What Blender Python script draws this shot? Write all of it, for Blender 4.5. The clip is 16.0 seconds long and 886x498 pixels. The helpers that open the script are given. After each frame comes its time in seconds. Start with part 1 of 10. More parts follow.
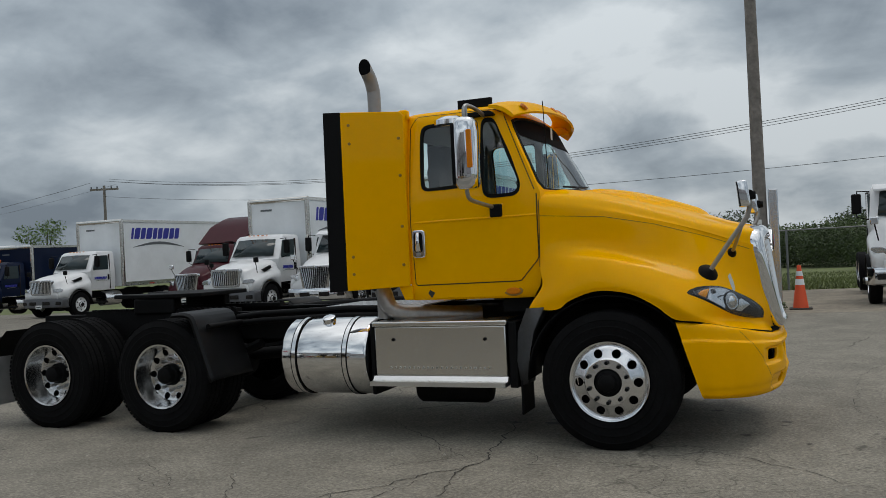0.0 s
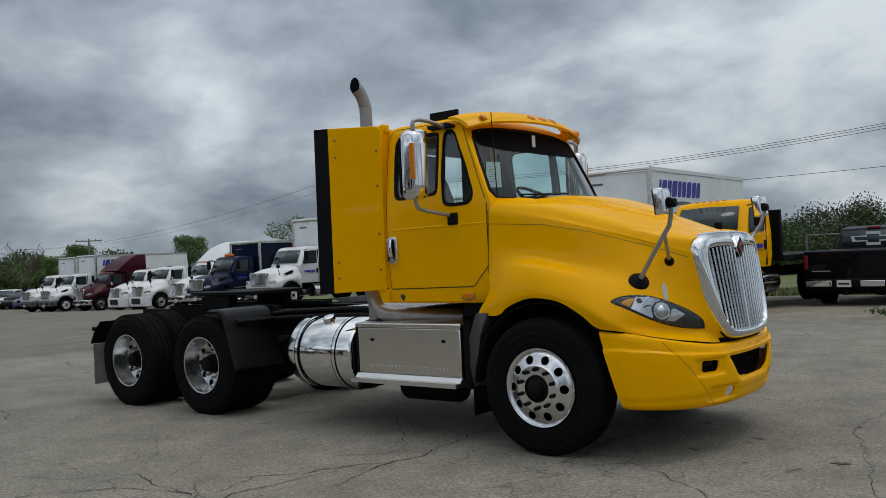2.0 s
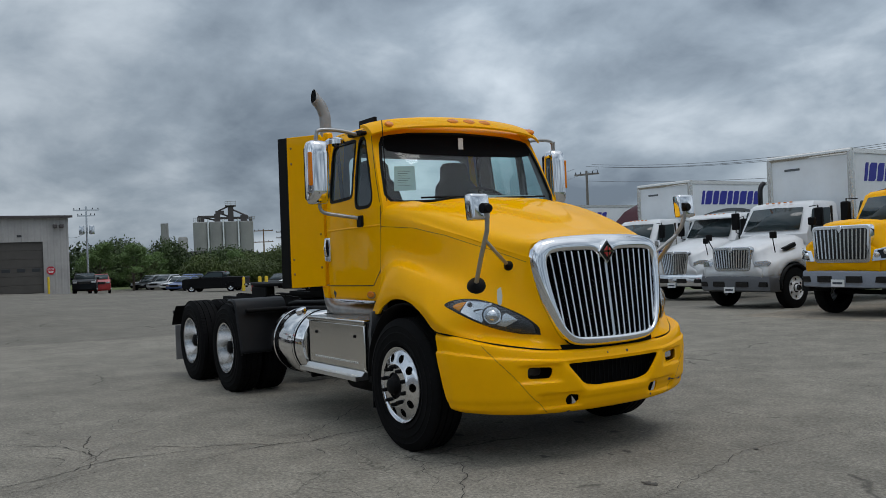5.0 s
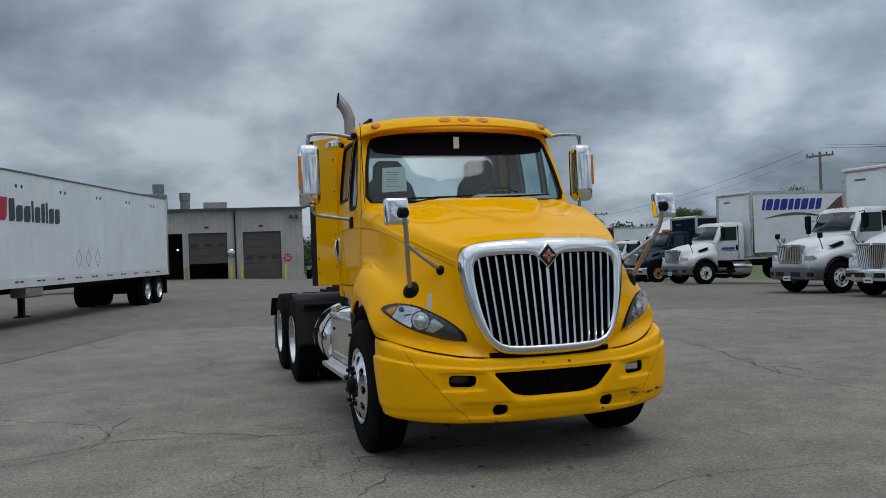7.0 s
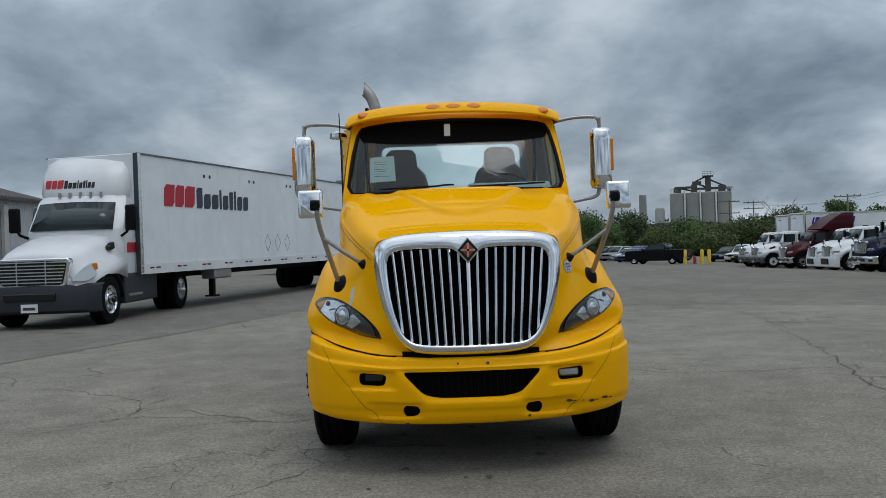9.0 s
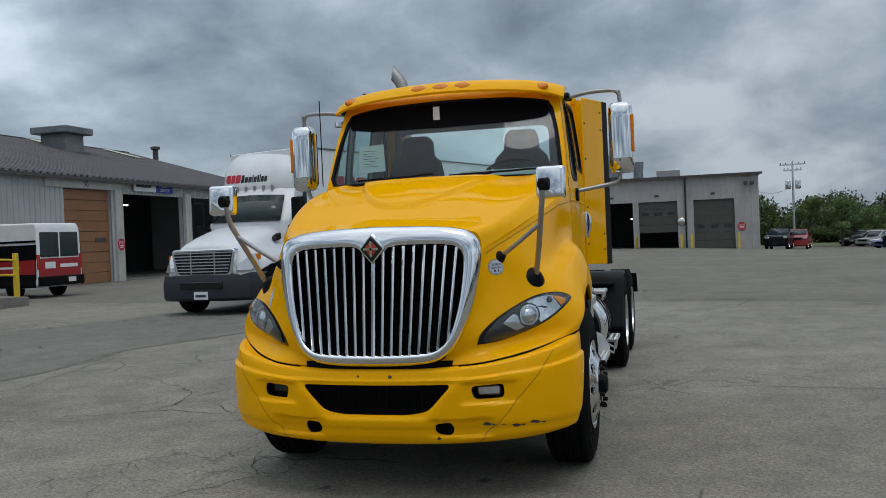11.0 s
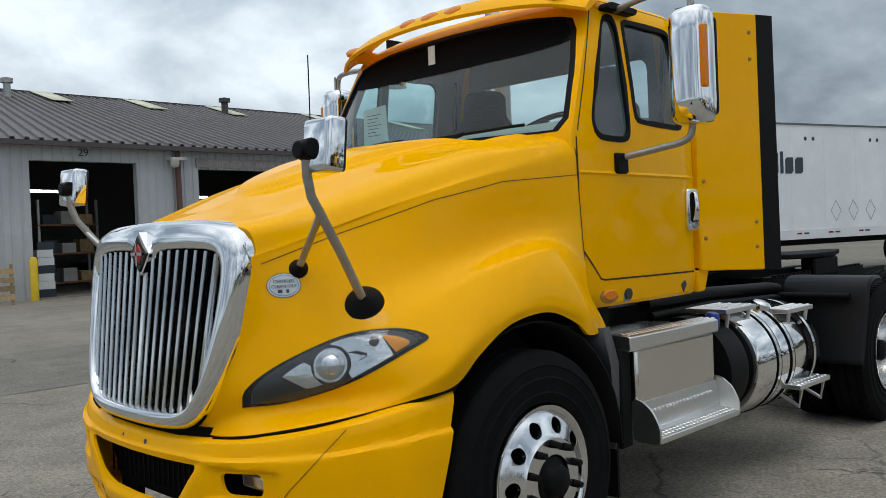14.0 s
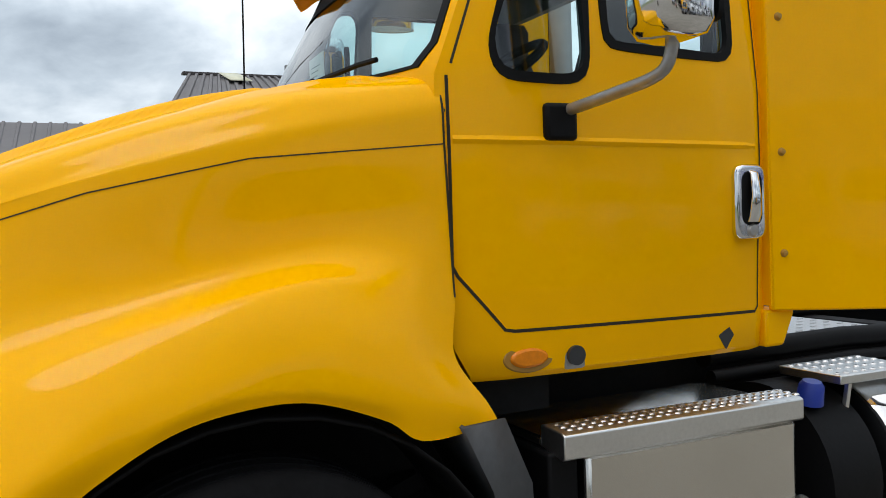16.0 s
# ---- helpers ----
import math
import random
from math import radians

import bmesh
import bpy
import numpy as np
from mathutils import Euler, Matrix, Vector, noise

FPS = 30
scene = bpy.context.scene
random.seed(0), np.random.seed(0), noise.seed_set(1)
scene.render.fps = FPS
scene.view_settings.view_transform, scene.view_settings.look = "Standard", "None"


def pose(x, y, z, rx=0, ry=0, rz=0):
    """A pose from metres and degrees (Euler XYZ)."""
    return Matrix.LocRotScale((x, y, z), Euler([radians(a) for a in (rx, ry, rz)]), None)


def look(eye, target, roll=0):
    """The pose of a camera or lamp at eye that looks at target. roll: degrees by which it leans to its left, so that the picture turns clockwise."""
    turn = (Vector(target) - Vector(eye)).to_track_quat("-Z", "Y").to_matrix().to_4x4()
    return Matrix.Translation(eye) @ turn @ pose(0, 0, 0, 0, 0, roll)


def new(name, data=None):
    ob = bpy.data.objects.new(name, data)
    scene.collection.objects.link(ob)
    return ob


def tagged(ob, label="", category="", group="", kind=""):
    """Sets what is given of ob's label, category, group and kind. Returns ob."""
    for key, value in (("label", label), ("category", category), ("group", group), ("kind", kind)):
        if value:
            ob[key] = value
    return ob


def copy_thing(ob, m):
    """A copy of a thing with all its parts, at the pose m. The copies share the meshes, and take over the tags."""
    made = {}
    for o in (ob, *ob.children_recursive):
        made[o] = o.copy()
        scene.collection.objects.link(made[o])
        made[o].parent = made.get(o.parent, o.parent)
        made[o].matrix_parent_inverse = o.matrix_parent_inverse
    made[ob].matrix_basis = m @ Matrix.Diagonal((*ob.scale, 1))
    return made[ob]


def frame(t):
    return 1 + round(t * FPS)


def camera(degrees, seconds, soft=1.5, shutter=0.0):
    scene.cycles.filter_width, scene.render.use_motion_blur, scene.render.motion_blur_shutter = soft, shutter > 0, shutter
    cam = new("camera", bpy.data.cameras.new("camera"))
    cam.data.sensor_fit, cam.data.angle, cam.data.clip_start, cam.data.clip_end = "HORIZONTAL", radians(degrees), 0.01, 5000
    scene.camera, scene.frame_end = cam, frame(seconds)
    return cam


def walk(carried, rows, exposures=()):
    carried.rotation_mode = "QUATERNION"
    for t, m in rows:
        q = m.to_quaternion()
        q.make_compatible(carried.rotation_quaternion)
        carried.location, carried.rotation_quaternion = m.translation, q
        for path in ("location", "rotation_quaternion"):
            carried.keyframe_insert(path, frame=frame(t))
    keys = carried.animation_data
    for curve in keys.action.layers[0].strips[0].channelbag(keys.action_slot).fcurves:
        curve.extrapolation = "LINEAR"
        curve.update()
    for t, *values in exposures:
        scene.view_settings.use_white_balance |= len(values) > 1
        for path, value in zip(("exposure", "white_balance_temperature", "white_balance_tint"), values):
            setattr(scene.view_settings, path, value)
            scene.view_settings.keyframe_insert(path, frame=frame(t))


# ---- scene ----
cam = camera(54.5, 16.0, soft=0.85)
PATH = [
    (0, (1.235, -7.268, 1.49), (0.491, -5.412, 1.496), -2.8),
    (0.5, (1.786, -7.106, 1.502), (0.907, -5.309, 1.507), -3.0),
    (1, (2.326, -6.926, 1.496), (1.318, -5.199, 1.509), -2.8),
    (1.5, (2.813, -6.691, 1.491), (1.689, -5.037, 1.509), -2.5),
    (2, (3.327, -6.468, 1.492), (2.1, -4.889, 1.508), -2.7),
    (2.5, (3.751, -6.162, 1.487), (2.424, -4.666, 1.503), -2.7),
    (3, (4.221, -5.866, 1.488), (2.799, -4.46, 1.503), -2.6),
    (3.5, (4.641, -5.545, 1.485), (3.157, -4.205, 1.495), -2.4),
    (6, (6.165, -3.445, 1.487), (4.359, -2.584, 1.493), -2.4),
    (6.5, (6.344, -2.945, 1.522), (4.482, -2.214, 1.522), -2.4),
    (7, (6.522, -2.425, 1.523), (4.612, -1.832, 1.524), -2.2),
    (7.5, (6.593, -1.895, 1.525), (4.645, -1.445, 1.518), -2.2),
    (8, (6.671, -1.344, 1.506), (4.695, -1.034, 1.494), -1.9),
    (8.5, (6.67, -0.814, 1.496), (4.678, -0.638, 1.477), -1.8),
    (9, (6.622, -0.274, 1.513), (4.622, -0.232, 1.496), -1.9),
    (11.5, (5.355, 2.073, 1.51), (3.474, 1.394, 1.478), -2.5),
    (12, (4.901, 2.426, 1.509), (3.087, 1.585, 1.477), -2.6),
    (12.5, (4.368, 2.71, 1.518), (2.634, 1.715, 1.485), -2.5),
    (13, (3.827, 2.97, 1.509), (2.185, 1.829, 1.477), -2.7),
    (13.5, (3.246, 3.123, 1.492), (1.715, 1.837, 1.455), -3.0),
    (14, (2.679, 3.262, 1.484), (1.267, 1.846, 1.449), -2.4),
    (14.5, (2.116, 3.289, 1.467), (0.838, 1.751, 1.428), -1.9),
    (15, (1.546, 3.255, 1.481), (0.407, 1.611, 1.434), -2.0),
    (15.5, (0.972, 3.139, 1.506), (-0.016, 1.401, 1.455), -2.4),
    (16, (0.423, 2.902, 1.529), (-0.424, 1.091, 1.467), -1.9),
]
walk(cam, [(t, look(eye, target, roll)) for t, eye, target, roll in PATH],
     exposures=[(0, -0.08, 6800, 10), (3.5, -0.03, 6450, 10), (6.5, -0.09, 6300, 10), (9, -0.02, 6250, 9), (11.5, -0.01, 6350, 9), (13, 0.17, 6550, 9), (14, 0.28, 6600, 9), (15, 0.42, 6650, 10), (16, 0.50, 6700, 11)])

from mathutils.bvhtree import BVHTree

# ---- world and light ----
world = bpy.data.worlds.new("overcast_sky")
scene.world = world
world.use_nodes = True
wt = world.node_tree
wt.nodes.clear()


def wnode(kind, **kw):
    n = wt.nodes.new(kind)
    for k, v in kw.items():
        if k == "ins":
            for i, x in v.items():
                n.inputs[i].default_value = x
        elif k == "operation":
            n.operation = v
        elif k == "blend_type":
            n.blend_type = v
        elif k == "data_type":
            n.data_type = v
    return n


def cloudy_sky():
    link = wt.links.new
    out = wnode("ShaderNodeOutputWorld")
    bg = wnode("ShaderNodeBackground", ins={1: 1.0})
    sky = wnode("ShaderNodeTexSky")
    sky.sky_type, sky.sun_disc = "NISHITA", False
    sky.sun_elevation, sky.sun_rotation = radians(70), radians(56)
    coord = wnode("ShaderNodeTexCoord")
    sep = wnode("ShaderNodeSeparateXYZ")
    link(coord.outputs["Generated"], sep.inputs[0])
    up = wnode("ShaderNodeMath", operation="MAXIMUM", ins={1: 0.0})
    link(sep.outputs[2], up.inputs[0])
    den = wnode("ShaderNodeMath", operation="ADD", ins={1: 0.42})
    link(up.outputs[0], den.inputs[0])
    px = wnode("ShaderNodeMath", operation="DIVIDE")
    py = wnode("ShaderNodeMath", operation="DIVIDE")
    link(sep.outputs[0], px.inputs[0]), link(den.outputs[0], px.inputs[1])
    link(sep.outputs[1], py.inputs[0]), link(den.outputs[0], py.inputs[1])
    flat = wnode("ShaderNodeCombineXYZ", ins={2: 1.9})
    link(px.outputs[0], flat.inputs[0]), link(py.outputs[0], flat.inputs[1])
    # large cloud banks and smaller billows
    n1 = wnode("ShaderNodeTexNoise", ins={"Scale": 2.5, "Detail": 7.0, "Roughness": 0.52, "Distortion": 0.18})
    n2 = wnode("ShaderNodeTexNoise", ins={"Scale": 0.85, "Detail": 3.0, "Roughness": 0.5, "Distortion": 0.2})
    link(flat.outputs[0], n1.inputs["Vector"]), link(flat.outputs[0], n2.inputs["Vector"])
    mix = wnode("ShaderNodeMix", data_type="FLOAT", ins={0: 0.36})
    link(n1.outputs["Fac"], mix.inputs[2]), link(n2.outputs["Fac"], mix.inputs[3])
    n3 = wnode("ShaderNodeTexNoise", ins={"Scale": 5.5, "Detail": 6.0, "Roughness": 0.55, "Distortion": 0.5})
    link(flat.outputs[0], n3.inputs["Vector"])
    fine = wnode("ShaderNodeMapRange", ins={1: 0.3, 2: 0.7, 3: -0.035, 4: 0.035})
    link(n3.outputs["Fac"], fine.inputs[0])
    total = wnode("ShaderNodeMath", operation="ADD")
    link(mix.outputs[0], total.inputs[0]), link(fine.outputs[0], total.inputs[1])
    ramp = wnode("ShaderNodeValToRGB")
    el = ramp.color_ramp.elements
    el[0].position, el[0].color = 0.37, (0.20, 0.25, 0.31, 1)
    el[1].position, el[1].color = 0.605, (0.70, 0.78, 0.85, 1)
    mid = el.new(0.49)
    mid.color = (0.40, 0.475, 0.55, 1)
    link(total.outputs[0], ramp.inputs[0])
    # thinner, brighter cloud towards one side of the sky
    side = wnode("ShaderNodeVectorMath", operation="DOT_PRODUCT")
    side.inputs[1].default_value = (0.12, 0.06, 0.99)
    link(coord.outputs["Generated"], side.inputs[0])
    glow = wnode("ShaderNodeMapRange", ins={1: 0.50, 2: 1.0, 3: 0.0, 4: 0.6})
    link(side.outputs["Value"], glow.inputs[0])
    bright = wnode("ShaderNodeMix", data_type="RGBA")
    link(glow.outputs[0], bright.inputs[0]), link(ramp.outputs[0], bright.inputs[6])
    bright.inputs[7].default_value = (1.36, 1.39, 1.44, 1)
    # the cloud is thinner over the trailer's side of the yard
    tilt = wnode("ShaderNodeVectorMath", operation="DOT_PRODUCT")
    tilt.inputs[1].default_value = (-0.5, -0.87, 0.0)
    link(coord.outputs["Generated"], tilt.inputs[0])
    thin = wnode("ShaderNodeMapRange", ins={1: -0.9, 2: 0.9, 3: 0.84, 4: 0.99})
    link(tilt.outputs["Value"], thin.inputs[0])
    even = wnode("ShaderNodeMix", data_type="RGBA", blend_type="MULTIPLY", ins={0: 1.0})
    link(bright.outputs[2], even.inputs[6]), link(thin.outputs[0], even.inputs[7])
    # a heavy bank lies low over the far row of trucks
    bank = wnode("ShaderNodeVectorMath", operation="DOT_PRODUCT")
    bank.inputs[1].default_value = (-0.98, -0.06, 0.18)
    link(coord.outputs["Generated"], bank.inputs[0])
    heavy = wnode("ShaderNodeMapRange", ins={1: 0.78, 2: 0.97, 3: 1.0, 4: 0.74})
    link(bank.outputs["Value"], heavy.inputs[0])
    low = wnode("ShaderNodeMix", data_type="RGBA", blend_type="MULTIPLY", ins={0: 1.0})
    link(even.outputs[2], low.inputs[6]), link(heavy.outputs[0], low.inputs[7])
    # the cloud thickens towards the horizon
    depth = wnode("ShaderNodeMapRange", ins={1: 0.02, 2: 0.32, 3: 0.90, 4: 1.20})
    link(sep.outputs[2], depth.inputs[0])
    layer = wnode("ShaderNodeMix", data_type="RGBA", blend_type="MULTIPLY", ins={0: 1.0})
    link(low.outputs[2], layer.inputs[6]), link(depth.outputs[0], layer.inputs[7])
    # a veil of blue sky light behind the cloud
    blend = wnode("ShaderNodeMix", data_type="RGBA", ins={0: 0.03})
    scale = wnode("ShaderNodeMix", data_type="RGBA", blend_type="MULTIPLY", ins={0: 1.0})
    scale.inputs[7].default_value = (0.1, 0.1, 0.1, 1)
    link(sky.outputs[0], scale.inputs[6])
    link(layer.outputs[2], blend.inputs[6]), link(scale.outputs[2], blend.inputs[7])
    link(blend.outputs[2], bg.inputs[0]), link(bg.outputs[0], out.inputs[0])


cloudy_sky()
sun = new("sun", bpy.data.lights.new("sun", "SUN"))
sun.data.energy, sun.data.angle, sun.data.color = 0.6, radians(25), (1.0, 0.98, 0.95)
sun.matrix_world = look((6, 3, 20), (0, -1, 0))

# ---- materials ----


def material(name, color, rough=0.5, metal=0.0, coat=0.0, grain=0.0, scale=40.0, stain=0.0, stain_scale=3.0, bump=0.0, vary=0.0, rvar=0.0, spec=0.5, emit=0.0):
    """A painted, metal, rubber or stone surface: base colour with fine grain, broad stains, relief and change from piece to piece."""
    m = bpy.data.materials.new(name)
    m.use_nodes = True
    t = m.node_tree
    b = t.nodes["Principled BSDF"]
    b.inputs["Base Color"].default_value = (*color, 1)
    b.inputs["Roughness"].default_value, b.inputs["Metallic"].default_value = rough, metal
    b.inputs["Coat Weight"].default_value, b.inputs["Coat Roughness"].default_value, b.inputs["Coat IOR"].default_value = coat, 0.05, 1.38
    b.inputs["Specular IOR Level"].default_value = spec
    if emit:
        b.inputs["Emission Color"].default_value, b.inputs["Emission Strength"].default_value = (*color, 1), emit
    c = t.nodes.new("ShaderNodeTexCoord")
    last = None

    def noise_node(s, d=5.0):
        n = t.nodes.new("ShaderNodeTexNoise")
        n.inputs["Scale"].default_value, n.inputs["Detail"].default_value, n.inputs["Roughness"].default_value = s, d, 0.6
        t.links.new(c.outputs["Object"], n.inputs["Vector"])
        return n

    def darken(fac_socket, amount, lo, hi):
        nonlocal last
        r = t.nodes.new("ShaderNodeMapRange")
        r.inputs[1].default_value, r.inputs[2].default_value = lo, hi
        r.inputs[3].default_value, r.inputs[4].default_value = 1 - amount, 1 + amount * 0.6
        t.links.new(fac_socket, r.inputs[0])
        x = t.nodes.new("ShaderNodeMix")
        x.data_type, x.blend_type = "RGBA", "MULTIPLY"
        x.inputs[0].default_value = 1.0
        if last:
            t.links.new(last, x.inputs[6])
        else:
            x.inputs[6].default_value = (*color, 1)
        t.links.new(r.outputs[0], x.inputs[7])
        last = x.outputs[2]

    if grain:
        g = noise_node(scale)
        darken(g.outputs["Fac"], grain, 0.3, 0.7)
    if stain:
        s = noise_node(stain_scale, 6.0)
        darken(s.outputs["Fac"], stain, 0.3, 0.7)
    if vary:
        o = t.nodes.new("ShaderNodeObjectInfo")
        darken(o.outputs["Random"], vary, 0.0, 1.0)
    if last:
        t.links.new(last, b.inputs["Base Color"])
    if rvar:
        n = noise_node(stain_scale * 2, 5.0)
        r = t.nodes.new("ShaderNodeMapRange")
        r.inputs[1].default_value, r.inputs[2].default_value = 0.3, 0.7
        r.inputs[3].default_value, r.inputs[4].default_value = max(0.02, rough - rvar), min(1, rough + rvar)
        t.links.new(n.outputs["Fac"], r.inputs[0])
        t.links.new(r.outputs[0], b.inputs["Roughness"])
    if bump:
        n = noise_node(scale, 4.0)
        bp = t.nodes.new("ShaderNodeBump")
        bp.inputs["Strength"].default_value, bp.inputs["Distance"].default_value = bump, 0.004
        t.links.new(n.outputs["Fac"], bp.inputs["Height"])
        t.links.new(bp.outputs[0], b.inputs["Normal"])
    return m


def glass(name, tint, gloss_rough=0.02, head_on=0.07):
    """Thin pane: tinted see-through with a mirror-like sheen at grazing angles."""
    m = bpy.data.materials.new(name)
    m.use_nodes = True
    t = m.node_tree
    t.nodes.clear()
    out = t.nodes.new("ShaderNodeOutputMaterial")
    tr = t.nodes.new("ShaderNodeBsdfTransparent")
    tr.inputs[0].default_value = (*tint, 1)
    gl = t.nodes.new("ShaderNodeBsdfGlossy")
    gl.inputs["Roughness"].default_value = gloss_rough
    lw = t.nodes.new("ShaderNodeLayerWeight")
    lw.inputs[0].default_value = 0.5
    pw = t.nodes.new("ShaderNodeMath")
    pw.operation = "POWER"
    pw.inputs[1].default_value = 4.0
    fr = t.nodes.new("ShaderNodeMapRange")
    fr.inputs[3].default_value, fr.inputs[4].default_value = head_on, 0.9
    t.links.new(lw.outputs["Facing"], pw.inputs[0])
    t.links.new(pw.outputs[0], fr.inputs[0])
    mx = t.nodes.new("ShaderNodeMixShader")
    t.links.new(fr.outputs[0], mx.inputs[0])
    t.links.new(tr.outputs[0], mx.inputs[1])
    t.links.new(gl.outputs[0], mx.inputs[2])
    t.links.new(mx.outputs[0], out.inputs[0])
    return m


YELLOW = material("yellow_paint", (0.95, 0.452, 0.0), 0.5, coat=0.42, spec=0.0, grain=0.02, scale=9, stain=0.03, stain_scale=1.3)
BLACK = material("black_plastic", (0.0045, 0.0045, 0.005), 0.55, spec=0.12, grain=0.2, scale=60, bump=0.15)
GLOSSBLACK = material("gloss_black", (0.006, 0.006, 0.007), 0.14, coat=0.25, spec=0.4)
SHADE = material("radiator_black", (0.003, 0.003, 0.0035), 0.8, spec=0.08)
FRAMEBLACK = material("chassis_black", (0.005, 0.005, 0.0055), 0.65, spec=0.12, grain=0.3, scale=30, stain=0.4, stain_scale=4, bump=0.2)
RUBBER = material("tyre_rubber", (0.0065, 0.0065, 0.007), 0.8, spec=0.08, grain=0.25, scale=50, stain=0.35, stain_scale=5, bump=0.3)
CHROME = material("chrome", (0.78, 0.79, 0.81), 0.06, 1.0, rvar=0.03, stain_scale=4)
BARCHROME = material("worn_bar_chrome", (0.74, 0.75, 0.76), 0.08, 1.0, rvar=0.04, stain_scale=4)
TANKALLOY = material("mirror_polished_alloy", (0.80, 0.80, 0.80), 0.075, 1.0, rvar=0.03, stain_scale=3)
STACKGREY = material("satin_grey_pipe", (0.36, 0.35, 0.34), 0.5, 0.7, grain=0.06, scale=20, stain=0.08, stain_scale=3)
TURNLENS = material("turn_lens", (0.85, 0.33, 0.035), 0.18, coat=0.3, spec=0.3, grain=0.12, scale=70)
BRASS = material("painted_rivet", (0.34, 0.17, 0.02), 0.5)
ALLOY = material("polished_alloy", (0.74, 0.75, 0.77), 0.16, 1.0, grain=0.06, scale=30, rvar=0.08, stain_scale=6)
BRUSHED = material("brushed_aluminium", (0.70, 0.68, 0.64), 0.20, 1.0, grain=0.02, scale=60, stain=0.03, stain_scale=2, rvar=0.05)
STEPALU = material("punched_step_aluminium", (0.74, 0.74, 0.73), 0.32, 1.0, grain=0.06, scale=80, stain=0.06, stain_scale=4)
FENDERBLACK = material("fender_plastic", (0.006, 0.0065, 0.008), 0.5, spec=0.25, grain=0.15, scale=40, stain=0.2, stain_scale=3)
TREADPLATE = material("tread_plate", (0.62, 0.62, 0.62), 0.38, 1.0, grain=0.15, scale=90, bump=0.4)
STEEL = material("dull_steel", (0.42, 0.41, 0.40), 0.42, 0.9, grain=0.15, scale=30, stain=0.15)
AMBER = material("amber_lens", (0.72, 0.21, 0.008), 0.2, coat=0.2, spec=0.2, grain=0.12, scale=80)
TAILRED = material("tail_lamp_red", (0.22, 0.008, 0.010), 0.25, coat=0.3)
RED = material("red_lens", (0.45, 0.02, 0.015), 0.2, coat=0.5)
LAMPGREY = material("lamp_silver", (0.62, 0.64, 0.66), 0.18, 0.9, grain=0.25, scale=60)
SMOKE = material("lamp_bezel", (0.028, 0.03, 0.034), 0.28, grain=0.2, scale=30)
LAMPBACK = material("lamp_bowl_grey", (0.055, 0.058, 0.063), 0.3, 0.3, grain=0.25, scale=30)
LAMPSILVER = material("lamp_reflector", (0.85, 0.86, 0.88), 0.12, 1.0, grain=0.12, scale=45, bump=0.5)
INTERIOR = material("interior_grey", (0.20, 0.205, 0.205), 0.7, grain=0.15, scale=60)
TRIMGREY = material("cab_trim_light", (0.42, 0.43, 0.42), 0.7, grain=0.1, scale=60)
PAPER = material("white_paper", (0.75, 0.76, 0.75), 0.7, grain=0.05)
BLUECAP = material("blue_plastic", (0.01, 0.035, 0.30), 0.35)
SEAM = material("panel_gap", (0.02, 0.012, 0.004), 0.8)
WINDOW = glass("clear_window", (0.66, 0.84, 0.84), head_on=0.10)
WINDSHIELD = glass("windshield_glass", (0.70, 0.88, 0.87), head_on=0.055)
LENS = glass("lamp_lens", (0.86, 0.88, 0.89), head_on=0.04)

# ---- mesh building ----


def bm_box(bm, a, b):
    """An upright box between two corners."""
    lo, hi = [min(p, q) for p, q in zip(a, b)], [max(p, q) for p, q in zip(a, b)]
    v = [bm.verts.new((x, y, z)) for x in (lo[0], hi[0]) for y in (lo[1], hi[1]) for z in (lo[2], hi[2])]
    for f in ((0, 1, 3, 2), (4, 6, 7, 5), (0, 4, 5, 1), (2, 3, 7, 6), (0, 2, 6, 4), (1, 5, 7, 3)):
        bm.faces.new([v[i] for i in f])
    return v


def boxed(*pairs):
    bm = bmesh.new()
    for a, b in pairs:
        bm_box(bm, a, b)
    return bm


def basis(d):
    d = Vector(d).normalized()
    u = d.orthogonal().normalized() if abs(d.z) > 0.99 else Vector((0, 0, 1)).cross(d).normalized()
    return d, u, d.cross(u)


def bm_loft(bm, rings, closed=True, caps=False):
    """Skin through rings of points."""
    rows = [[bm.verts.new(p) for p in r] for r in rings]
    n = len(rows[0])
    for a, b in zip(rows, rows[1:]):
        for i in range(n if closed else n - 1):
            j = (i + 1) % n
            bm.faces.new((a[i], a[j], b[j], b[i]))
    if caps:
        bm.faces.new(list(reversed(rows[0])))
        bm.faces.new(rows[-1])
    return rows


def bm_cyl(bm, p, q, r, r2=None, n=20, caps=True):
    p, q = Vector(p), Vector(q)
    _, u, v = basis(q - p)
    ring = lambda c, rad: [c + rad * (math.cos(2 * math.pi * i / n) * u + math.sin(2 * math.pi * i / n) * v) for i in range(n)]
    bm_loft(bm, [ring(p, r), ring(q, r if r2 is None else r2)], caps=caps)


def bm_lathe(bm, prof, origin, axis, n=48, close=False):
    """Turned shape: prof holds (radius, way along the axis)."""
    o = Vector(origin)
    d, u, v = basis(axis)
    rings = [[o + h * d + max(r, 1e-4) * (math.cos(2 * math.pi * i / n) * u + math.sin(2 * math.pi * i / n) * v) for i in range(n)] for r, h in prof]
    if close:
        rings.append(rings[0])
    bm_loft(bm, rings)
    if close:
        bmesh.ops.remove_doubles(bm, verts=bm.verts, dist=1e-5)


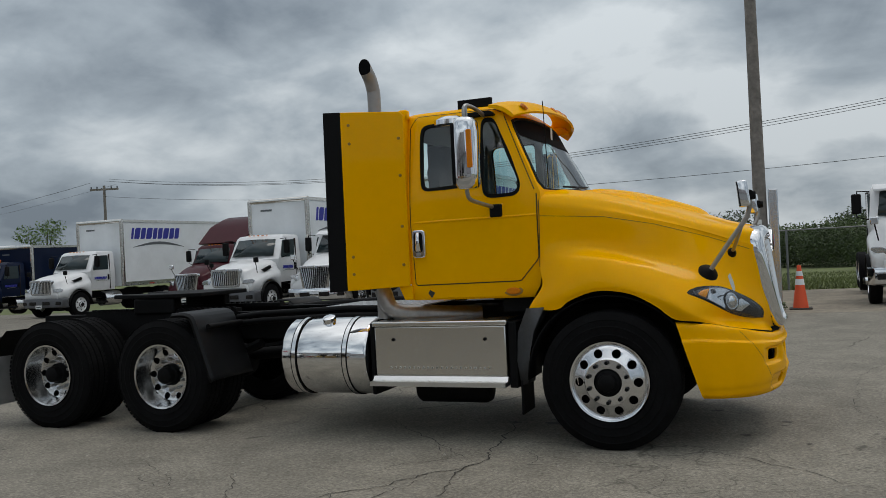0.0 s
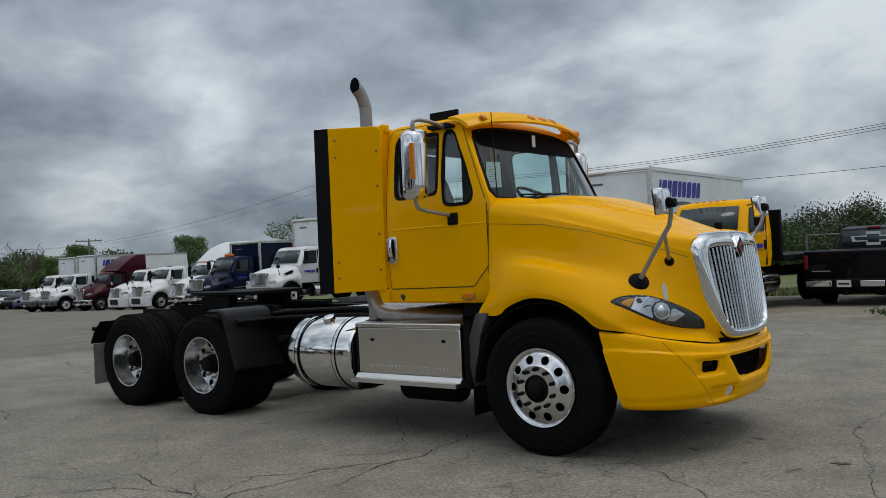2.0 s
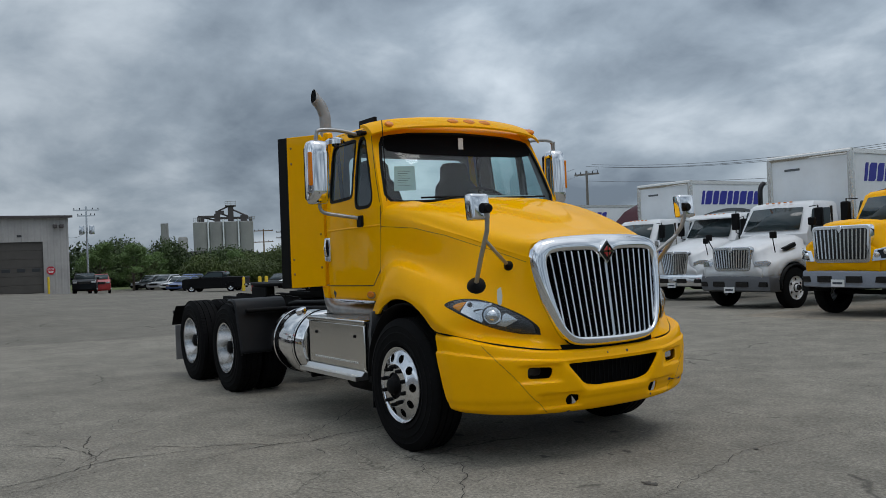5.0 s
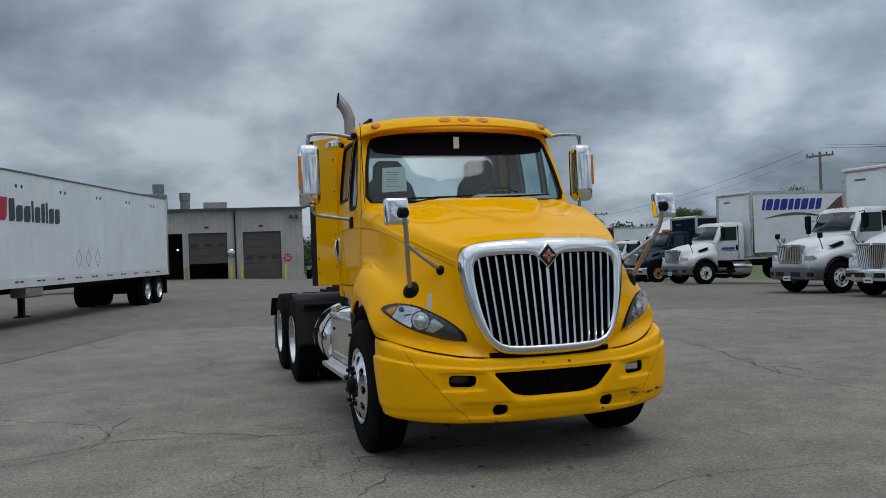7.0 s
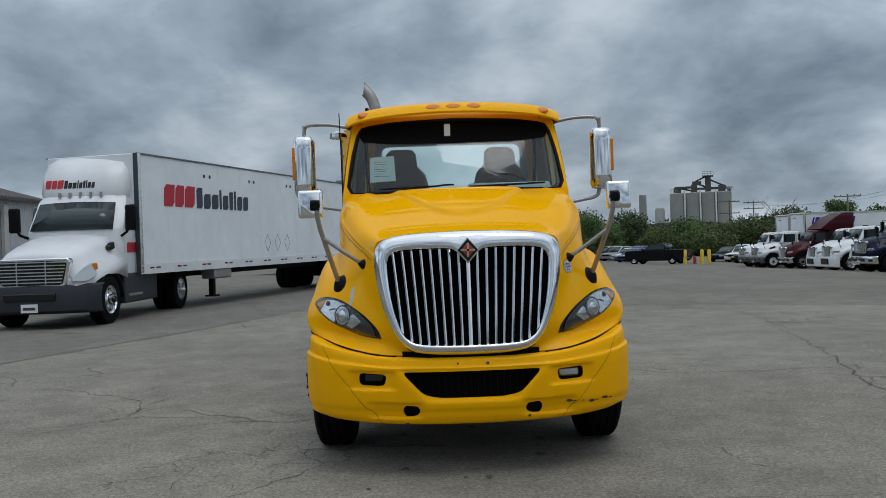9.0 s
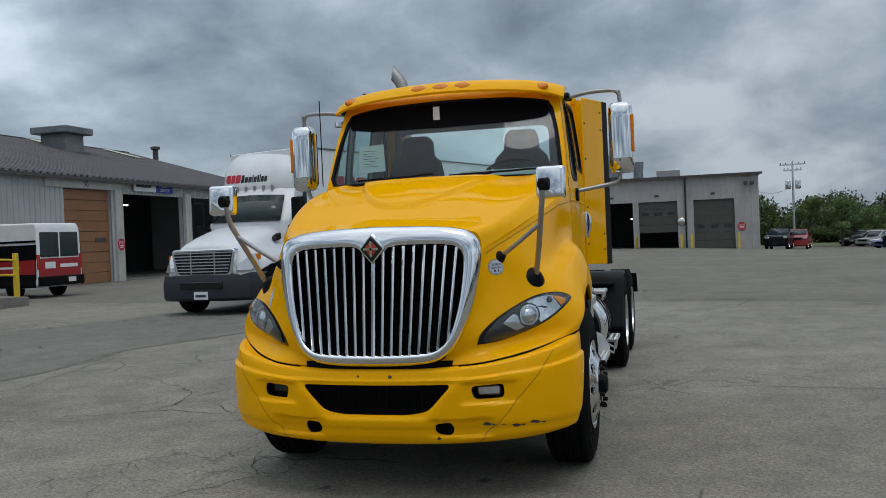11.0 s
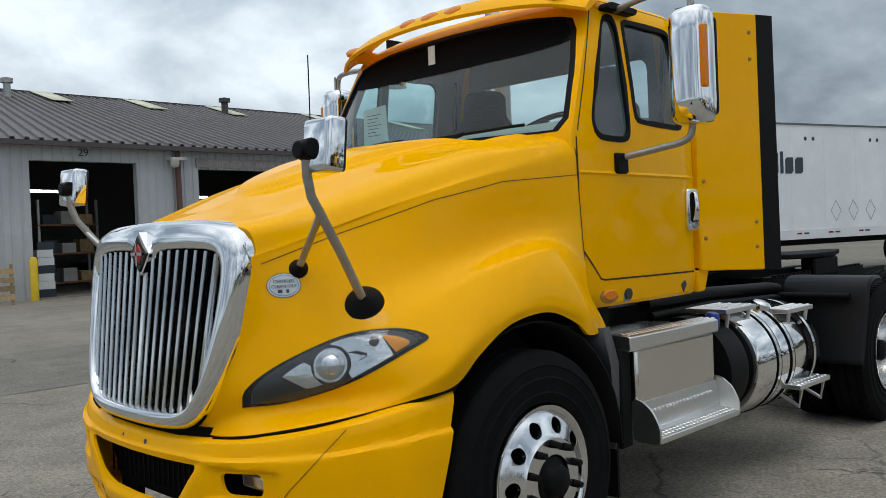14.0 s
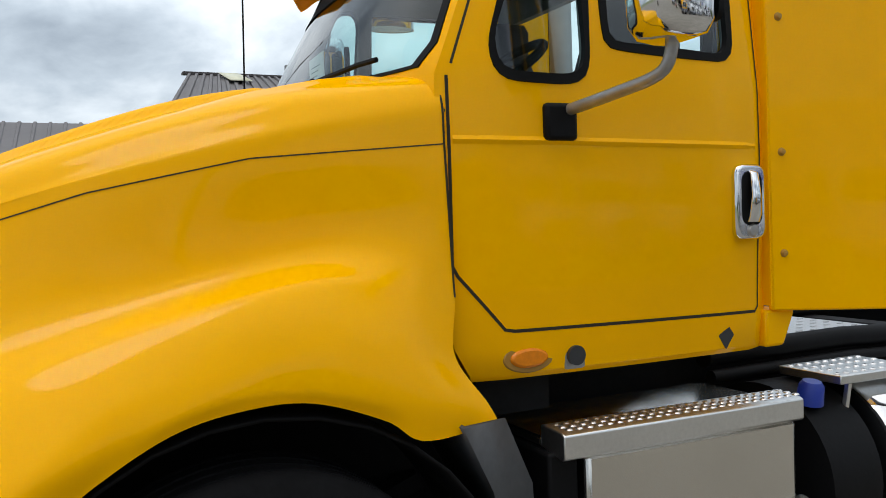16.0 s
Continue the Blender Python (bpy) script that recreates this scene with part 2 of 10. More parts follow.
def spline(pts, n):
    """Smooth curve through the points, n steps a span."""
    pts = [Vector(p) for p in pts]
    pts = [2 * pts[0] - pts[1], *pts, 2 * pts[-1] - pts[-2]]
    out = []
    for k in range(1, len(pts) - 2):
        a, b, c, d = pts[k - 1 : k + 3]
        for i in range(n):
            t = i / n
            out.append(0.5 * (2 * b + (c - a) * t + (2 * a - 5 * b + 4 * c - d) * t * t + (3 * b - a - 3 * c + d) * t**3))
    out.append(pts[-2].copy())
    return out


def resample(pts, n):
    """n points at even steps along a polyline."""
    pts = [Vector(p) for p in pts]
    acc = [0.0]
    for a, b in zip(pts, pts[1:]):
        acc.append(acc[-1] + (b - a).length)
    out, k = [], 0
    for i in range(n):
        s = acc[-1] * i / (n - 1)
        while k < len(pts) - 2 and acc[k + 1] < s:
            k += 1
        f = (s - acc[k]) / max(acc[k + 1] - acc[k], 1e-9)
        out.append(pts[k].lerp(pts[k + 1], f))
    return out


def bm_sweep(bm, pts, r, n=10):
    """A round bar or tube along a polyline."""
    pts = [Vector(p) for p in pts]
    rings = []
    u = None
    for i, p in enumerate(pts):
        d = (pts[min(i + 1, len(pts) - 1)] - pts[max(i - 1, 0)]).normalized()
        u = (d.orthogonal() if u is None else u - d * u.dot(d)).normalized()
        v = d.cross(u)
        rad = r[i] if isinstance(r, (list, tuple)) else r
        rings.append([p + rad * (math.cos(2 * math.pi * k / n) * u + math.sin(2 * math.pi * k / n) * v) for k in range(n)])
    bm_loft(bm, rings, caps=True)


def bm_prism(bm, poly, axis, a, b):
    """A flat outline pushed from a to b along an axis: x takes (y, z), y takes (x, z), z takes (x, y)."""
    place = {"x": lambda p, h: (h, p[0], p[1]), "y": lambda p, h: (p[0], h, p[1]), "z": lambda p, h: (p[0], p[1], h)}[axis]
    bm_loft(bm, [[place(p, a) for p in poly], [place(p, b) for p in poly]], caps=True)


def rounded(poly, r, n=4):
    """An outline with its corners rounded."""
    out = []
    m = len(poly)
    for i in range(m):
        p, a, b = Vector(poly[i]), Vector(poly[i - 1]), Vector(poly[(i + 1) % m])
        ra = min(r, (a - p).length * 0.45)
        rb = min(r, (b - p).length * 0.45)
        s, e = p + (a - p).normalized() * ra, p + (b - p).normalized() * rb
        for k in range(n + 1):
            t = k / n
            out.append((1 - t) ** 2 * s + 2 * t * (1 - t) * p + t * t * e)
    return [tuple(v) for v in out]


def part(name, bm, mat, parent=None, label="", smooth=38, bevel=0.0, solid=0.0, loc=None, shadow=True):
    """One mesh object from a bmesh, under a thing or a part."""
    bmesh.ops.recalc_face_normals(bm, faces=bm.faces)
    if bm.faces and all(len(e.link_faces) == 2 for e in bm.edges) and bm.calc_volume(signed=True) < 0:
        bmesh.ops.reverse_faces(bm, faces=bm.faces)
    me = bpy.data.meshes.new(name)
    bm.to_mesh(me)
    bm.free()
    me.materials.append(mat)
    if smooth:
        me.shade_smooth()
        me.set_sharp_from_angle(angle=radians(smooth))
    ob = new(name, me)
    if loc is not None:
        ob.matrix_basis = loc
    if parent is not None:
        ob.parent = parent
    if solid:
        md = ob.modifiers.new("thick", "SOLIDIFY")
        md.thickness, md.offset = solid, -1
    if bevel:
        md = ob.modifiers.new("edge", "BEVEL")
        md.width, md.segments, md.limit_method, md.angle_limit = bevel, 2, "ANGLE", radians(40)
    if label:
        ob["label"] = label
    ob.visible_shadow = shadow
    return ob


def thing(name, label, category, group="", m=None):
    ob = new(name)
    ob.empty_display_size = 0.2
    if m is not None:
        ob.matrix_basis = m
    return tagged(ob, label, category, group)


def bake(ob, cutters=()):
    """Turn an object's modifiers, and cuts by the given bmeshes, into plain mesh."""
    made = []
    for bm in cutters:
        bmesh.ops.recalc_face_normals(bm, faces=bm.faces)
        me = bpy.data.meshes.new("cut")
        bm.to_mesh(me)
        bm.free()
        c = new("cut", me)
        made.append(c)
        md = ob.modifiers.new("cut", "BOOLEAN")
        md.object, md.operation, md.solver = c, "DIFFERENCE", "EXACT"
    bpy.context.view_layer.update()
    me = bpy.data.meshes.new_from_object(ob.evaluated_get(bpy.context.evaluated_depsgraph_get()))
    ob.modifiers.clear()
    ob.data = me
    me.shade_smooth()
    me.set_sharp_from_angle(angle=radians(38))
    for c in made:
        bpy.data.objects.remove(c)
    return ob


def tree_of(ob):
    bm = bmesh.new()
    bm.from_mesh(ob.data)
    t = BVHTree.FromBMesh(bm)
    bm.free()
    return t


def onto(tree, p, d, far=3.0):
    """Where a ray from p along d meets a skin, and the skin's normal there."""
    d = Vector(d).normalized()
    hit, nor, _, _ = tree.ray_cast(Vector(p), d, far)
    if hit is None:
        hit, nor, _, _ = tree.find_nearest(Vector(p))
    if nor.dot(d) > 0:
        nor = -nor
    return hit, nor


def decal(tree, outline, d, lift=0.004, bulge=0.0, rings=6, skirt=0.012):
    """A patch that lies on a skin: outline points are thrown along d onto it, filled towards their middle."""
    outline = [Vector(p) for p in outline]
    mid = sum(outline, Vector()) / len(outline)
    bm = bmesh.new()
    rows = []
    for k in range(rings + 1):
        f = 1 - k / rings
        row = []
        for p in outline:
            q, nrm = onto(tree, mid.lerp(p, max(f, 0.001)), d)
            if k == 0 and skirt:
                row0 = q - nrm * skirt
                row.append((row0, q + nrm * lift))
            else:
                row.append((None, q + nrm * (lift + bulge * (1 - f * f))))
        if k == 0 and skirt:
            rows.append([r[0] for r in row])
        rows.append([r[1] for r in row])
    bm_loft(bm, rows)
    bmesh.ops.remove_doubles(bm, verts=bm.verts, dist=2e-4)
    return bm


def seam(tree, pts, d, width=0.006, lift=0.0015, n=40):
    """A thin dark line that follows a skin."""
    bm = bmesh.new()
    line = resample(pts, n)
    rows = []
    for i, p in enumerate(line):
        q, nrm = onto(tree, p, d)
        a, _ = onto(tree, line[max(i - 1, 0)], d)
        b, _ = onto(tree, line[min(i + 1, n - 1)], d)
        s = (b - a).cross(nrm)
        s = s.normalized() if s.length > 1e-9 else Vector((0, 0, 1))
        rows.append([q + nrm * lift - s * width / 2, q + nrm * lift + s * width / 2])
    bm_loft(bm, rows, closed=False)
    return bm


def ground_z(x, y):
    """The yard falls gently away towards the parked row."""
    s = -0.35 * x + y - 9
    f = min(max((s - 15) / 23, 0.0), 1.0)
    return -0.018 * 60 * math.tanh(max(0.0, s) / 60) - 0.6 * f * f * (3 - 2 * f)


def steps(n):
    return [i / n for i in range(n + 1)]

# ---- the yellow tractor: x ahead, y to its left, front axle over the origin ----
truck = thing("semi_truck", "bright yellow day-cab highway tractor parked on concrete", "truck")
TYRE, AX1, AX2 = 0.505, -4.0, -5.33
SIDES = (-1, 1)


def flip(p, s):
    return (p[0], p[1] * s, p[2])


def nose(v):
    """The blunt front of the hood, fuller beside the lamps."""
    v = Vector(v)
    f = min(max((v.x - 0.80) / 0.20, 0.0), 1.0)
    full = math.exp(-(((v.x - 0.985) / 0.12) ** 2 + ((abs(v.y) - 0.65) / 0.13) ** 2 + ((v.z - 0.90) / 0.16) ** 2))
    return Vector((v.x + 0.045 * f * f * (3 - 2 * f) + 0.042 * full, v.y - math.copysign(0.012 * full, v.y), v.z))


def hood_skin():
    """Lengthwise lines from cowl to nose, then a smooth skin across them."""
    lines = [
        [(-0.335, 0, 1.925), (0.05, 0, 1.885), (0.42, 0, 1.775), (0.76, 0, 1.645), (1.03, 0, 1.556)],
        [(-0.345, 0.34, 1.923), (0.03, 0.32, 1.88), (0.40, 0.30, 1.768), (0.75, 0.27, 1.637), (1.02, 0.26, 1.553)],
        [(-0.385, 0.60, 1.918), (0.0, 0.56, 1.862), (0.38, 0.51, 1.752), (0.73, 0.46, 1.625), (0.995, 0.42, 1.548)],
        [(-0.465, 0.85, 1.907), (-0.04, 0.82, 1.842), (0.34, 0.765, 1.735), (0.70, 0.675, 1.61), (0.955, 0.575, 1.53)],
        [(-0.505, 0.935, 1.845), (-0.08, 0.905, 1.775), (0.32, 0.848, 1.665), (0.69, 0.743, 1.545), (0.945, 0.612, 1.45)],
        [(-0.505, 0.948, 1.725), (-0.02, 0.922, 1.690), (0.33, 0.865, 1.618), (0.70, 0.745, 1.503), (0.97, 0.605, 1.403)],
        [(-0.51, 0.955, 1.52), (-0.10, 0.936, 1.472), (0.32, 0.908, 1.385), (0.70, 0.835, 1.295), (0.985, 0.592, 1.235)],
        [(-0.512, 0.965, 1.34), (-0.14, 1.036, 1.392), (0.28, 1.016, 1.302), (0.70, 0.945, 1.15), (1.01, 0.55, 1.09)],
        [(-0.492, 0.995, 1.20), (-0.22, 1.082, 1.275), (0.24, 1.083, 1.215), (0.68, 1.02, 1.04), (1.035, 0.505, 0.955)],
        [(-0.575, 1.0, 1.075), (-0.33, 1.094, 1.125), (-0.02, 1.105, 1.190), (0.26, 1.105, 1.135), (0.66, 1.06, 0.955), (1.06, 0.42, 0.85)],
    ]
    edge = [(-0.605, 1.005, 1.02), (-0.37, 1.082, 1.022), (-0.27, 1.09, 1.083), (-0.10, 1.097, 1.145), (0.05, 1.10, 1.148), (0.20, 1.10, 1.115), (0.355, 1.10, 1.03), (0.475, 1.09, 0.938), (0.645, 1.07, 0.915), (0.88, 0.86, 0.85), (1.02, 0.58, 0.80), (1.075, 0.30, 0.785)]
    cols = 97
    ways = [resample(spline(l, 10), cols) for l in lines] + [resample(spline(edge, 10), cols)]
    grid = [spline([w[i] for w in ways], 18) for i in range(cols)]
    for row in grid:
        for v in row:
            p = nose(v)
            v.x, v.y = p.x, p.y
            # raised middle that narrows to the emblem
            w = 0.56 * max(0.0, (0.64 - v.x) / 0.98) ** 0.48
            f = min(max((w - abs(v.y)) / 0.03, 0.0), 1.0)
            if v.z > 1.6:
                v.z += 0.020 * math.exp(-(((abs(v.y) - 0.73) / 0.055) ** 2)) * min(1.0, max(0.0, (0.10 - v.x) / 0.35)) * min(1.0, max(0.0, (v.x + 0.46) / 0.10))
            if v.x < 0.82 and v.z > 1.5:
                v.z += 0.030 * f * f * (3 - 2 * f) * min(1.0, max(0.0, (0.68 - v.x) / 0.10)) * min(1.0, max(0.0, (v.x + 0.34) / 0.2))
    bm = bmesh.new()
    for s in SIDES:
        bm_loft(bm, [[flip(p, s) for p in row] for row in grid], closed=False)
    bmesh.ops.remove_doubles(bm, verts=bm.verts, dist=1e-4)
    return bm


hood = part("hood", hood_skin(), YELLOW, truck, "yellow one-piece hood with flared fenders", smooth=60, solid=0.018)
hood_tree = tree_of(bake(hood))


def cab_ring(z, front_mid, front_side, half, back=-1.63, r=0.10, crown=0.0):
    """Outline of the cab at one height, from the middle of the back round the left side to the nose and home."""
    pts = [(back, 0), (back, half - r), (back + r * 0.3, half - r * 0.3), (back + r, half)]
    for f in (0.25, 0.5, 0.75, 0.93):
        pts.append((back + (front_side - back) * f, half + 0.012 * math.sin(math.pi * f)))
    for a in steps(10)[0:]:
        y = half * (1 - a)
        k = min(1.0, y / half)
        pts.append((front_mid + (front_side + 0.03 - front_mid) * (k**2.6), y * 0.985))
    left = [(x, y, z + crown * (1 - (abs(y) / half) ** 2)) for x, y in pts]
    right = [(x, -y, zz) for x, y, zz in reversed(left[1:-1])]
    return left + right


def cab_skin():
    bm = bmesh.new()
    rings = [
        cab_ring(1.108, -0.63, -0.61, 0.915),
        cab_ring(1.125, -0.62, -0.60, 0.932),
        cab_ring(1.20, -0.60, -0.555, 0.940),
        cab_ring(1.36, -0.52, -0.52, 0.941),
        cab_ring(1.70, -0.36, -0.512, 0.948),
        cab_ring(1.905, -0.335, -0.520, 0.946),
        cab_ring(1.96, -0.345, -0.545, 0.940),
        cab_ring(2.15, -0.445, -0.625, 0.922),
        cab_ring(2.35, -0.565, -0.715, 0.897),
        cab_ring(2.52, -0.675, -0.795, 0.872),
        cab_ring(2.575, -0.72, -0.83, 0.857, crown=0.02),
        cab_ring(2.61, -0.78, -0.88, 0.825, r=0.12, crown=0.03),
        cab_ring(2.63, -0.88, -0.96, 0.75, r=0.12, crown=0.035),
        cab_ring(2.645, -1.05, -1.10, 0.5, -1.5, crown=0.04),
    ]
    bm_loft(bm, rings, caps=True)
    return bm


WS = [(-0.895, 1.93), (0.895, 1.93), (0.855, 2.25), (0.795, 2.50), (0.5, 2.535), (0, 2.545), (-0.5, 2.535), (-0.795, 2.50), (-0.855, 2.25)]
DOORWIN = [(-1.455, 1.985), (-1.46, 2.46), (-1.42, 2.50), (-1.02, 2.50), (-1.005, 2.48), (-1.005, 2.02), (-1.03, 2.0)]
VENTWIN = [(-0.94, 1.945), (-0.95, 2.47), (-0.92, 2.51), (-0.845, 2.50), (-0.645, 1.99), (-0.67, 1.905), (-0.90, 1.90)]
cab = part("cab", cab_skin(), YELLOW, truck, "yellow steel cab shell", smooth=50)
cab_tree = tree_of(cab)
md = cab.modifiers.new("thick", "SOLIDIFY")
md.thickness, md.offset = 0.035, -1
cuts = []
b = bmesh.new()
bm_prism(b, rounded(WS, 0.06), "x", -0.98, 0.4)
cuts.append(b)
for s in SIDES:
    for w in (DOORWIN, VENTWIN):
        b = bmesh.new()
        bm_prism(b, rounded(w, 0.05), "y", s * 0.80, s * 1.2)
        cuts.append(b)
b = bmesh.new()
bm_prism(b, rounded([(-0.66, 1.98), (0.66, 1.98), (0.66, 2.43), (-0.66, 2.43)], 0.08), "x", -1.8, -1.45)
cuts.append(b)
bake(cab, cuts)
cab.data.materials.append(INTERIOR)
for f in cab.data.polygons:
    _, _, _, gap_in = cab_tree.find_nearest(f.center)
    if gap_in > 0.008:
        f.material_index = 1

# glass panes with black rubber surrounds
part("windshield", decal(cab_tree, [(0.6, p.x, p.y) for p in resample([Vector(p).to_3d() for p in rounded(WS, 0.06) + rounded(WS, 0.06)[:1]], 61)[:-1]], (-1, 0, 0), lift=-0.010, rings=8, skirt=0), WINDSHIELD, truck, "clear curved windshield", shadow=False, smooth=80)


def surround(outline, d, width, axis, start):
    """A rubber band round an opening, set on the cab's skin."""
    pts = [Vector(p).to_3d() for p in rounded(outline, 0.06)]
    pts = resample(pts + [pts[0]], 61)[:-1]
    mid = sum(pts, Vector()) / len(pts)
    rows = [[], [], [], []]
    for p in pts:
        out = (p - mid).normalized()
        for k, (w, lift) in enumerate(((-width * 0.5, -0.012), (-width * 0.4, 0.004), (width * 0.5, 0.004), (width * 0.6, -0.008))):
            q = p + out * w
            o = {"x": (start, q.x, q.y), "y": (q.x, start, q.y)}[axis]
            h, nrm = onto(cab_tree, o, d)
            rows[k].append(h + nrm * lift)
    bm = bmesh.new()
    bm_loft(bm, rows)
    return bm


def outline3(outline, axis, start, n=48):
    pts = [Vector(p).to_3d() for p in rounded(outline, 0.06)]
    pts = resample(pts + [pts[0]], n + 1)[:-1]
    return [(start, p.x, p.y) if axis == "x" else (p.x, start, p.y) for p in pts]


part("windshield_seal", surround(WS, (-1, 0, 0), 0.026, "x", 0.6), BLACK, truck)
band = [(-0.815, 2.38), (-0.55, 2.345), (0, 2.335), (0.55, 2.345), (0.815, 2.38), (0.785, 2.49), (0.5, 2.525), (0, 2.535), (-0.5, 2.525), (-0.785, 2.49)]
part("sun_band", decal(cab_tree, outline3(band, "x", 0.6), (-1, 0, 0), lift=-0.006, rings=6, skirt=0), SHADE, truck, "dark sun band along the top of the windshield", shadow=False)
for s in SIDES:
    d = (0, -s, 0)
    for nm, w in (("door_window", DOORWIN), ("quarter_window", VENTWIN)):
        part(nm, decal(cab_tree, outline3(w, "y", s * 1.4), d, lift=-0.012, rings=4, skirt=0), WINDOW, truck, shadow=False)
        part("window_seal", surround(w, d, 0.03, "y", s * 1.4), BLACK, truck)
    gap = [(-1.565, s * 1.4, 2.50), (-1.575, s * 1.4, 1.70), (-1.55, s * 1.4, 1.228), (-0.668, s * 1.4, 1.238), (-0.522, s * 1.4, 1.405), (-0.520, s * 1.4, 1.90)]
    part("door_gap", seam(cab_tree, gap, d, 0.009, n=90), SEAM, truck)
    part("door_gap", seam(cab_tree, [(-0.535, s * 1.4, 1.93), (-0.78, s * 1.4, 2.55), (-0.85, s * 1.4, 2.585), (-1.5, s * 1.4, 2.585), (-1.565, s * 1.4, 2.50)], d, 0.007, n=60), SEAM, truck)
    # pressed line along the door
    for z0, z1, x1 in ((1.725, 1.735, -0.53),):
        bm = bmesh.new()
        rows = []
        for f in steps(24):
            q, nrm = onto(cab_tree, (-1.54 + (x1 + 1.54) * f, s * 1.4, z0 + (z1 - z0) * f), d)
            rows.append([q + Vector((0, 0, 0.014)), q + nrm * 0.006 + Vector((0, 0, 0.003)), q + nrm * 0.001 - Vector((0, 0, 0.008))])
        bm_loft(bm, rows, closed=False)
        part("door_crease", bm, YELLOW, truck)
    # chrome pull handle in its cup
    bm = bmesh.new()
    bm_prism(bm, rounded([(-1.558, 1.448), (-1.442, 1.448), (-1.442, 1.672), (-1.558, 1.672)], 0.035, 5), "y", s * 0.925, s * 0.972)
    plate = part("door_handle", bm, CHROME, truck, "chrome door handle plate", bevel=0.010)
    bm = bmesh.new()
    bm_prism(bm, rounded([(-1.538, 1.49), (-1.462, 1.49), (-1.462, 1.652), (-1.538, 1.652)], 0.034, 5), "y", s * 0.955, s * 0.9745)
    part("cup", bm, BLACK, plate)
    bm = bmesh.new()
    bm_loft(bm, [[(-1.5 + w * math.cos(a), s * (y0 + 0.6 * w * math.sin(a)), z) for a in [2 * math.pi * i / 12 for i in range(12)]] for z, w, y0 in ((1.655, 0.010, 0.968), (1.645, 0.015, 0.982), (1.58, 0.017, 0.990), (1.52, 0.022, 0.984), (1.50, 0.024, 0.974))], caps=True)
    part("grip", bm, CHROME, plate, smooth=60)
    bm = bmesh.new()
    bm_lathe(bm, [(0.0, 0.010), (0.016, 0.009), (0.022, 0.0)], (-1.5, s * 0.971, 1.475), (0, s, 0), 16)
    part("lock_barrel", bm, STEEL, plate)
    # tail of the sill behind the door
    bm = bmesh.new()
    bm_loft(bm, [[(x, s * y, z) for x, z in ((-1.58, 1.112), (-1.655, 1.112), (-1.705, 1.222), (-1.58, 1.228))] for y in (0.70, 0.925, 0.938)], caps=True)
    part("sill_tail", bm, YELLOW, truck, bevel=0.01)
    # lower sill: amber side lamp, diamond badge
    bm = bmesh.new()
    bm_prism(bm, [(-0.735 + 0.078 * math.cos(a), 1.163 + 0.040 * math.sin(a)) for a in [i * math.pi / 12 for i in range(24)]], "y", s * 0.90, s * 0.9425)
    part("lamp_bezel", bm, BRASS, truck, bevel=0.004)
    bm = bmesh.new()
    bm_prism(bm, [(-0.735 + 0.058 * math.cos(a), 1.163 + 0.027 * math.sin(a)) for a in [i * math.pi / 12 for i in range(24)]], "y", s * 0.90, s * 0.950)
    part("side_lamp", bm, AMBER, truck, "oval amber side marker lamp", bevel=0.008)
    bm = bmesh.new()
    bm_prism(bm, [(-1.445, 1.165), (-1.415, 1.205), (-1.385, 1.165), (-1.415, 1.125)], "y", s * 0.90, s * 0.944)
    part("badge", bm, SMOKE, truck)
bm = bmesh.new()
bm_prism(bm, rounded([(-0.91, 1.12), (-0.845, 1.12), (-0.845, 1.195), (-0.91, 1.195)], 0.01), "y", 0.90, 0.945)
plug = part("power_socket", bm, STEEL, truck, "square steel socket plate", bevel=0.004)
bm = bmesh.new()
bm_cyl(bm, (-0.877, 0.93, 1.158), (-0.877, 0.957, 1.158), 0.027)
part("socket_cap", bm, SMOKE, plug)

# cab side extenders behind the doors, flared outwards
def ext_y(x):
    return 0.948 + 0.127 * (-1.60 - x) / 0.50


def leaf(poly, s, t0, t1):
    """An upright panel that follows the flare."""
    bm = bmesh.new()
    bm_loft(bm, [[(x, s * (ext_y(x) + t), z) for x, z in poly] for t in (t0, t1)], caps=True)
    return bm


for s in SIDES:
    ext = part("side_extender", leaf([(-2.10, 1.205), (-1.60, 1.225), (-1.59, 2.60), (-1.62, 2.635), (-2.095, 2.66)], s, -0.02, 0.0), YELLOW, truck, "yellow flared side extender panel", bevel=0.006)
    part("rubber_edge", leaf([(-2.245, 1.20), (-2.10, 1.205), (-2.095, 2.66), (-2.235, 2.665)], s, -0.025, -0.003), BLACK, ext, "black rubber trailing edge", bevel=0.004)
    for x, z in ((-1.635, 2.42), (-1.635, 2.12), (-1.638, 1.71), (-1.64, 1.40), (-2.03, 2.55), (-2.03, 2.40), (-2.04, 1.48), (-2.04, 1.34)):
        bm = bmesh.new()
        bm_lathe(bm, [(0.0, 0.012), (0.008, 0.010), (0.013, 0.0)], (x, s * ext_y(x), z), (0.24, s, 0), n=12)
        part("rivet", bm, BRASS, ext)
    bm = bmesh.new()
    bm_loft(bm, [[(-1.595, s * 0.945, 1.24), (-1.595, s * 0.945, 2.61), (-1.595, s * 0.70, 2.61), (-1.595, s * 0.80, 1.24)], [(-1.612, s * 0.945, 1.24), (-1.612, s * 0.945, 2.61), (-1.612, s * 0.70, 2.61), (-1.612, s * 0.80, 1.24)]], caps=True)
    part("extender_bracket", bm, YELLOW, ext)

